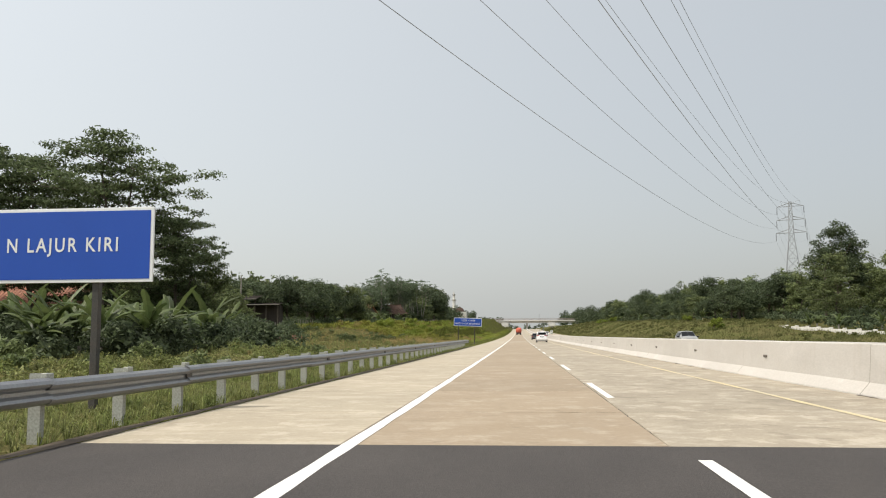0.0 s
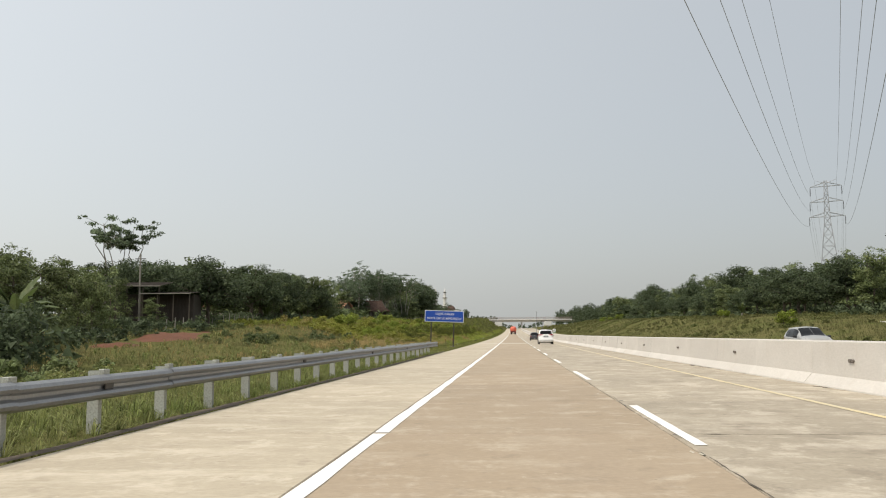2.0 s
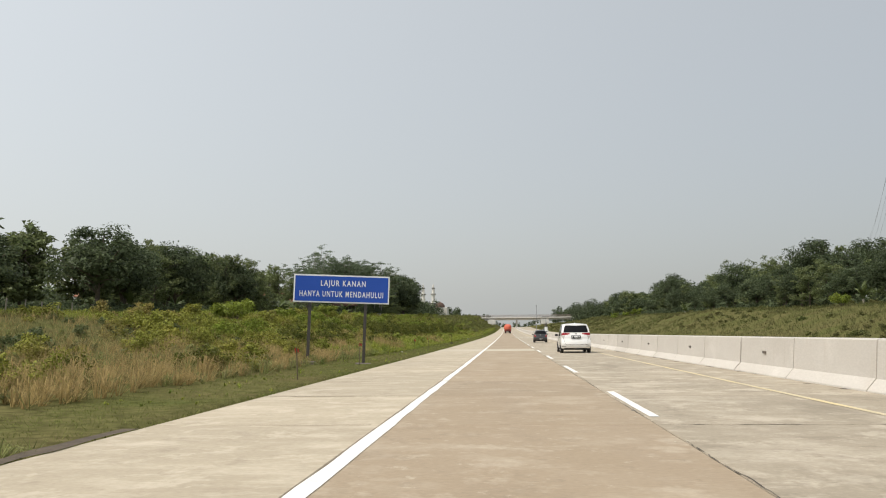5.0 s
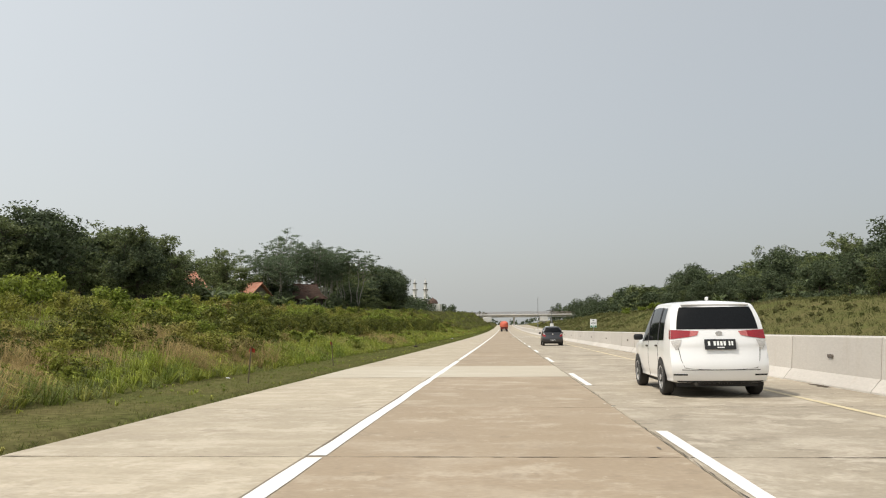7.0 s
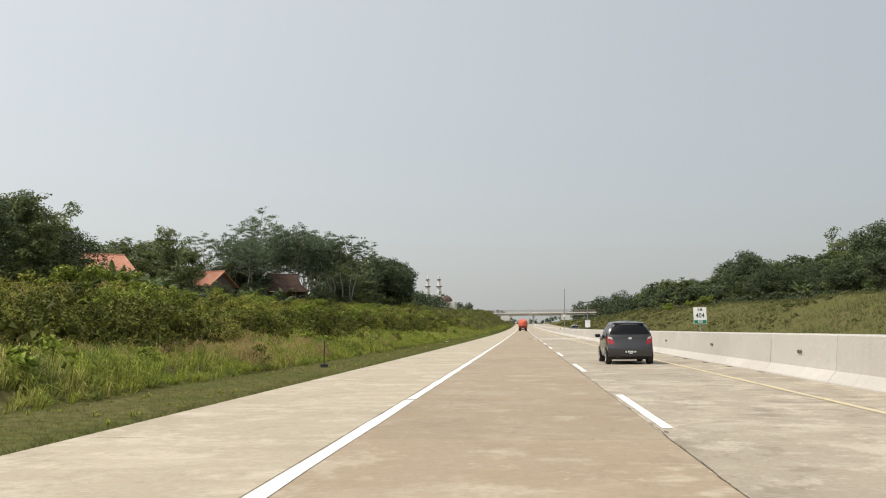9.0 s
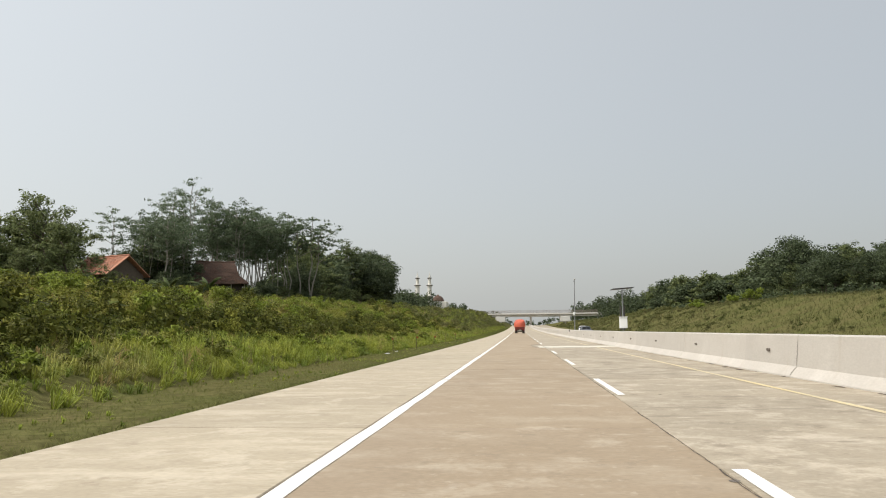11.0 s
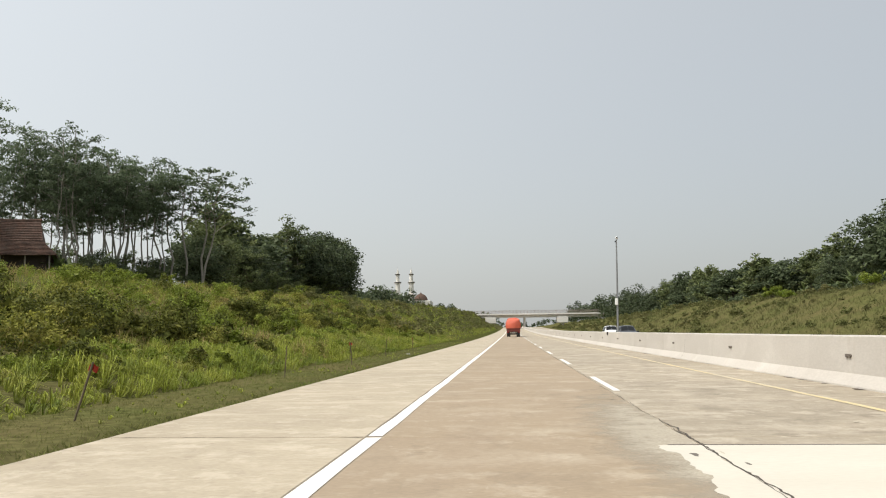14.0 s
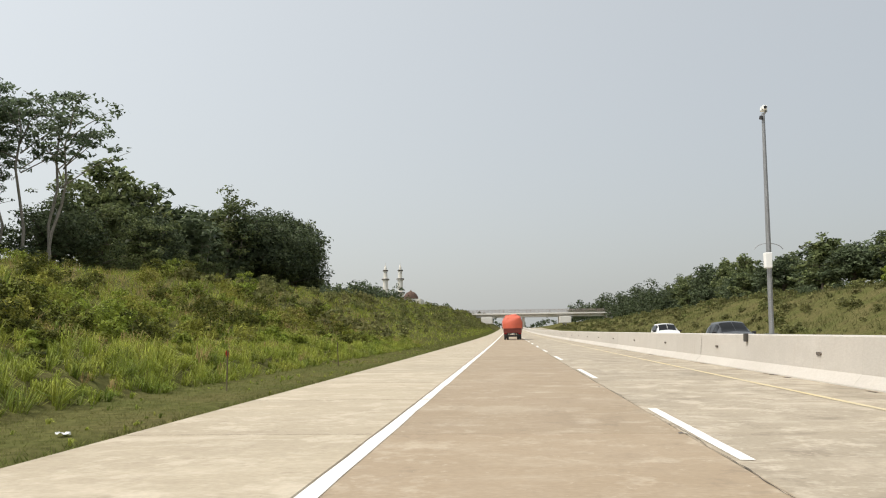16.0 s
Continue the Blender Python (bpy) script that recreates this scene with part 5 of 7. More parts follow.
blades("verge_grass", 22000, -9.9, -6.82, -25, 128, 0.032, 0.009, M["grass_low"], 1, "short brownish mown grass on the verge", 4, None, 1.6)
blades("verge_grass", 30000, -9.9, -6.80, 128, 320, 0.036, 0.009, M["grass_low"], 2, "short brownish mown grass on the verge", 4, None, 1.6)
tussocks("verge_tufts", 1500, -9.9, -7.1, 92, 335, 0.10, M["grass_blade"], 27, "small bright green tufts in the mown verge", 12, patchy(1.2, 0.0, 4), 0.006)
blades("verge_grass", 6000, -9.8, -6.95, 320, 640, 0.10, 0.035, M["grass_low"], 14, "short mown grass on the verge far ahead", 3)
tussocks("rail_grass", 2600, -9.6, -7.06, -6, 88, 0.26, M["rail_green"], 24, "fresh green grass growing under the guardrail", 16, patchy(1.6, -0.6, 3), 0.006)
blades("rail_grass", 9000, -9.9, -7.05, -12, 88, 0.11, 0.008, M["rail_green"], 25, "fresh green grass growing under the guardrail", 4, None, 0.7)
tussocks("tall_grass", 4000, -12.9, -9.75, 124, 335, 0.52, M["grass_blade"], 3, "dense mat of fine bright green grass drooping over the verge", 30, patchy(2.0, -0.55), 0.006)
tussocks("tall_grass", 2600, -11.0, -9.45, 126, 335, 0.36, M["grass_blade"], 16, "low tufts of bright grass at the foot of the bank", 20, None, 0.006)
tussocks("tall_grass", 2400, -24, -12.4, 128, 335, 0.58, M["grass_blade"], 10, "fine green grass on the bank", 22, patchy(2.6, -0.6), 0.009)
tussocks("dry_tussocks", 1600, -15.0, -9.9, 92, 142, 0.66, M["grass_dry"], 18, "straw-coloured drooping grass clumps beside the verge", 34, patchy(1.8, -0.15, 9), 0.005)
tussocks("tall_grass", 1100, -15.0, -9.6, 96, 136, 0.46, M["rail_green"], 23, "green tufts among the straw-coloured grass", 20, patchy(1.8, -0.3, 2), 0.006)
tussocks("dry_tussocks", 420, -13.5, -9.9, 163, 184, 0.6, M["grass_dry"], 29, "straw-coloured grass clumps beside the verge", 28, patchy(1.8, -0.2, 6), 0.005)
tussocks("dry_tussocks", 700, -15.5, -9.8, 140, 335, 0.62, M["grass_dry"], 15, "straw-coloured tufts in the tall verge grass", 20, patchy(2.6, 0.1, 31), 0.005)
blades("tall_grass", 6000, -22, -9.2, 335, 640, 0.5, 0.03, M["grass_blade"], 12, "tall green grass on the bank far ahead", 3, None, 0.7)
blades("dry_grass", 2200, -17, -10.9, 86, 142, 0.62, 0.006, M["grass_dry"], 13, "straw-coloured dry grass behind the sign", 6, patchy(1.6, -0.2), 0.55, True)
blades("dry_grass", 5000, -30, -13.5, 110, 335, 0.6, 0.009, M["grass_dry"], 4, "straw-coloured dry grass stalks on the bank", 5, patchy(2.5, 0.2, 31), 0.5, True)
tussocks("field_tufts", 1500, -40, -10, 20, 128, 0.42, M["rail_green"], 26, "rough tufts of grass in the field", 16, patchy(3.0, -0.2, 8), 0.010)
tussocks("field_tufts", 600, -34, -10, 30, 128, 0.5, M["grass_dry"], 28, "straw-coloured tufts in the field", 18, patchy(3.5, 0.15, 19), 0.007)
blades("field_grass", 10000, -40, -9.8, 40, 150, 0.30, 0.012, M["grass_far"], 22, "green field grass beyond the guardrail", 4, patchy(3.5, -0.15, 3), 0.5)
blades("field_grass", 13000, -45, -9.8, -10, 150, 0.28, 0.011, M["grass_far"], 5, "rough field grass beyond the guardrail", 4, patchy(5.0, -0.1), 0.5)
blades("dry_grass", 3500, -45, -10.5, 60, 160, 0.36, 0.010, M["grass_dry"], 6, "straw-coloured dry field grass", 4, patchy(5.0, 0.1, 11), 0.5)
blades("bank_grass", 30000, 19, 44, 60, 480, 0.32, 0.022, M["grass_far"], 7, "rough green grass on the far bank", 4, patchy(4.0, -0.35), 0.5)
blades("dry_grass", 11000, 19, 38, 60, 440, 0.34, 0.020, M["grass_far"], 8, "brown dry grass on the far bank", 4, patchy(4.0, 0.1, 17), 0.5)
blades("hill_grass", 30000, -46, -16, 130, 350, 0.42, 0.011, M["grass_blade"], 9, "rough yellow-green grass on the upper bank", 4, patchy(5.0, -0.5), 0.7, True)


def shrubs(name, n, x0, x1, y0, y1, r0, r1, leaves, size, seed, mat, label, keep=None, sprigs=13):
    rng = np.random.default_rng(seed)
    x, y = scatter(n, x0, x1, y0, y1, rng)
    if keep is not None:
        ok = keep(x, y, rng)
        x, y = x[ok], y[ok]
    z = ground_height(x, y)
    r = r0 + (r1 - r0) * rng.random(len(x)) ** 1.6
    k = sprigs      # each mound is a heap of small leafy sprigs with gaps between them
    a = rng.uniform(0, 2 * math.pi, (len(x), k))
    e = rng.uniform(0.05, 1.45, (len(x), k))
    far = rng.uniform(0.55, 1.05, (len(x), k)) * r[:, None]
    c = np.stack([x[:, None] + np.cos(a) * np.cos(e) * far, y[:, None] + np.sin(a) * np.cos(e) * far, z[:, None] + np.sin(e) * far * 1.0], 2).reshape(-1, 3)
    rr = (r[:, None] * rng.uniform(0.6, 1.25, (len(x), k)) / k ** 0.5).reshape(-1)
    v, f = leaf_cloud(c, rr, leaves, size, rng, 0.7, 0.3, 2.2, 0.3)
    # larger leaves fill the heart of each mound, added unseen to block the sun
    hv, hf = leaf_cloud(np.stack([x, y, z + 0.35 * r], 1), 0.60 * r, len(x) * 60, 0.20 * float(r.mean()), rng, 0.8, 0.3, 1.5, 0.05)
    v, f = np.concatenate([v, hv]), np.concatenate([f, hf + len(v)])
    return tagged(new(name, quick_mesh(name, v, f, mat)), label, "shrubs", kind="stuff")


shrubs("bushy_scrub", 260, -34, -15, 205, 335, 0.5, 1.35, 90000, 0.11, 81, M["leaf_lush"], "tangled bright green scrub over the upper bank", patchy(4.5, -0.25, 51), 20)
shrubs("dark_scrub", 110, -32, -14, 205, 335, 0.6, 1.5, 50000, 0.10, 82, M["leaf_olive"], "dark leafy bushes in the upper bank scrub", patchy(4.0, -0.1, 15), 20)
shrubs("dry_scrub", 130, -17, -10.6, 94, 142, 0.35, 0.95, 60000, 0.075, 85, M["leaf_shrub"], "tangled half-dry scrub beside the verge", patchy(2.4, -0.2, 37), 16)
shrubs("dark_weeds", 70, -16, -10.8, 96, 142, 0.3, 0.8, 26000, 0.075, 86, M["leaf_olive"], "dark low weeds among the straw-coloured grass", patchy(2.0, -0.1, 29), 14)
shrubs("field_scrub", 160, -38, -11, 88, 128, 0.3, 0.8, 30000, 0.10, 87, M["leaf_mid"], "low rough green bushes in the field", patchy(3.0, 0.0, 45), 12)
shrubs("broad_weeds", 150, -13.6, -10.3, 128, 335, 0.3, 0.65, 26000, 0.14, 83, M["leaf_lush"], "broad-leaved bright weeds at the foot of the bank", patchy(2.2, 0.0, 61), 10)
shrubs("dark_weeds", 120, -13.4, -10.2, 128, 335, 0.3, 0.7, 26000, 0.08, 84, M["leaf_olive"], "dark low weeds between the grass mats", patchy(2.0, 0.0, 77), 12)
shrubs("scrub", 420, -24, -12.8, 118, 330, 0.4, 1.2, 140000, 0.085, 61, M["leaf_shrub"], "tangled green scrub covering the bank", patchy(3.0, -0.2, 7), 22)
shrubs("scrub", 320, -36, -19, 122, 262, 0.4, 1.2, 55000, 0.16, 69, M["leaf_shrub"], "tangled green scrub on the upper bank", patchy(4.0, -0.25, 7))
shrubs("bushy_scrub", 110, -22, -13.4, 124, 330, 0.6, 1.3, 60000, 0.085, 70, M["leaf_lush"], "rounded bright green bushes in the bank scrub", patchy(3.5, -0.1, 41), 24)
shrubs("dark_scrub", 135, -17.0, -13.0, 126, 262, 1.0, 1.9, 150000, 0.085, 68, M["leaf_olive"], "dark leafy hedge of bushes along the bank", patchy(5.5, -0.6, 23), 34)
shrubs("dark_scrub", 60, -19, -13.4, 262, 332, 0.7, 1.4, 42000, 0.085, 74, M["leaf_olive"], "dark leafy bushes in the bank scrub", patchy(3.5, -0.1, 23), 28)
shrubs("scrub", 900, -36, -11, 320, 655, 0.5, 1.3, 46000, 0.30, 62, M["leaf_bank"], "tangled green scrub covering the bank")
shrubs("scrub", 1100, 21, 42, 60, 330, 0.2, 0.5, 52000, 0.15, 63, M["leaf_bank"], "low scrub on the far bank", patchy(4.5, -0.05, 3))
shrubs("scrub", 650, 19, 46, 330, 660, 0.4, 1.1, 45000, 0.30, 64, M["leaf_bank"], "low scrub on the far bank")
shrubs("field_bushes", 150, -34, -17, 28, 64, 0.9, 2.2, 52000, 0.20, 20, M["leaf_dark"], "dense dark green bushes among the banana plants", lambda x, y, rng: x < -17 - (y - 34) * 0.12)
shrubs("field_bushes", 45, -25, -18.5, 40, 61, 1.3, 2.6, 30000, 0.19, 88, M["leaf_dark"], "dense dark green bushes below the umbrella trees")
shrubs("field_bushes", 50, -24, -12, 10, 60, 0.4, 0.9, 14000, 0.14, 21, M["leaf_mid"], "leafy green bushes behind the guardrail")
shrubs("undergrowth", 420, -50, -20, 20, 120, 0.5, 1.3, 36000, 0.24, 65, M["leaf_dark"], "dark undergrowth below the field trees", lambda x, y, rng: x < -20 - (y - 20) * 0.14)
shrubs("undergrowth", 700, -62, -40, 120, 440, 0.7, 1.6, 50000, 0.30, 66, M["leaf_dark"], "dark undergrowth along the wood's edge")
blades("dry_grass", 5000, -42, -15, 215, 345, 0.5, 0.008, M["grass_dry"], 19, "pale straw grass on the upper bank", 4, patchy(4.0, -0.15, 5), 0.7, True)
shrubs("undergrowth", 800, 37, 60, 90, 520, 0.8, 1.9, 40000, 0.40, 67, M["leaf_dark"], "dark undergrowth along the wood's edge")
shrubs("weeds", 330, -13.4, -9.9, 118, 335, 0.15, 0.5, 34000, 0.065, 17, M["leaf_lush"], "small leafy weeds among the verge grass", patchy(2.4, 0.1, 13))

# ---------------------------------------------------------------- vehicles
def paint(name, colour, rough=0.28, coat=0.6):
    mat = material(name, colour, rough, second=[c * 0.94 for c in colour], scale=1.5, amount=0.4, fine=50, fine_amount=0.02)
    b = mat.node_tree.nodes["Principled BSDF"]
    b.inputs["Coat Weight"].default_value, b.inputs["Coat Roughness"].default_value = coat, 0.08
    return mat


M["car_white"] = paint("car_white", (0.80, 0.80, 0.79))
M["car_grey"] = paint("car_grey", (0.026, 0.026, 0.030))
M["car_silver"] = paint("car_silver", (0.30, 0.30, 0.29))
M["car_black"] = paint("car_black", (0.018, 0.018, 0.02))
M["car_glass"] = material("car_glass", (0.008, 0.009, 0.010), 0.06, scale=2, amount=0.2, gloss=0.16)
M["tyre"] = material("tyre", (0.022, 0.021, 0.020), 0.85, second=(0.05, 0.045, 0.038), scale=6, amount=0.4)
M["alloy"] = material("alloy", (0.62, 0.62, 0.63), 0.35, 0.45, second=(0.40, 0.40, 0.40), scale=5, amount=0.4)
M["lamp_red"] = material("lamp_red", (0.30, 0.009, 0.016), 0.12, second=(0.17, 0.006, 0.010), scale=9, amount=0.5, gloss=0.7)
M["lamp_pink"] = material("lamp_pink", (0.50, 0.16, 0.15), 0.12, second=(0.36, 0.05, 0.05), scale=14, amount=0.6, gloss=0.7)
M["lamp_clear"] = material("lamp_clear", (0.55, 0.53, 0.50), 0.12, second=(0.40, 0.38, 0.36), scale=9, amount=0.5, gloss=0.7)
M["tarp_orange"] = material("tarp_orange", (0.66, 0.15, 0.085), 0.6, second=(0.48, 0.085, 0.05), scale=1.6, stretch=(1, 1, 0.6), amount=0.8, fine=9, fine_amount=0.2, bump=0.9, bump_scale=4)
M["truck_red"] = material("truck_red", (0.20, 0.035, 0.025), 0.6, second=(0.12, 0.03, 0.025), scale=2, amount=0.6)
M["chrome"] = material("chrome", (0.75, 0.75, 0.76), 0.15, 1.0, scale=3, amount=0.1)


def catmull(p0, p1, p2, p3, t):
    return 0.5 * (2 * p1 + (p2 - p0) * t + (2 * p0 - 5 * p1 + 4 * p2 - p3) * t * t + (3 * p1 - p0 - 3 * p2 + p3) * t * t * t)


class Shell:
    """A smooth half car body from a few cross-sections; u runs from tail to nose, r from floor to roof."""

    def __init__(self, spec):
        self.spec = spec
        rows = []
        L = spec["length"]
        stations = [0.0] + spec["stations"] + [L]
        for s, y in enumerate(stations):
            top, belt = lerp(spec["top"], y), lerp(spec["belt"], y)
            w, wt, f = lerp(spec["half"], y), lerp(spec["half_top"], y), spec["floor"]
            belt = min(belt, top - 0.05)
            ring = [(0, f), (0.86 * w, f), (0.96 * w, f + 0.09), (w, f + 0.30), (w, belt - 0.15), (0.985 * w, belt), ((0.985 * w + wt) / 2 + 0.02, (belt + top) / 2), (wt, top - 0.10), (wt * 0.86, top - 0.025), (0, top + 0.02)]
            pts = []
            for x, z in ring:
                yy = y
                if s == 0:
                    yy = lerp(spec["tail"], z) + spec["round"]
                elif s == len(stations) - 1:
                    yy = lerp(spec["nose"], z) - spec["round"]
                pts.append((x, yy, z))
            rows.append(pts)
        self.c = np.array(rows)

    def at(self, u, r):
        c = self.c
        iu, ir = min(int(u), len(c) - 2), min(int(r), c.shape[1] - 2)
        tu, tr = u - iu, r - ir
        g = lambda a, b: c[min(max(a, 0), len(c) - 1), min(max(b, 0), c.shape[1] - 1)]
        line = [catmull(*[g(iu + k, ir + j) for k in (-1, 0, 1, 2)], tu) for j in (-1, 0, 1, 2)]
        p = catmull(*line, tr)
        p[0] = max(p[0], 0)
        return p

    def cap(self, k, r, nose=False):
        p = self.at(len(self.c) - 1 - 1e-6 if nose else 0.0, r).copy()
        d = self.spec["round"] * (1 - abs(k) ** 3)
        p[1] += d if nose else -d
        p[0] *= k
        return p

    def side_patch(self, u0, u1, r0, r1, side, lift=0.008, n=8, shear=0.0):
        verts, faces = [], []
        for i in range(n + 1):
            for j in range(n + 1):
                u, r = u0 + (u1 - u0) * i / n + shear * j / n, r0 + (r1 - r0) * j / n
                p = self.at(u, r)
                q1, q2 = self.at(u + 0.02, r) - p, self.at(u, r + 0.02) - p
                m = np.cross(q1, q2)
                m = m / (np.linalg.norm(m) + 1e-9)
                if m[0] < 0:
                    m = -m
                p = p + m * lift
                verts.append((p[0] * side, p[1], p[2]))
        for i in range(n):
            for j in range(n):
                a = i * (n + 1) + j
                faces.append((a, a + 1, a + n + 2, a + n + 1))
        return verts, faces

    def cap_patch(self, k0, k1, r0, r1, lift=0.008, n=8, nose=False):
        verts, faces = [], []
        for i in range(n + 1):
            for j in range(n + 1):
                p = self.cap(k0 + (k1 - k0) * i / n, r0 + (r1 - r0) * j / n, nose)
                verts.append((p[0], p[1] + (lift if nose else -lift), p[2] + 0.2 * lift))
        for i in range(n):
            for j in range(n):
                a = i * (n + 1) + j
                faces.append((a, a + 1, a + n + 2, a + n + 1))
        return verts, faces

    def cap_quad(self, corners, lift=0.010, n=8):
        """A four-cornered patch on the tail; corners as (k, r): inner low, outer low, outer high, inner high."""
        (a, b, c, d), verts, faces = [np.array(q, float) for q in corners], [], []
        for i in range(n + 1):
            for j in range(n + 1):
                u, v = i / n, j / n
                k, r = (a * (1 - u) + b * u) * (1 - v) + (d * (1 - u) + c * u) * v
                p = self.cap(k, r)
                verts.append((p[0], p[1] - lift, p[2]))
        for i in range(n):
            for j in range(n):
                q = i * (n + 1) + j
                faces.append((q, q + 1, q + n + 2, q + n + 1))
        return verts, faces

    def body(self):
        nu, nr, nk = 6 * (len(self.c) - 1), 45, 14
        verts, faces = [], []
        top = len(self.c) - 1
        for side in (1, -1):
            base = len(verts)
            for i in range(nu + 1):
                for j in range(nr + 1):
                    p = self.at(min(top * i / nu, top - 1e-6), 9 * j / nr)
                    verts.append((p[0] * side, p[1], p[2]))
            for i in range(nu):
                for j in range(nr):
                    a = base + i * (nr + 1) + j
                    faces.append((a, a + nr + 1, a + nr + 2, a + 1) if side > 0 else (a, a + 1, a + nr + 2, a + nr + 1))
        for nose in (False, True):
            v, f = self.cap_patch(-1, 1, 0, 9, 0.0, 40, nose)
            faces += [tuple(k + len(verts) for k in q) for q in f]
            verts += v
        bm = bmesh.new()
        vs = [bm.verts.new(p) for p in verts]
        for q in faces:
            bm.faces.new([vs[k] for k in q])
        bmesh.ops.remove_doubles(bm, verts=bm.verts[:], dist=0.002)
        bmesh.ops.dissolve_degenerate(bm, edges=bm.edges[:], dist=0.0005)
        bmesh.ops.recalc_face_normals(bm, faces=bm.faces[:])
        return bm


MPV = dict(length=4.73, floor=0.27, round=0.13, stations=[0.62, 0.95, 1.6, 2.3, 2.85, 3.25, 3.62, 4.05, 4.42],
           top=[(0, 1.73), (0.5, 1.76), (1.6, 1.80), (2.3, 1.785), (2.85, 1.66), (3.25, 1.40), (3.62, 1.15), (4.05, 1.08), (4.42, 0.99), (4.73, 0.86)],
           belt=[(0, 1.02), (2.0, 0.99), (3.3, 0.96), (3.62, 0.98), (4.42, 0.86), (4.73, 0.78)],
           half=[(0, 0.875), (0.6, 0.91), (2.5, 0.915), (3.7, 0.90), (4.42, 0.84), (4.73, 0.72)],
           half_top=[(0, 0.745), (0.6, 0.75), (2.3, 0.725), (2.85, 0.70), (3.25, 0.68), (3.62, 0.74), (4.42, 0.70), (4.73, 0.6)],
           tail=[(0.27, 0.12), (0.38, 0.03), (0.55, 0.0), (0.70, 0.01), (0.80, 0.07), (1.02, 0.10), (1.25, 0.17), (1.5, 0.27), (1.68, 0.36), (1.76, 0.42)],
           nose=[(0.27, 4.62), (0.5, 4.73), (0.78, 4.71), (0.95, 4.62)])
HATCH = dict(length=3.60, floor=0.24, round=0.12, stations=[0.55, 0.85, 1.4, 1.9, 2.3, 2.6, 2.85, 3.1, 3.35],
             top=[(0, 1.43), (0.45, 1.47), (1.3, 1.51), (1.9, 1.48), (2.3, 1.30), (2.6, 1.12), (2.85, 1.02), (3.1, 0.97), (3.35, 0.88), (3.6, 0.76)],
             belt=[(0, 0.98), (1.0, 0.95), (2.3, 0.88), (2.85, 0.88), (3.35, 0.76), (3.6, 0.68)],
             half=[(0, 0.77), (0.5, 0.80), (2.2, 0.80), (2.9, 0.79), (3.35, 0.74), (3.6, 0.62)],
             half_top=[(0, 0.55), (0.5, 0.58), (1.9, 0.58), (2.3, 0.58), (2.6, 0.62), (2.85, 0.66), (3.6, 0.55)],
             tail=[(0.24, 0.12), (0.35, 0.03), (0.5, 0.0), (0.66, 0.02), (0.76, 0.09), (0.98, 0.12), (1.2, 0.20), (1.4, 0.31), (1.5, 0.37)],
             nose=[(0.24, 3.5), (0.42, 3.6), (0.68, 3.57), (0.85, 3.5)])


def raw_part(name, vf, mat, parent, label="", smooth=True):
    return mesh_object(name, vf[0], vf[1], mat, parent, smooth, label)


def wheel(parent, x, y, r, side, width=0.2, spokes=10):
    hub = empty("wheel", pose(x, y, r))
    hub.parent = parent
    out = side
    prof = [(0.62 * r, -width / 2), (0.93 * r, -width / 2), (r, -width / 2 + 0.03), (r, width / 2 - 0.03), (0.93 * r, width / 2), (0.66 * r, width / 2), (0.62 * r, width / 2 - 0.02)]
    n = 28
    verts = [(out * b, a * math.cos(t), a * math.sin(t)) for t in (2 * math.pi * i / n for i in range(n)) for a, b in prof]
    k = len(prof)
    faces = [(i * k + j, i * k + (j + 1) % k, ((i + 1) % n) * k + (j + 1) % k, ((i + 1) % n) * k + j) for i in range(n) for j in range(k)]
    mesh_object("tyre", verts, faces, M["tyre"], hub, True)
    bms = []
    disc = bmesh.new()
    bmesh.ops.create_cone(disc, cap_ends=True, segments=20, radius1=0.16 * r, radius2=0.14 * r, depth=0.05, matrix=Matrix.Translation((out * (width / 2 - 0.015), 0, 0)) @ Matrix.Rotation(radians(90), 4, "Y"))
    bms.append(disc)
    for i in range(spokes):
        a = 2 * math.pi * i / spokes
        b = box(-0.012, 0.012, -0.024, 0.024, 0.10 * r, 0.64 * r, 0.004)
        b.transform(Matrix.Translation((out * (width / 2 - 0.025), 0, 0)) @ Matrix.Rotation(a, 4, "X"))
        bms.append(b)
    prof = [(0.60 * r, 0.0), (0.66 * r, 0.0), (0.66 * r, 0.03), (0.60 * r, 0.03)]
    ring = bmesh.new()
    vs = [[ring.verts.new((out * (width / 2 - 0.03 + b), a * math.cos(t), a * math.sin(t))) for a, b in prof] for t in (2 * math.pi * i / n for i in range(n))]
    for i in range(n):
        for j in range(4):
            ring.faces.new((vs[i][j], vs[i][(j + 1) % 4], vs[(i + 1) % n][(j + 1) % 4], vs[(i + 1) % n][j]))
    bms.append(ring)
    part("rim", join(bms), M["alloy"], hub, "silver spoked rim")
    back = bmesh.new()
    bmesh.ops.create_circle(back, cap_ends=True, segments=24, radius=0.61 * r, matrix=Matrix.Translation((out * (width / 2 - 0.07), 0, 0)) @ Matrix.Rotation(radians(90), 4, "Y"))
    part("brake_disc", back, M["black"], hub)


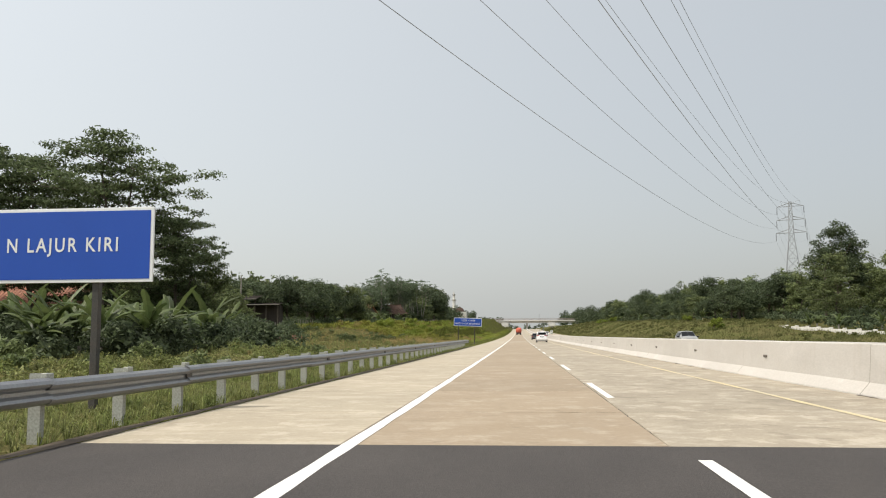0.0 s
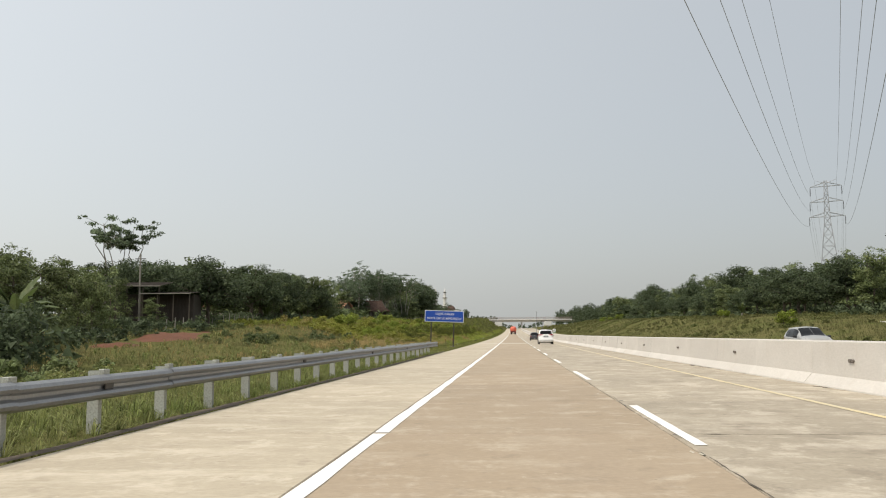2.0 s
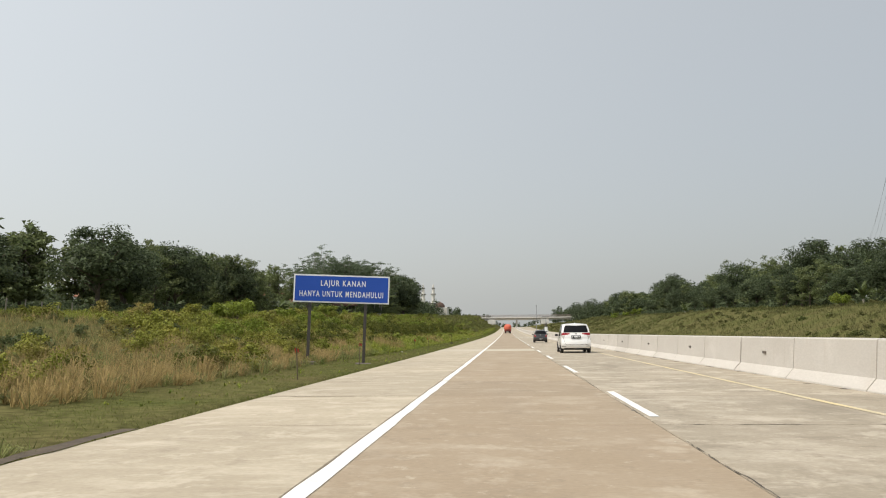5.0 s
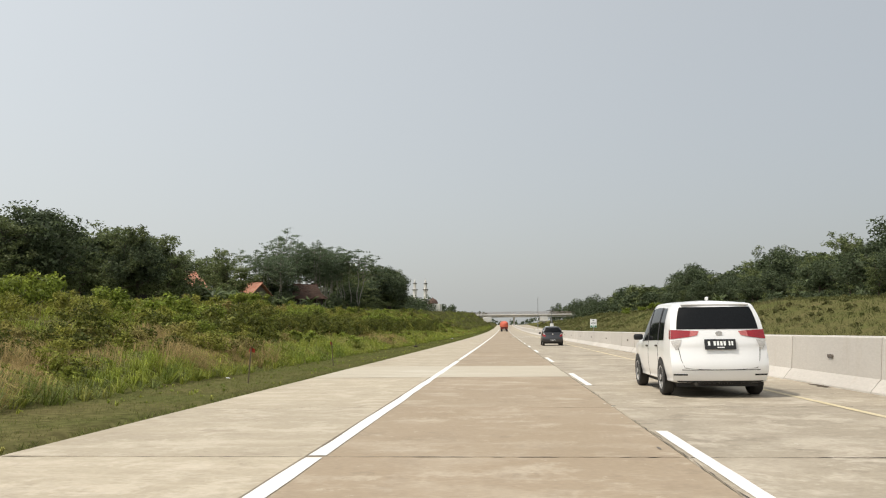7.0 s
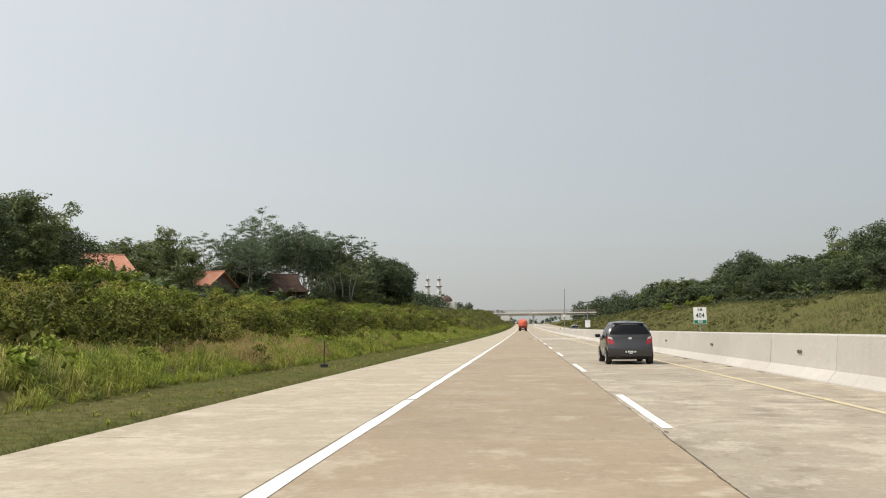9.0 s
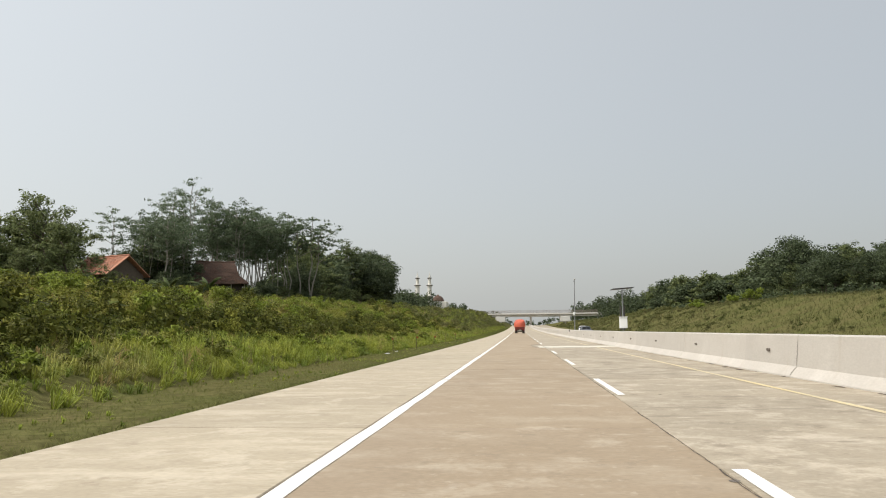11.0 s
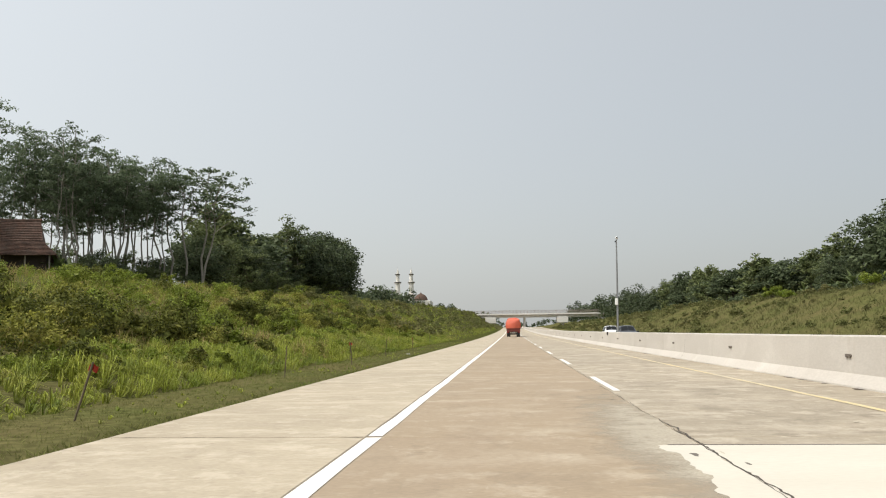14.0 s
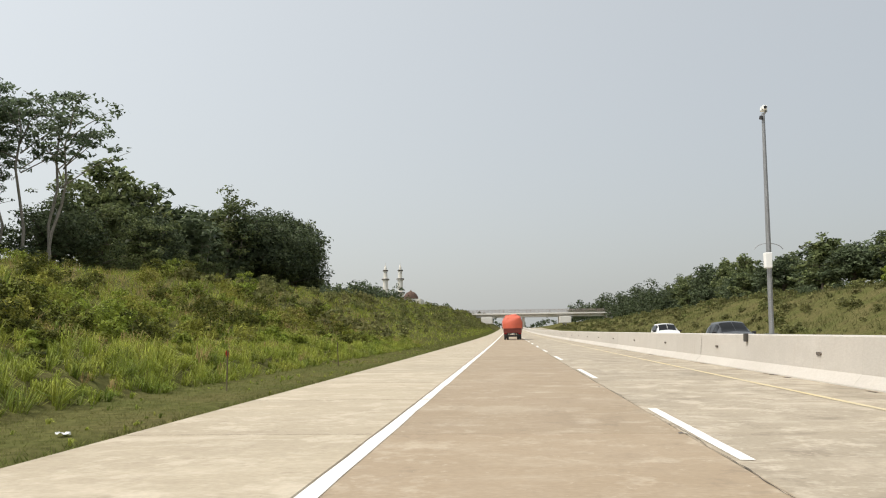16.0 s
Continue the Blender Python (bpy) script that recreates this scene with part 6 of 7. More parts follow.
def number_plate(parent, x, y, z, tilt=8, size=1.0):
    plate = part("number_plate", box(-0.28, 0.28, -0.008, 0.008, -0.095, 0.095, 0.004), M["black"], parent, "black number plate with pale unreadable bars")
    plate.matrix_basis = pose(x, y, z, -tilt, 0, 0) @ Matrix.Diagonal((size, 1, size, 1))
    for a, b in ((-0.22, -0.18), (-0.12, -0.08), (-0.06, -0.02), (0.0, 0.04), (0.06, 0.10), (0.15, 0.18), (0.20, 0.23)):
        part("plate_bar", box(a, b, -0.012, -0.0085, -0.025, 0.055), M["sign_white"], plate)
    part("plate_bar", box(-0.06, 0.07, -0.012, -0.0085, -0.070, -0.050), M["sign_white"], plate)


def car(spec, mat, m, label, kind, axles, radius, scale=0.94):
    c = empty("car", m @ Matrix.Diagonal((scale, scale, scale, 1)), label=label, category="car", group="cars on the toll road")
    sh = Shell(spec)
    w = max(b for a, b in spec["half"])
    part("body", sh.body(), mat, c, smooth=True)
    top_u = len(sh.c) - 1
    # glass
    raw_part("rear_window", sh.cap_patch(*((-0.88, 0.88, 5.64, 7.2) if kind == "mpv" else (-0.92, 0.92, 5.25, 7.45)), 0.008, 12), M["car_glass"], c, "dark tinted rear window")

    for side in (-1, 1):
        if kind == "mpv":
            spans = [(1.30, 2.42, 0.0), (2.55, 3.95, 0.0), (4.08, 5.75, 0.0)]
        else:
            spans = [(1.15, 2.35, 0.0), (2.48, 3.7, 0.0), (3.83, 5.3, 0.0)]
        for a, b in ((spans[0][1], spans[1][0]), (spans[1][1], spans[2][0])):
            raw_part("window_pillar", sh.side_patch(a - 0.02, b + 0.02, 5.12, 6.88, side, 0.012, 4), M["black"], c, "black pillar between the side windows")
        for n, (a, b, shear) in enumerate(spans):
            raw_part("side_window", sh.side_patch(a, b, 5.12, 6.88, side, 0.006, 8, 0.35 if n == 0 else (-0.55 if n == 2 else 0.0)), M["car_glass"], c)
            if n:
                hx = sh.at(a + 0.15, 4.62)
                handle = part("door_handle", box(-0.012, 0.012, -0.09, 0.09, -0.018, 0.018, 0.008), M["dark_steel"] if mat is M["car_white"] else mat, c)
                handle.matrix_basis = pose(side * (hx[0] + 0.012), hx[1], hx[2])
                seam = [sh.at(a - 0.06, r) for r in (1.6, 2.2, 3, 3.6, 4.2, 4.8, 5.2)]
                part("door_seam", tube([(side * (p[0] + 0.001), p[1], p[2]) for p in seam], 0.004, 4), M["black"], c)
        mirror = part("door_mirror", box(-0.10, 0.10, -0.05, 0.06, -0.06, 0.07, 0.045, 3), M["black"], c, "dark door mirror")
        q = sh.at(5.15, 5.2)
        mirror.matrix_basis = pose(side * (q[0] + 0.12), q[1] + 0.05, q[2] + 0.06)
        # lamps
        if kind == "mpv":
            raw_part("tail_lamp", sh.cap_quad([(side * 0.62, 5.28), (side * 1.0, 5.16), (side * 1.0, 5.62), (side * 0.60, 5.58)]), M["lamp_red"], c, "red tail lamp")
            raw_part("tail_lamp", sh.side_patch(0.0, 0.24, 5.16, 5.62, side, 0.010, 6), M["lamp_red"], c, "red tail lamp")
            raw_part("indicator_lamp", sh.cap_quad([(side * 0.46, 5.36), (side * 0.62, 5.28), (side * 0.60, 5.58), (side * 0.42, 5.55)]), M["lamp_pink"], c, "pale pink inner lamp")
            raw_part("reversing_lamp", sh.cap_quad([(side * 0.86, 4.0), (side * 0.90, 4.0), (side * 1.0, 5.06), (side * 0.78, 5.14)]), M["lamp_clear"], c, "clear lower tail lamp")
            raw_part("bumper_reflector", sh.cap_patch(side * 0.70, side * 0.98, 2.26, 2.40, 0.008, 4), M["black"], c)
        else:
            raw_part("tail_lamp", sh.cap_quad([(side * 0.70, 3.45), (side * 1.0, 3.70), (side * 1.0, 5.0), (side * 0.80, 4.80)], 0.010), M["lamp_red"], c, "red tail lamp")
            raw_part("tail_lamp", sh.side_patch(0.0, 0.32, 3.75, 5.0, side, 0.010, 6), M["lamp_red"], c, "red tail lamp")
            raw_part("reversing_lamp", sh.cap_quad([(side * 0.76, 4.15), (side * 0.97, 4.40), (side * 0.97, 4.92), (side * 0.82, 4.76)], 0.016), M["lamp_clear"], c, "clear upper tail lamp")
        raw_part("headlamp", sh.cap_patch(side * 0.55, side * 1.0, 3.9, 4.7, 0.010, 6, True), M["lamp_clear"], c, "clear headlamp")
        for y in axles:
            # the body has no opening; a flat black disc gives the hollow's shade
            arch = bmesh.new()
            bmesh.ops.create_circle(arch, cap_ends=True, segments=32, radius=radius * 1.10, matrix=Matrix.Translation((side * (w + 0.005), y, radius + 0.02)) @ Matrix.Rotation(radians(90), 4, "Y"))
            for v in arch.verts:
                v.co.z = max(v.co.z, spec["floor"] - 0.02)
            part("wheel_arch", arch, M["black"], c, "flat black disc in place of the shaded wheel arch hollow")
            wheel(c, side * (w - 0.090), y, radius, side)
    # windscreen and bonnet edge
    for side in (-1, 1):
        v, f = sh.side_patch(4.25, 6.75, 7.25, 9.0, side, 0.006, 8)
        raw_part("windscreen", (v, f), M["car_glass"], c, "dark windscreen")
    raw_part("grille", sh.cap_patch(-0.5, 0.5, 3.3, 4.5, 0.008, 6, True), M["black"], c)
    raw_part("bumper_lip", sh.cap_patch(-0.92, 0.92, 0.6, 1.55, 0.006, 8), M["black"], c, "black lower bumper")
    z_plate = 0.97 if kind == "mpv" else 0.43
    number_plate(c, 0, lerp(spec["tail"], z_plate) - 0.030, z_plate, 14 if kind == "mpv" else 2, 1.0 if kind == "mpv" else 0.80)
    if kind == "mpv":
        path = [(-0.86, 4.75), (-0.84, 4.2), (-0.80, 3.4), (-0.74, 2.9), (-0.4, 2.78), (0, 2.75), (0.4, 2.78), (0.74, 2.9), (0.80, 3.4), (0.84, 4.2), (0.86, 4.75)]
    else:
        path = [(-0.74, 4.9), (-0.72, 4.2), (-0.70, 3.6), (-0.66, 3.3), (-0.3, 3.2), (0, 3.18), (0.3, 3.2), (0.66, 3.3), (0.70, 3.6), (0.72, 4.2), (0.74, 4.9)]
    part("tailgate_seam", tube([tuple(sh.cap(k, r)) for k, r in path], 0.006, 5), M["dark_steel"], c, "fine dark seam round the tailgate")
    badge = part("badge", tube([(0, -0.003, 0), (0, 0.004, 0)], 0.05, 16), M["chrome"], c, "small oval chrome emblem")
    zb = 1.17 if kind == "mpv" else 0.90
    badge.matrix_basis = pose(0, lerp(spec["tail"], zb) - 0.018, zb) @ Matrix.Diagonal((1.3, 1, 0.85, 1))
    if kind == "hatch":
        sp = part("spoiler", box(-0.53, 0.53, -0.06, 0.14, -0.018, 0.012, 0.012, 2), mat, c, "small roof spoiler")
        sp.matrix_basis = pose(0, lerp(spec["tail"], 1.43) + 0.04, 1.435, 9)
        part("wiper", tube([(0.05, lerp(spec["tail"], 1.03) - 0.02, 1.03), (-0.38, lerp(spec["tail"], 1.07) - 0.0, 1.06)], 0.012, 6), M["black"], c)
    else:
        sp = part("roof_spoiler", box(-0.62, 0.62, -0.07, 0.16, -0.016, 0.014, 0.012, 2), mat, c, "roof lip above the rear window")
        sp.matrix_basis = pose(0, lerp(spec["tail"], 1.70) + 0.05, 1.715, 7)
        # thin dark tube drawn as the shadow line in the bumper crease
        seam = [sh.cap(k, 2.75) for k in np.linspace(-0.8, 0.8, 9)]
        part("bumper_crease", tube([tuple(p) for p in seam], 0.008, 4), M["dark_steel"], c, "shadow line above the bumper")
        fin = part("aerial_fin", box(-0.02, 0.02, -0.08, 0.08, 0, 0.07, 0.015), mat, c)
        fin.matrix_basis = pose(0, 0.95, 1.80)
    part("exhaust", tube([(-0.45, 0.05, 0.25), (-0.45, 0.4, 0.27)], 0.03, 8), M["dark_steel"], c)
    # plain black box added under the floor to deepen the car's shadow
    part("underbody", box(-w * 0.8, w * 0.8, 0.35, spec["length"] - 0.5, spec["floor"] - 0.08, spec["floor"] + 0.03), M["black"], c, "black underbody box, added to deepen the shade below the car")
    part("rear_axle", tube([(-w * 0.8, axles[0], radius), (w * 0.8, axles[0], radius)], 0.06, 8), M["black"], c)
    return c


def on_road(x, y, turn=0):
    return pose(x, y, zr(y) + 0.004, slope(y) if turn == 0 else -slope(y), 0, turn)


car(MPV, M["car_white"], on_road(1.90, 126.55), "clean white people carrier in the overtaking lane", "mpv", (0.95, 3.70), 0.335)
car(HATCH, M["car_grey"], on_road(1.80, 173.25), "dark grey small hatchback in the overtaking lane", "hatch", (0.58, 3.0), 0.285)
car(HATCH, M["car_white"], on_road(9.6, 330.0, 180), "white hatchback behind the median barrier", "hatch", (0.58, 3.0), 0.285, 1.05)
car(HATCH, M["car_black"], on_road(8.2, 306.5, 180), "black hatchback behind the median barrier", "hatch", (0.58, 3.0), 0.285, 1.0)
car(HATCH, M["car_silver"], on_road(14.0, 78.0, 180), "dusty silver hatchback behind the median barrier", "hatch", (0.58, 3.0), 0.285, 1.0)


def tarp_truck(x, y):
    t = empty("truck", on_road(x, y), label="red lorry loaded high under an orange tarpaulin", category="truck")
    w = 1.17
    part("chassis", join([box(-0.45, -0.33, 0.2, 7.6, 0.62, 0.86), box(0.33, 0.45, 0.2, 7.6, 0.62, 0.86)]), M["black"], t)
    part("load_bed", box(-w, w, 0.05, 5.6, 0.92, 1.35, 0.03), M["truck_red"], t, "dark red load bed")
    part("tailboard", join([box(-w, w, -0.02, 0.045, 0.90, 1.62, 0.01)] + [box(-w + 0.1 + 0.36 * k, -w + 0.18 + 0.36 * k, -0.05, -0.02, 0.92, 1.6) for k in range(7)]), M["truck_red"], t, "dark red tailboard with ribs")
    verts, faces = [], []
    n, k = 26, 30
    rng = np.random.default_rng(5)
    for i in range(n + 1):
        yy = -0.10 + 5.75 * i / n
        end = min(1, min(i, n - i) / 2.2)
        for j in range(k + 1):
            a = math.pi * j / k
            cx, cz = math.copysign(abs(math.cos(a)) ** 0.55, math.cos(a)), abs(math.sin(a)) ** 0.6
            bul = 0.07 * math.sin(7 * a + i * 0.9) + 0.07 * math.sin(3 * a - i * 0.6) + 0.035 * rng.normal()
            verts.append((cx * (w + 0.06 + bul * 0.6), yy + (0.12 * bul if end < 1 else 0), 1.45 + cz * (1.66 + bul) * (0.86 + 0.14 * end)))
    for i in range(n):
        for j in range(k):
            a = i * (k + 1) + j
            faces.append((a, a + 1, a + k + 2, a + k + 1))
    faces.append(tuple(range(k, -1, -1)))
    faces.append(tuple(n * (k + 1) + j for j in range(k + 1)))
    mesh_object("tarpaulin", verts, faces, M["tarp_orange"], t, True, "orange bulging tarpaulin")
    for yy in (0.5, 1.6, 2.7, 3.8, 4.9):
        pts = [(math.copysign(abs(math.cos(a)) ** 0.55, math.cos(a)) * (w + 0.11), yy, 1.40 + abs(math.sin(a)) ** 0.6 * 1.72) for a in np.linspace(0, math.pi, 17)]
        part("rope", tube(pts, 0.015, 5), M["dark_steel"], t)
    cab = part("cab", box(-1.05, 1.05, 5.75, 7.6, 0.75, 2.55, 0.12, 3), M["truck_red"], t, "red cab")
    part("windscreen", box(-0.9, 0.9, 7.595, 7.62, 1.65, 2.35, 0.02), M["car_glass"], cab)
    for s in (-1, 1):
        part("side_window", box(min(s * 1.045, s * 1.065), max(s * 1.045, s * 1.065), 6.4, 7.4, 1.65, 2.3, 0.008), M["car_glass"], cab)
        part("tail_lamp", box(min(s * 0.75, s * 1.1), max(s * 0.75, s * 1.1), -0.075, -0.03, 0.72, 0.86, 0.01), M["lamp_red"], t, "red tail lamp")
        part("mudflap", box(min(s * 0.55, s * 1.1), max(s * 0.55, s * 1.1), 0.32, 0.34, 0.18, 0.85), M["black"], t, "black mudflap")
        for yy in (1.15, 6.4):
            wheel(t, s * 0.98, yy, 0.46, s, 0.26, 6)
        wheel(t, s * 0.66, 1.15, 0.46, s, 0.26, 6)
    part("rear_bumper", box(-1.1, 1.1, -0.06, 0.06, 0.48, 0.62, 0.015), M["black"], t)
    number_plate(t, 0, -0.07, 0.78, 0)
    part("axle", tube([(-0.9, 1.15, 0.46), (0.9, 1.15, 0.46)], 0.09, 8), M["black"], t)


tarp_truck(-1.6, 371.0)


# ---------------------------------------------------------------- buildings
def house(name, x, y, turn, w, d, wall_h, roof_h, roof, wall, label, hip=0.0, over=0.6, base=None):
    gz = float(ground_height(x, y)) - 0.15 if base is None else base
    h = empty(name, pose(x, y, gz, 0, 0, turn), label=label, category="house", group="village houses")
    part("wall", join([box(-w / 2, w / 2, -d / 2, -d / 2 + 0.15, 0, wall_h), box(-w / 2, w / 2, d / 2 - 0.15, d / 2, 0, wall_h), box(-w / 2, -w / 2 + 0.15, -d / 2 + 0.15, d / 2 - 0.15, 0, wall_h), box(w / 2 - 0.15, w / 2, -d / 2 + 0.15, d / 2 - 0.15, 0, wall_h)]), wall, h)
    bm = bmesh.new()
    ww, dd, r = w / 2 + over, d / 2 + over, w / 2 + over - hip
    lo = wall_h - 0.12
    v = [bm.verts.new(p) for p in ((-ww, -dd, lo), (ww, -dd, lo), (ww, dd, lo), (-ww, dd, lo), (-r, 0, lo + roof_h), (r, 0, lo + roof_h))]
    for f in ((0, 1, 5, 4), (2, 3, 4, 5)) + (((1, 2, 5), (3, 0, 4)) if hip else ()):
        bm.faces.new([v[i] for i in f])
    bmesh.ops.recalc_face_normals(bm, faces=bm.faces[:])
    bmesh.ops.solidify(bm, geom=bm.faces[:], thickness=0.10)
    part("roof", bm, roof, h)
    if not hip:
        for gx_ in (-w / 2 + 0.02, w / 2 - 0.17):
            peak = lo + roof_h * (d / 2) / dd
            bm = bmesh.new()
            tri = [[bm.verts.new((gx_ + k, py, pz)) for py, pz in ((-d / 2, wall_h), (d / 2, wall_h), (0, peak))] for k in (0, 0.15)]
            bm.faces.new(tri[0])
            bm.faces.new(tri[1][::-1])
            for k in range(3):
                bm.faces.new((tri[0][k], tri[1][k], tri[1][(k + 1) % 3], tri[0][(k + 1) % 3]))
            bmesh.ops.recalc_face_normals(bm, faces=bm.faces[:])
            part("gable", bm, wall, h, "dark gable wall")
    part("ridge", tube([(-r, 0, lo + roof_h + 0.06), (r, 0, lo + roof_h + 0.06)], 0.11, 6), roof, h)
    n = int((w + 2 * over) / 0.6)
    part("roof_battens", join([tube([(-ww + 0.3 * k + 0.15, -dd, lo + 0.05), ((-ww + 0.3 * k + 0.15) * (r / ww), 0, lo + roof_h + 0.04)], 0.03, 4) for k in range(2 * n)]), roof, h, "raised rows of roof tiles")
    for k in (-0.28, 0.28):
        win = part("window", box(w * k - 0.5, w * k + 0.5, -d / 2 - 0.03, -d / 2 + 0.02, 0.95, 2.1), M["timber_dark"], h)
        part("pane", box(w * k - 0.42, w * k + 0.42, -d / 2 - 0.045, -d / 2 - 0.031, 1.03, 2.02), M["car_glass"], win)
    part("door", box(-0.42, 0.42, -d / 2 - 0.035, -d / 2 + 0.02, 0.1, 2.1), M["timber_dark"], h)
    return h


house("house", -59.3, 251.5, 25, 11, 8, 3.9, 3.2, M["roof_orange"], M["timber_dark"], "village house with a broad orange tiled hip roof", 2.2)
house("house", -56.6, 284.9, -22, 7.0, 6.0, 3.8, 2.65, M["roof_orange"], M["wall_brown"], "small house with a bright orange tiled gable roof", 0.0, base=6.2)


def two_tier_barn(x, y, turn, base):
    """A timber barn whose steep roof flares out into a flatter skirt."""
    b = empty("barn", pose(x, y, base, 0, 0, turn) @ Matrix.Diagonal((1.09, 1.09, 1.05, 1)), label="old timber barn under a steep two-tiered brown tiled roof", category="barn")
    rings = [(4.15, 3.9, 2.0), (3.0, 2.4, 3.25), (2.62, 0.06, 5.35)]
    for name, lo, hi in (("roof_skirt", rings[0], rings[1]), ("upper_roof", rings[1], rings[2])):
        bm = bmesh.new()
        n = 14
        low, top = [], []
        for ring, out in ((lo, low), (hi, top)):
            w, d, z = ring
            for (ax, ay), (bx, by) in (((-w, -d), (w, -d)), ((w, -d), (w, d)), ((w, d), (-w, d)), ((-w, d), (-w, -d))):
                for i in range(n):
                    u = i / n
                    sag = -0.10 * math.sin(math.pi * u) + random.uniform(-0.03, 0.03)
                    out.append(bm.verts.new((ax + (bx - ax) * u, ay + (by - ay) * u, z + sag)))
        m = len(low)
        for i in range(m):
            bm.faces.new((low[i], low[(i + 1) % m], top[(i + 1) % m], top[i]))
        bmesh.ops.recalc_face_normals(bm, faces=bm.faces[:])
        bmesh.ops.solidify(bm, geom=bm.faces[:], thickness=0.08)
        part(name, bm, M["roof_old"], b)
    part("ridge", tube([(-2.72, 0, 5.42), (-1, 0, 5.33), (1, 0, 5.32), (2.72, 0, 5.42)], 0.12, 6), M["roof_old"], b)
    for k in range(22):      # courses of worn tiles
        u = (k + 0.5) / 22
        lo, hi = (rings[0], rings[1]) if u < 0.45 else (rings[1], rings[2])
        v = u / 0.45 if u < 0.45 else (u - 0.45) / 0.55
        w, d, z = (a + (c - a) * v for a, c in zip(lo, hi))
        part("tile_course", tube([(-w, -d - 0.02, z + 0.03), (-w * 0.4, -d - 0.02, z - 0.05), (w * 0.4, -d - 0.02, z - 0.05), (w, -d - 0.02, z + 0.03)], 0.035, 4), M["roof_old"], b)
    for ax, ay, bx, by in ((-3.3, -2.8, 3.3, -2.7), (-3.3, 2.7, 3.3, 2.8), (-3.3, -2.7, -3.2, 2.7), (3.2, -2.7, 3.3, 2.7)):
        part("wall", box(ax, bx, ay, by, -1.8, 2.4), M["timber_dark"], b, "dark plank wall")
    for px in (-3.6, -1.8, 0.0, 1.8, 3.6):
        part("post", tube([(px, -3.4, -1.8), (px, -3.4, 2.25)], 0.07, 6), M["bark_pale"], b)


two_tier_barn(-48.2, 302.0, 27, 7.6)
house("house", -42.5, 66, 10, 7, 6, 3.2, 1.8, M["roof_orange"], M["plaster"], "house with an orange tiled roof behind the banana plants", 0.0)


def field_barn(x, y, turn, base):
    """An open-fronted dark barn under low sheet roofs with pale edges."""
    b = empty("barn", pose(x, y, base, 0, 0, turn), label="long dark open barn with low sheet roofs beside the field", category="barn")
    for name, x0, x1, d0, d1, z0, z1 in (("roof_sheet", -4.6, 1.2, -3.2, 3.0, 3.9, 4.7), ("lean_to_roof", -1.0, 4.8, -3.8, 2.6, 3.0, 3.5)):
        bm = bmesh.new()
        n = 26
        low = [bm.verts.new((x0 + (x1 - x0) * i / n, d0, z0 + 0.03 * (i % 2))) for i in range(n + 1)]
        top = [bm.verts.new((x0 + (x1 - x0) * i / n, d1, z1 + 0.03 * (i % 2))) for i in range(n + 1)]
        for i in range(n):
            bm.faces.new((low[i], low[i + 1], top[i + 1], top[i]))
        bmesh.ops.solidify(bm, geom=bm.faces[:], thickness=0.05)
        part(name, bm, M["roof_grey"], b, "corrugated sheet roof, coloured dark for the tree shade over it")
        part("fascia", box(x0, x1, d0 - 0.05, d0 - 0.01, z0 - 0.07, z0 + 0.03), M["bark_pale"], b, "pale weathered eaves board")
        for k in range(4):
            px = x0 + 0.2 + (x1 - x0 - 0.4) * k / 3
            part("post", tube([(px, d0 + 0.25, -0.6), (px, d0 + 0.25, z0 - 0.05)], 0.06, 6), M["bark_dark"], b, "dark round post")
    for k in range(24):
        part("plank", box(-4.4 + 0.375 * k, -4.04 + 0.375 * k, -1.6, -1.56, -0.6, 2.9 + random.uniform(-.1, .1)), M["timber_dark"], b)
    for px, py0, py1 in ((-4.42, -1.5, 2.7), (4.5, -1.5, 2.4)):
        part("side_wall", box(px - 0.04, px + 0.04, py0, py1, -0.6, 3.0), M["timber_dark"], b)
    part("back_wall", box(-4.4, 4.5, 2.3, 2.38, -0.6, 3.2), M["timber_dark"], b)


field_barn(-43.6, 123.5, 8, 3.3)
house("house", -70, 215, 10, 8, 6, 3, 2.4, M["roof_orange"], M["plaster"], "village house glimpsed among the trees", 1.2)


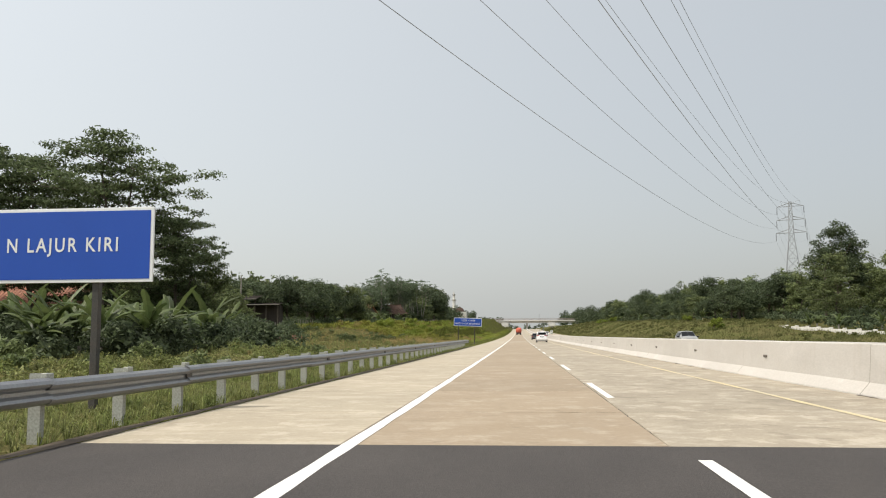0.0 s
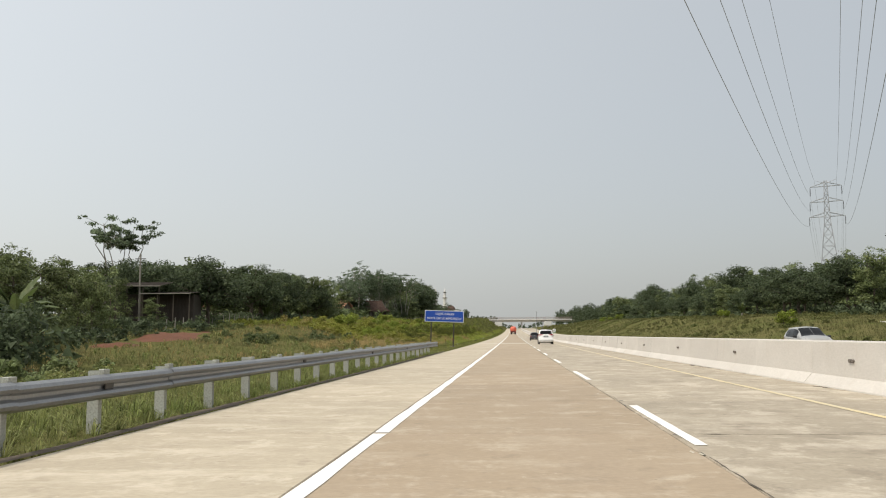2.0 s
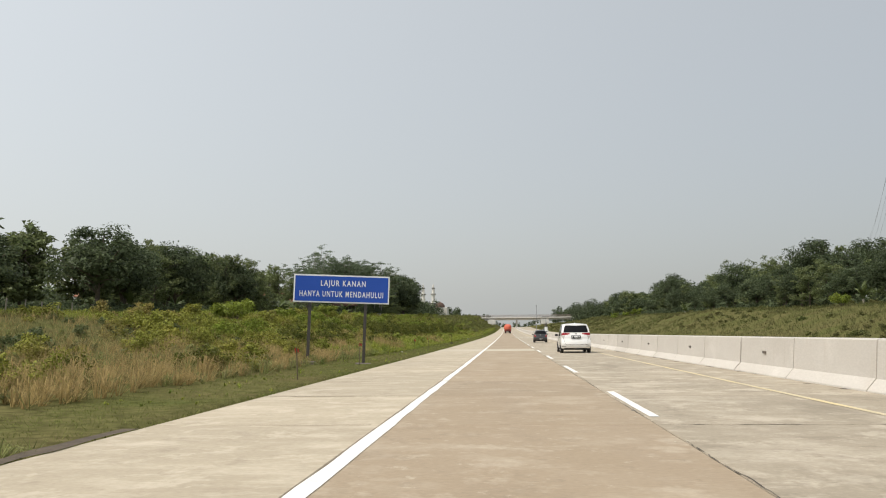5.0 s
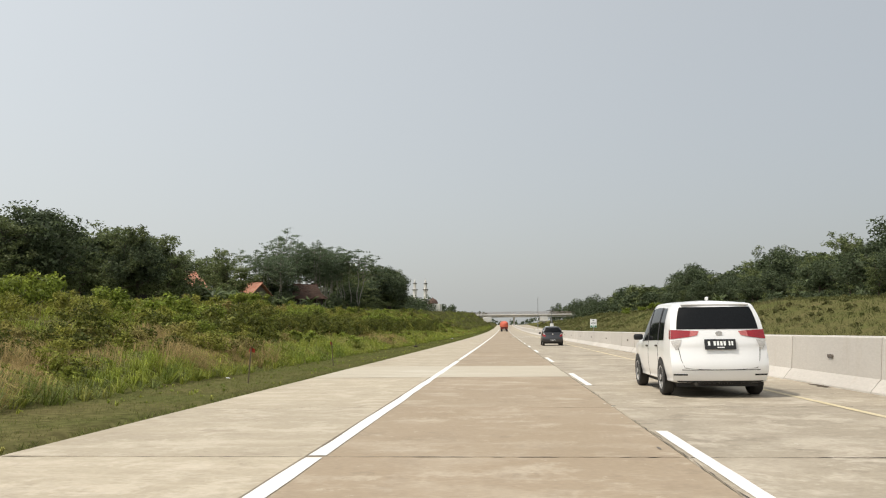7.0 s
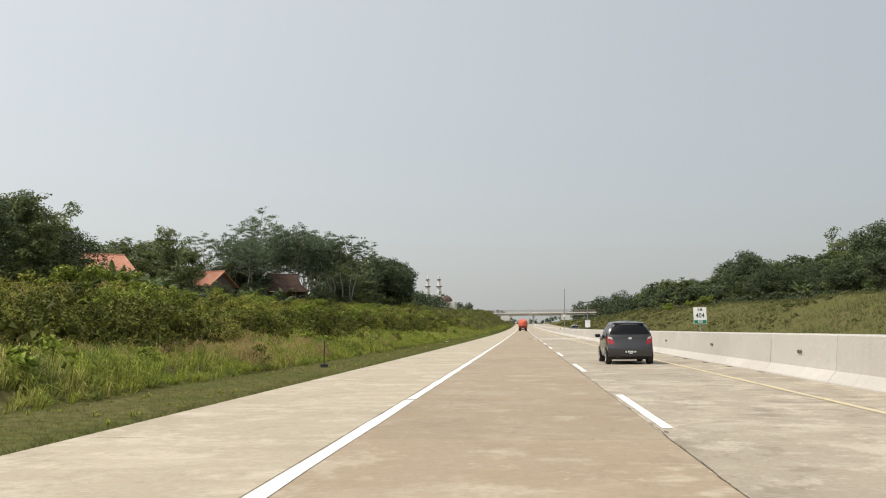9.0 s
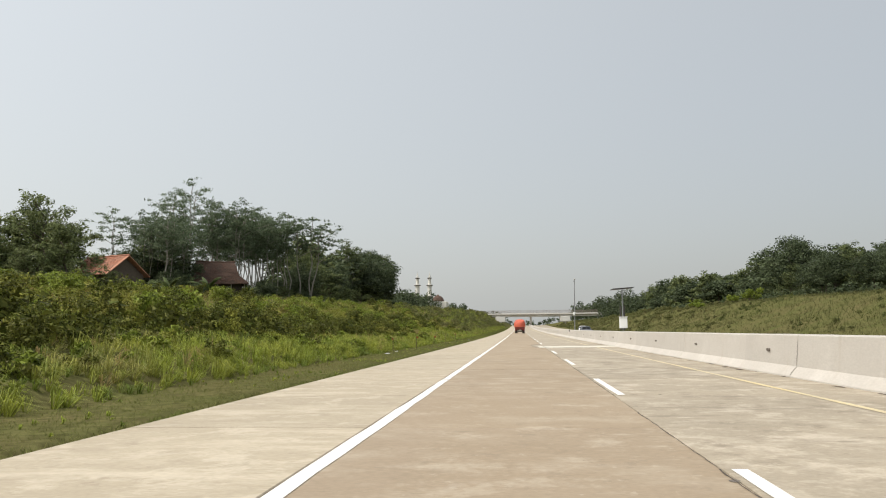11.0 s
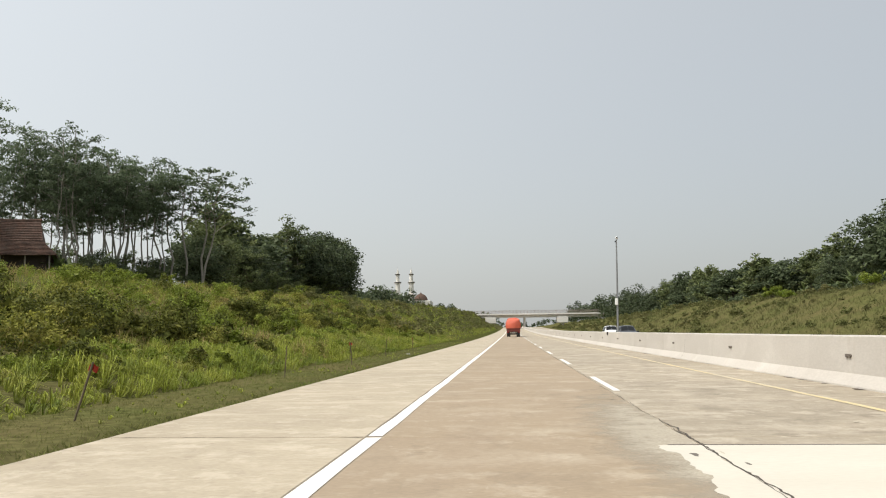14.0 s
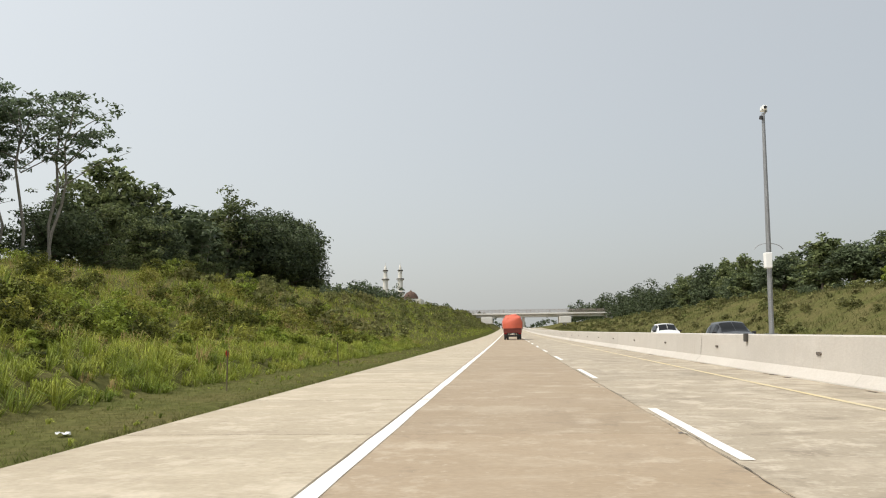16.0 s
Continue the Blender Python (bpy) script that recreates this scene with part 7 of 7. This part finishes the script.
def mosque():
    y0 = 648
    gz = float(ground_height(-55, y0))
    b = empty("mosque", pose(-55, y0, gz - 0.3), label="white mosque with two slim minarets and a bronze dome", category="mosque")
    part("hall", box(-9, 12, 2, 18, 0, 6.5, 0.1), M["white_wall"], b, "pale hall")

    def lathe(prof, x, y, name, mat):
        n = 16
        verts = [(x + r * math.cos(t), y + r * math.sin(t), z) for t in (2 * math.pi * i / n for i in range(n)) for r, z in prof]
        k = len(prof)
        faces = [(i * k + j, ((i + 1) % n) * k + j, ((i + 1) % n) * k + j + 1, i * k + j + 1) for i in range(n) for j in range(k - 1)]
        mesh_object(name, verts, faces, mat, b, name == "dome")

    top = 38.0 - gz + 0.3
    for x in (-4.4, 2.6):
        s = top / 25.0
        lathe([(1.6, 0), (1.5, 9 * s), (2.1, 9.3 * s), (2.1, 10.2 * s), (1.25, 10.3 * s), (1.15, 16 * s), (1.75, 16.3 * s), (1.75, 17.1 * s), (0.95, 17.2 * s), (0.85, 20.5 * s), (1.2, 20.7 * s), (1.2, 21.2 * s), (0.6, 21.4 * s), (0.55, 22.4 * s), (0.25, 23.6 * s), (0.06, 24.2 * s), (0.05, 25 * s)], x, 0, "minaret", M["white_wall"])
        for rr, zz in ((2.16, 9.5), (1.81, 16.45), (1.26, 20.8)):
            lathe([(rr - 0.1, zz * s), (rr, (zz + 0.08) * s), (rr, (zz + 0.5) * s), (rr - 0.1, (zz + 0.58) * s)], x, 0, "balcony", M["roof_grey"])
    dome = [(3.6 * math.cos(a), 6.5 + 3.9 * math.sin(a) + (0.8 if a > 1.4 else 0)) for a in np.linspace(0, math.pi / 2, 9)]
    lathe(dome, 6.5, 9, "dome", M["roof_old"])


mosque()

# weathered garden wall above the far carriageway
wall = empty("garden_wall", label="weathered white garden wall on the far bank", category="wall", kind="structure")
for k in range(14):
    y = 60 + 3.9 * k
    gz, cap = float(ground_height(34.0, y + 1.9)), 1.52 + 0.030 * (y - 81)
    part("wall_panel", box(33.9, 34.1, y + 0.02, y + 3.88, min(gz, cap - 1) - 0.3, cap + random.uniform(-.06, .03), 0.02), M["white_wall"], wall)
    part("wall_pier", box(33.83, 34.17, y - 0.18, y + 0.18, min(gz, cap - 1) - 0.3, cap + 0.08, 0.02), M["white_wall"], wall)


def utility_pole(x, y, h):
    gz = float(ground_height(x, y))
    p = empty("utility_pole", pose(x, y, gz - 0.2), label="slim pale concrete utility pole at the field edge", category="pole", group="utility poles")
    part("shaft", tube([(0, 0, 0), (0, 0, h)], [0.14, 0.09], 8), M["bark_pale"], p)
    part("cross_bar", box(-0.6, 0.6, -0.05, 0.05, h - 0.6, h - 0.5), M["dark_steel"], p)


utility_pole(-44.4, 120.5, 8.6)
utility_pole(-66, 247, 9.5)


def stake(x, y, lean):
    gz = float(ground_height(x, y))
    s = empty("marker_stake", pose(x, y, gz - 0.1, random.uniform(-4, 4), lean, random.uniform(0, 90)), label="thin wooden marker stake with red tape at its top", category="stake", group="verge marker stakes")
    part("stick", tube([(0, 0, 0), (0, 0, 0.98)], 0.018, 6), M["timber_dark" if y == 173.1 else "stake_wood"], s)
    if y in (173.1, 253.4, 272.7, 295.4):      # no tape left on these
        return
    bm = bmesh.new()
    for k in range(2):      # a knotted strip of tape with a loose end
        rows_ = []
        for i in range(6):
            u = i / 5
            px, pz = (0.12 * u - 0.03) * (1 if k else -0.45), 0.92 - 0.03 * u * u + 0.012 * math.sin(5 * u + k)
            rows_.append([bm.verts.new((px, 0.02 + 0.02 * math.sin(6 * u + k), pz + dz)) for dz in (-0.05, 0.045)])
        for a, b in zip(rows_, rows_[1:]):
            bm.faces.new((a[0], b[0], b[1], a[1]))
    bmesh.ops.solidify(bm, geom=bm.faces[:], thickness=0.004)
    part("red_tape", bm, M["red_flag"], s, "knotted strip of red tape")


STAKES = [(-7.75, 101.4, -3), (-7.94, 111.9, 2), (-8.0, 131.8, 4), (-7.92, 141.5, -2), (-8.32, 173.1, 0), (-8.45, 223.0, 2), (-8.3, 231.6, 3), (-8.42, 242.2, 15), (-8.4, 253.4, 9), (-8.03, 261.4, -3), (-8.49, 272.7, 2), (-8.3, 283.0, 4), (-8.4, 295.4, -2)]
for x, y, lean in STAKES:
    stake(x, y, lean)
block = part("stake_block", box(-0.12, 0.12, -0.12, 0.12, -0.05, 0.12, 0.02), M["timber_dark"], None, "dark concrete block at the foot of a stake")
block.matrix_basis = pose(-8.32, 173.1, float(ground_height(-8.32, 173.1)), 0, 0, 20)
tagged(block, "dark concrete block at the foot of a stake", "block")


def litter(x, y, size, seed):
    """A crumpled scrap lying on the verge."""
    rng = random.Random(seed)
    bm = bmesh.new()
    bmesh.ops.create_grid(bm, x_segments=5, y_segments=4, size=size)
    for v in bm.verts:
        v.co.z = rng.uniform(0.0, 0.05)
        v.co.x += rng.uniform(-0.02, 0.02)
    o = part("litter", bm, M["sign_white"], None, "crumpled white paper scrap on the verge")
    o.matrix_basis = pose(x, y, float(ground_height(x, y)) + 0.02, 0, 0, rng.uniform(0, 180))
    tagged(o, "crumpled white paper scrap on the mown verge", "litter", "verge litter")


for n, (x, y, size) in enumerate(((-8.8, 223.3, 0.12), (-8.95, 227.5, 0.08), (-7.6, 275.1, 0.08), (-8.9, 133.0, 0.05))):
    litter(x, y, size, n)


def fence_post_row():
    for k in range(16):
        x, y = -37.5 - 0.35 * k, 112 + 3.1 * k
        gz = float(ground_height(x, y))
        p = part("fence_post", tube([(0, 0, -0.2), (0.02, 0, 1.15)], [0.06, 0.05], 6), M["bark_pale"], None, "rough pale wooden fence post")
        p.matrix_basis = pose(x, y, gz, random.uniform(-5, 5), random.uniform(-5, 5))
        tagged(p, "", "fence post", "field fence posts")
    for k in range(13):
        x, y = -40.5 + 0.28 * k, 272 + 3.4 * k
        gz = float(ground_height(x, y))
        p = part("fence_post", tube([(0, 0, -0.2), (0.02, 0, 1.3)], [0.07, 0.06], 6), M["bark_pale"], None, "rough pale wooden fence post")
        p.matrix_basis = pose(x, y, gz, random.uniform(-5, 5), random.uniform(-5, 5))
        tagged(p, "", "fence post", "field fence posts")
    for k in range(22):
        x, y = -36.5 - 0.1 * k, 318 + 2.6 * k
        gz = float(ground_height(x, y))
        p = part("fence_post", tube([(0, 0, -0.2), (0.02, 0, 1.3)], [0.07, 0.06], 6), M["bark_pale"], None, "rough pale wooden fence post")
        p.matrix_basis = pose(x, y, gz, random.uniform(-5, 5), random.uniform(-5, 5))
        tagged(p, "", "fence post", "field fence posts")


fence_post_row()


def soil_patch(cx, cy, rx, ry, turn, label):
    nx_, ny_ = 34, 44
    verts, faces = [], []
    c, d = math.cos(turn), math.sin(turn)
    for i in range(nx_ + 1):
        for j in range(ny_ + 1):
            u, v = i / nx_ * 2 - 1, j / ny_ * 2 - 1
            x, y = cx + c * u * rx - d * v * ry, cy + d * u * rx + c * v * ry
            edge = max(0, 0.8 - (u * u + v * v) + 0.55 * float(wave(x, y, 1.6)) + 0.3 * float(wave(x + 9, y, 0.7)))
            verts.append((x, y, float(ground_height(x, y)) - 0.15 + 0.34 * min(1, edge) + random.uniform(-0.05, 0.05) * min(1, edge)))
    for i in range(nx_):
        for j in range(ny_):
            a = i * (ny_ + 1) + j
            faces.append((a, a + ny_ + 1, a + ny_ + 2, a + 1))
    tagged(mesh_object("soil_mound", verts, faces, M["soil_red"], None, True), label, "soil mound", "dug soil in the field")


soil_patch(-29.5, 94, 3.4, 22, radians(12.2), "long low mound of freshly dug red soil in the field")


# ---------------------------------------------------------------- banana plants and weeds
def banana_model(seed):
    """Broad torn leaves that rise from the stem and arch over."""
    rng = np.random.default_rng(seed)
    verts, faces = [], []
    for k in range(11):
        a = 2.4 * k + rng.normal() * 0.3
        length = 1.4 + 0.8 * rng.random()
        angle, bend = radians(88 - 3.4 * k + rng.normal() * 5), radians(30 + 75 * rng.random())
        n = 10
        r, z = 0.06, 0.55 + 0.7 * rng.random()
        base = len(verts)
        for i in range(n + 1):
            u = i / n
            wid = 0.27 * math.sin(math.pi * min(1, 0.06 + 0.90 * u)) ** 0.55
            cx, cy = math.cos(a) * r, math.sin(a) * r
            for s, dz in ((-1, -0.09), (0, 0.0), (1, -0.09)):
                tear = rng.uniform(0.45, 1.0) if s else 1
                verts.append((cx - math.sin(a) * wid * s * tear, cy + math.cos(a) * wid * s * tear, z + dz * wid * 4))
            slope_ = angle - bend * u
            r += math.cos(slope_) * length / n
            z += math.sin(slope_) * length / n
        for i in range(n):
            q = base + 3 * i
            faces += [(q, q + 1, q + 4, q + 3), (q + 1, q + 2, q + 5, q + 4)]
    return verts, faces


def banana(x, y, height, model={}):
    k = int(random.random() * 3)
    if k not in model:
        v, f = banana_model(90 + k)
        me = bpy.data.meshes.new("leaves")
        me.from_pydata(v, [], f)
        me.materials.append(M["leaf_banana"])
        bm = tube([(0, 0, -0.2), (0.03, 0, 0.6), (0, 0, 1.25)], [0.13, 0.11, 0.05], 8)
        st = bpy.data.meshes.new("stem")
        bm.to_mesh(st)
        bm.free()
        st.materials.append(M["bark_pale"])
        model[k] = (st, me)
    s = height / 2.6
    root = empty("banana_plant", pose(x, y, float(ground_height(x, y)), 0, 0, random.uniform(0, 360)) @ Matrix.Diagonal((s, s, s, 1)), label="banana plant with large arching torn green leaves", category="banana plant", group="banana plants")
    for name, me in zip(("stem", "leaves"), model[k]):
        new(name, me).parent = root


for k in range(16):
    banana(random.uniform(-24, -18.5), 30 + 1.7 * k, random.uniform(2.2, 3.4))
for _ in range(62):
    u = random.random()
    banana(random.uniform(-31, -20) - 9 * u, 32 + 46 * u + random.uniform(-3, 3), random.uniform(2.2, 3.8))
for x, y in ((-54.4, 238), (-53.2, 239), (-55.5, 240), (-56.4, 241.5), (-51.2, 241)):
    banana(x, y, random.uniform(4.6, 5.6))
for x, y in ((36, 108), (38, 111), (37, 101), (40, 96), (36, 170), (37, 262), (38, 268), (38, 330), (40, 352), (42, 345), (-44, 168), (-42, 176), (-45, 232), (-43, 238), (-46, 241), (-50, 243), (-52.5, 244), (-51, 240.5), (-54, 246), (-49, 246), (-42, 300), (-41, 304), (-40, 283), (-43, 286), (-52, 247), (-54.5, 244.5), (-49, 249), (-53, 243), (-51.6, 244.5), (-55.8, 243), (-50.2, 247.4), (-51, 284), (-49.5, 287), (-52, 289), (-48, 285), (-50, 291), (-43.6, 303), (-44.5, 307), (-43, 309), (-42.5, 313)):
    banana(x, y, random.uniform(3.0, 4.4) if x < -42 else random.uniform(2.0, 2.9))

shrubs("weeds", 300, -15.5, -9.9, 8, 60, 0.25, 0.6, 22000, 0.085, 71, M["rail_green"], "pale leafy roadside weeds behind the guardrail")
shrubs("weeds", 200, -16, -10.5, 60, 120, 0.2, 0.5, 14000, 0.10, 72, M["rail_green"], "leafy roadside weeds behind the guardrail")
for _ in range(14):
    plant(random.choice(["bush0", "bush1"]), random.uniform(-28, -15), random.uniform(130, 265), random.uniform(1.3, 2.4))
for _ in range(6):
    plant(random.choice(["bush0", "bush1"]), random.uniform(24, 36), random.uniform(120, 360), random.uniform(1.2, 2.2))

# ---------------------------------------------------------------- concrete slabs, one piece each
PATCHES = ((-6.8, -0.13, 133.4, 139.85, "concrete_new"), (-0.13, 4.93, 234.25, 239.3, "concrete_white"))


def dust_material():
    """Pale dust, thick beside the repair and broken up by noise further out."""
    mat = material("cement_dust", (0.43, 0.385, 0.305), 0.9, second=(0.36, 0.315, 0.245), scale=1.5, amount=0.6, coords="World")
    n, l = mat.node_tree.nodes, mat.node_tree.links
    place = n.new("ShaderNodeNewGeometry").outputs["Position"]
    apart = n.new("ShaderNodeVectorMath")
    apart.operation = "SUBTRACT"
    apart.inputs[1].default_value = (-0.3, 240.5, zr(239.6))
    l.new(place, apart.inputs[0])
    shrink = n.new("ShaderNodeVectorMath")
    shrink.operation = "MULTIPLY"
    shrink.inputs[1].default_value = (1.0, 0.13, 0)
    l.new(apart.outputs[0], shrink.inputs[0])
    reach = n.new("ShaderNodeVectorMath")
    reach.operation = "LENGTH"
    l.new(shrink.outputs[0], reach.inputs[0])
    grains = n.new("ShaderNodeTexNoise")
    grains.inputs["Scale"].default_value, grains.inputs["Detail"].default_value = 1.6, 7
    grains.inputs["Roughness"].default_value = 0.7
    l.new(place, grains.inputs["Vector"])
    left = n.new("ShaderNodeMath")
    left.operation = "SUBTRACT"
    l.new(grains.outputs["Fac"], left.inputs[0])
    far = n.new("ShaderNodeMath")
    far.operation = "MULTIPLY"
    far.inputs[1].default_value = 0.62
    l.new(reach.outputs["Value"], far.inputs[0])
    l.new(far.outputs[0], left.inputs[1])
    cover = n.new("ShaderNodeMapRange")
    cover.inputs["From Min"].default_value, cover.inputs["From Max"].default_value = -0.05, 0.35
    cover.inputs["To Max"].default_value = 0.9
    l.new(left.outputs[0], cover.inputs["Value"])
    bare = n.new("ShaderNodeBsdfTransparent")
    blend = n.new("ShaderNodeMixShader")
    l.new(cover.outputs["Result"], blend.inputs[0])
    l.new(bare.outputs[0], blend.inputs[1])
    l.new(n["Principled BSDF"].outputs[0], blend.inputs[2])
    l.new(blend.outputs[0], n["Material Output"].inputs["Surface"])
    return mat


def lay_slabs():
    for x0, x1, key in STRIPS:
        me = slab_mesh(x1 - x0, M[key], "slab")
        for k in range(60):
            yc = 7.5 + 5 * k
            o = new("slab", me)
            o.parent = road
            if k == 0:
                o.matrix_basis = pose((x0 + x1) / 2, 8.02, zr(8.02), slope(8.02)) @ Matrix.Diagonal((1, 3.96 / 5, 1, 1))
            else:
                o.matrix_basis = pose((x0 + x1) / 2, yc, zr(yc), slope(yc))
    # the far rest of the carriageway, past telling apart
    verts, faces = [], []
    mats = []
    for n, (x0, x1, key) in enumerate(STRIPS):
        for k in range(90):
            y0, y1 = 305.006 + 5 * k, 309.994 + 5 * k
            b = len(verts)
            verts += [(x0 + .005, y0, zr(y0)), (x1 - .005, y0, zr(y0)), (x1 - .005, y1, zr(y1)), (x0 + .005, y1, zr(y1))]
            faces.append((b, b + 1, b + 2, b + 3))
            mats.append(n)
    far = mesh_object("far_slabs", verts, faces, M[STRIPS[0][2]], road, label="pale concrete slabs far along the road")
    for x0, x1, key in STRIPS[1:]:
        far.data.materials.append(M[key])
    far.data.polygons.foreach_set("material_index", mats)
    tagged(far, kind="stuff")
    for x0, x1, y0, y1, key in PATCHES:
        yc = (y0 + y1) / 2
        cut = bmesh.new()
        top = 0.0035 if key == "concrete_new" else 0.0040
        left = x0 + 0.004 if key == "concrete_new" else x0 - 0.38
        rim = [(left + random.uniform(0, 0.02) + (0 if key == "concrete_new" else 0.035 * math.sin(i * 0.22) + 0.03 * math.sin(i * 0.63 + 1) + random.uniform(-0.03, 0.03)), y0 - yc + (y1 - y0) * i / 48) for i in range(49)]
        rim += [(x1 - 0.004, y1 - yc), (x1 - 0.004, y0 - yc)]
        cut.faces.new([cut.verts.new((a, b, top)) for a, b in rim[::-1]])
        p = part("repaired_slab", cut, M[key], road, "freshly cast pale repair slab")
        p.matrix_basis = pose(0, yc, zr(yc) + 0.0005, slope(yc))

    # pale cement dust dragged off the repair into the brown lane
    rng = random.Random(31)
    strip("cement_dust", -1.6, -0.14, np.arange(228, 252, 0.5), 0.0034, dust_material(), road, 0.02, "pale cement dust dragged into the brown lane")

    # the seam between the lanes has crumbled open here and there
    verts, faces, x = [], [], -0.13
    for i in range(2600):
        y = 2 + 0.125 * i
        x += rng.uniform(-0.012, 0.012) - (x + 0.13) * 0.12
        gone = math.sin(y * 0.9) + math.sin(y * 0.37 + 2) + rng.uniform(-0.8, 0.8) < -0.5
        w = 0.002 + 0.007 * rng.random() ** 2
        verts += [(x - w, y, zr(y) + 0.0058), (x + w, y, zr(y) + 0.0058)]
        if i and not gone:
            faces.append((2 * i - 2, 2 * i - 1, 2 * i + 1, 2 * i))
    mesh_object("lane_seam", verts, faces, M["joint"], road, label="dark crumbling seam between the lanes")

    # the joint has cracked open through the newer slab
    rng = random.Random(3)
    verts, faces, x = [], [], -0.12
    for i in range(150):
        y = 232.5 + 0.08 * i
        x += rng.uniform(-0.02, 0.02) - (x + 0.12) * 0.1
        w = (0.004 + 0.012 * rng.random()) * (1 if 233.5 < y < 241 else 0.4)
        verts += [(x - w, y, zr(y) + 0.0075), (x + w, y, zr(y) + 0.0075)]
        if i:
            faces.append((2 * i - 2, 2 * i - 1, 2 * i + 1, 2 * i))
    mesh_object("crack", verts, faces, M["joint"], road, label="jagged dark crack along the repaired slab")
    for yy in (234.2, 239.32):
        part("patch_joint", box(-0.45, 4.9, yy - 0.02, yy + 0.02, zr(yy) - 0.01, zr(yy) + 0.0065), M["joint"], road, "open dark joint beside the repaired slab")


lay_slabs()
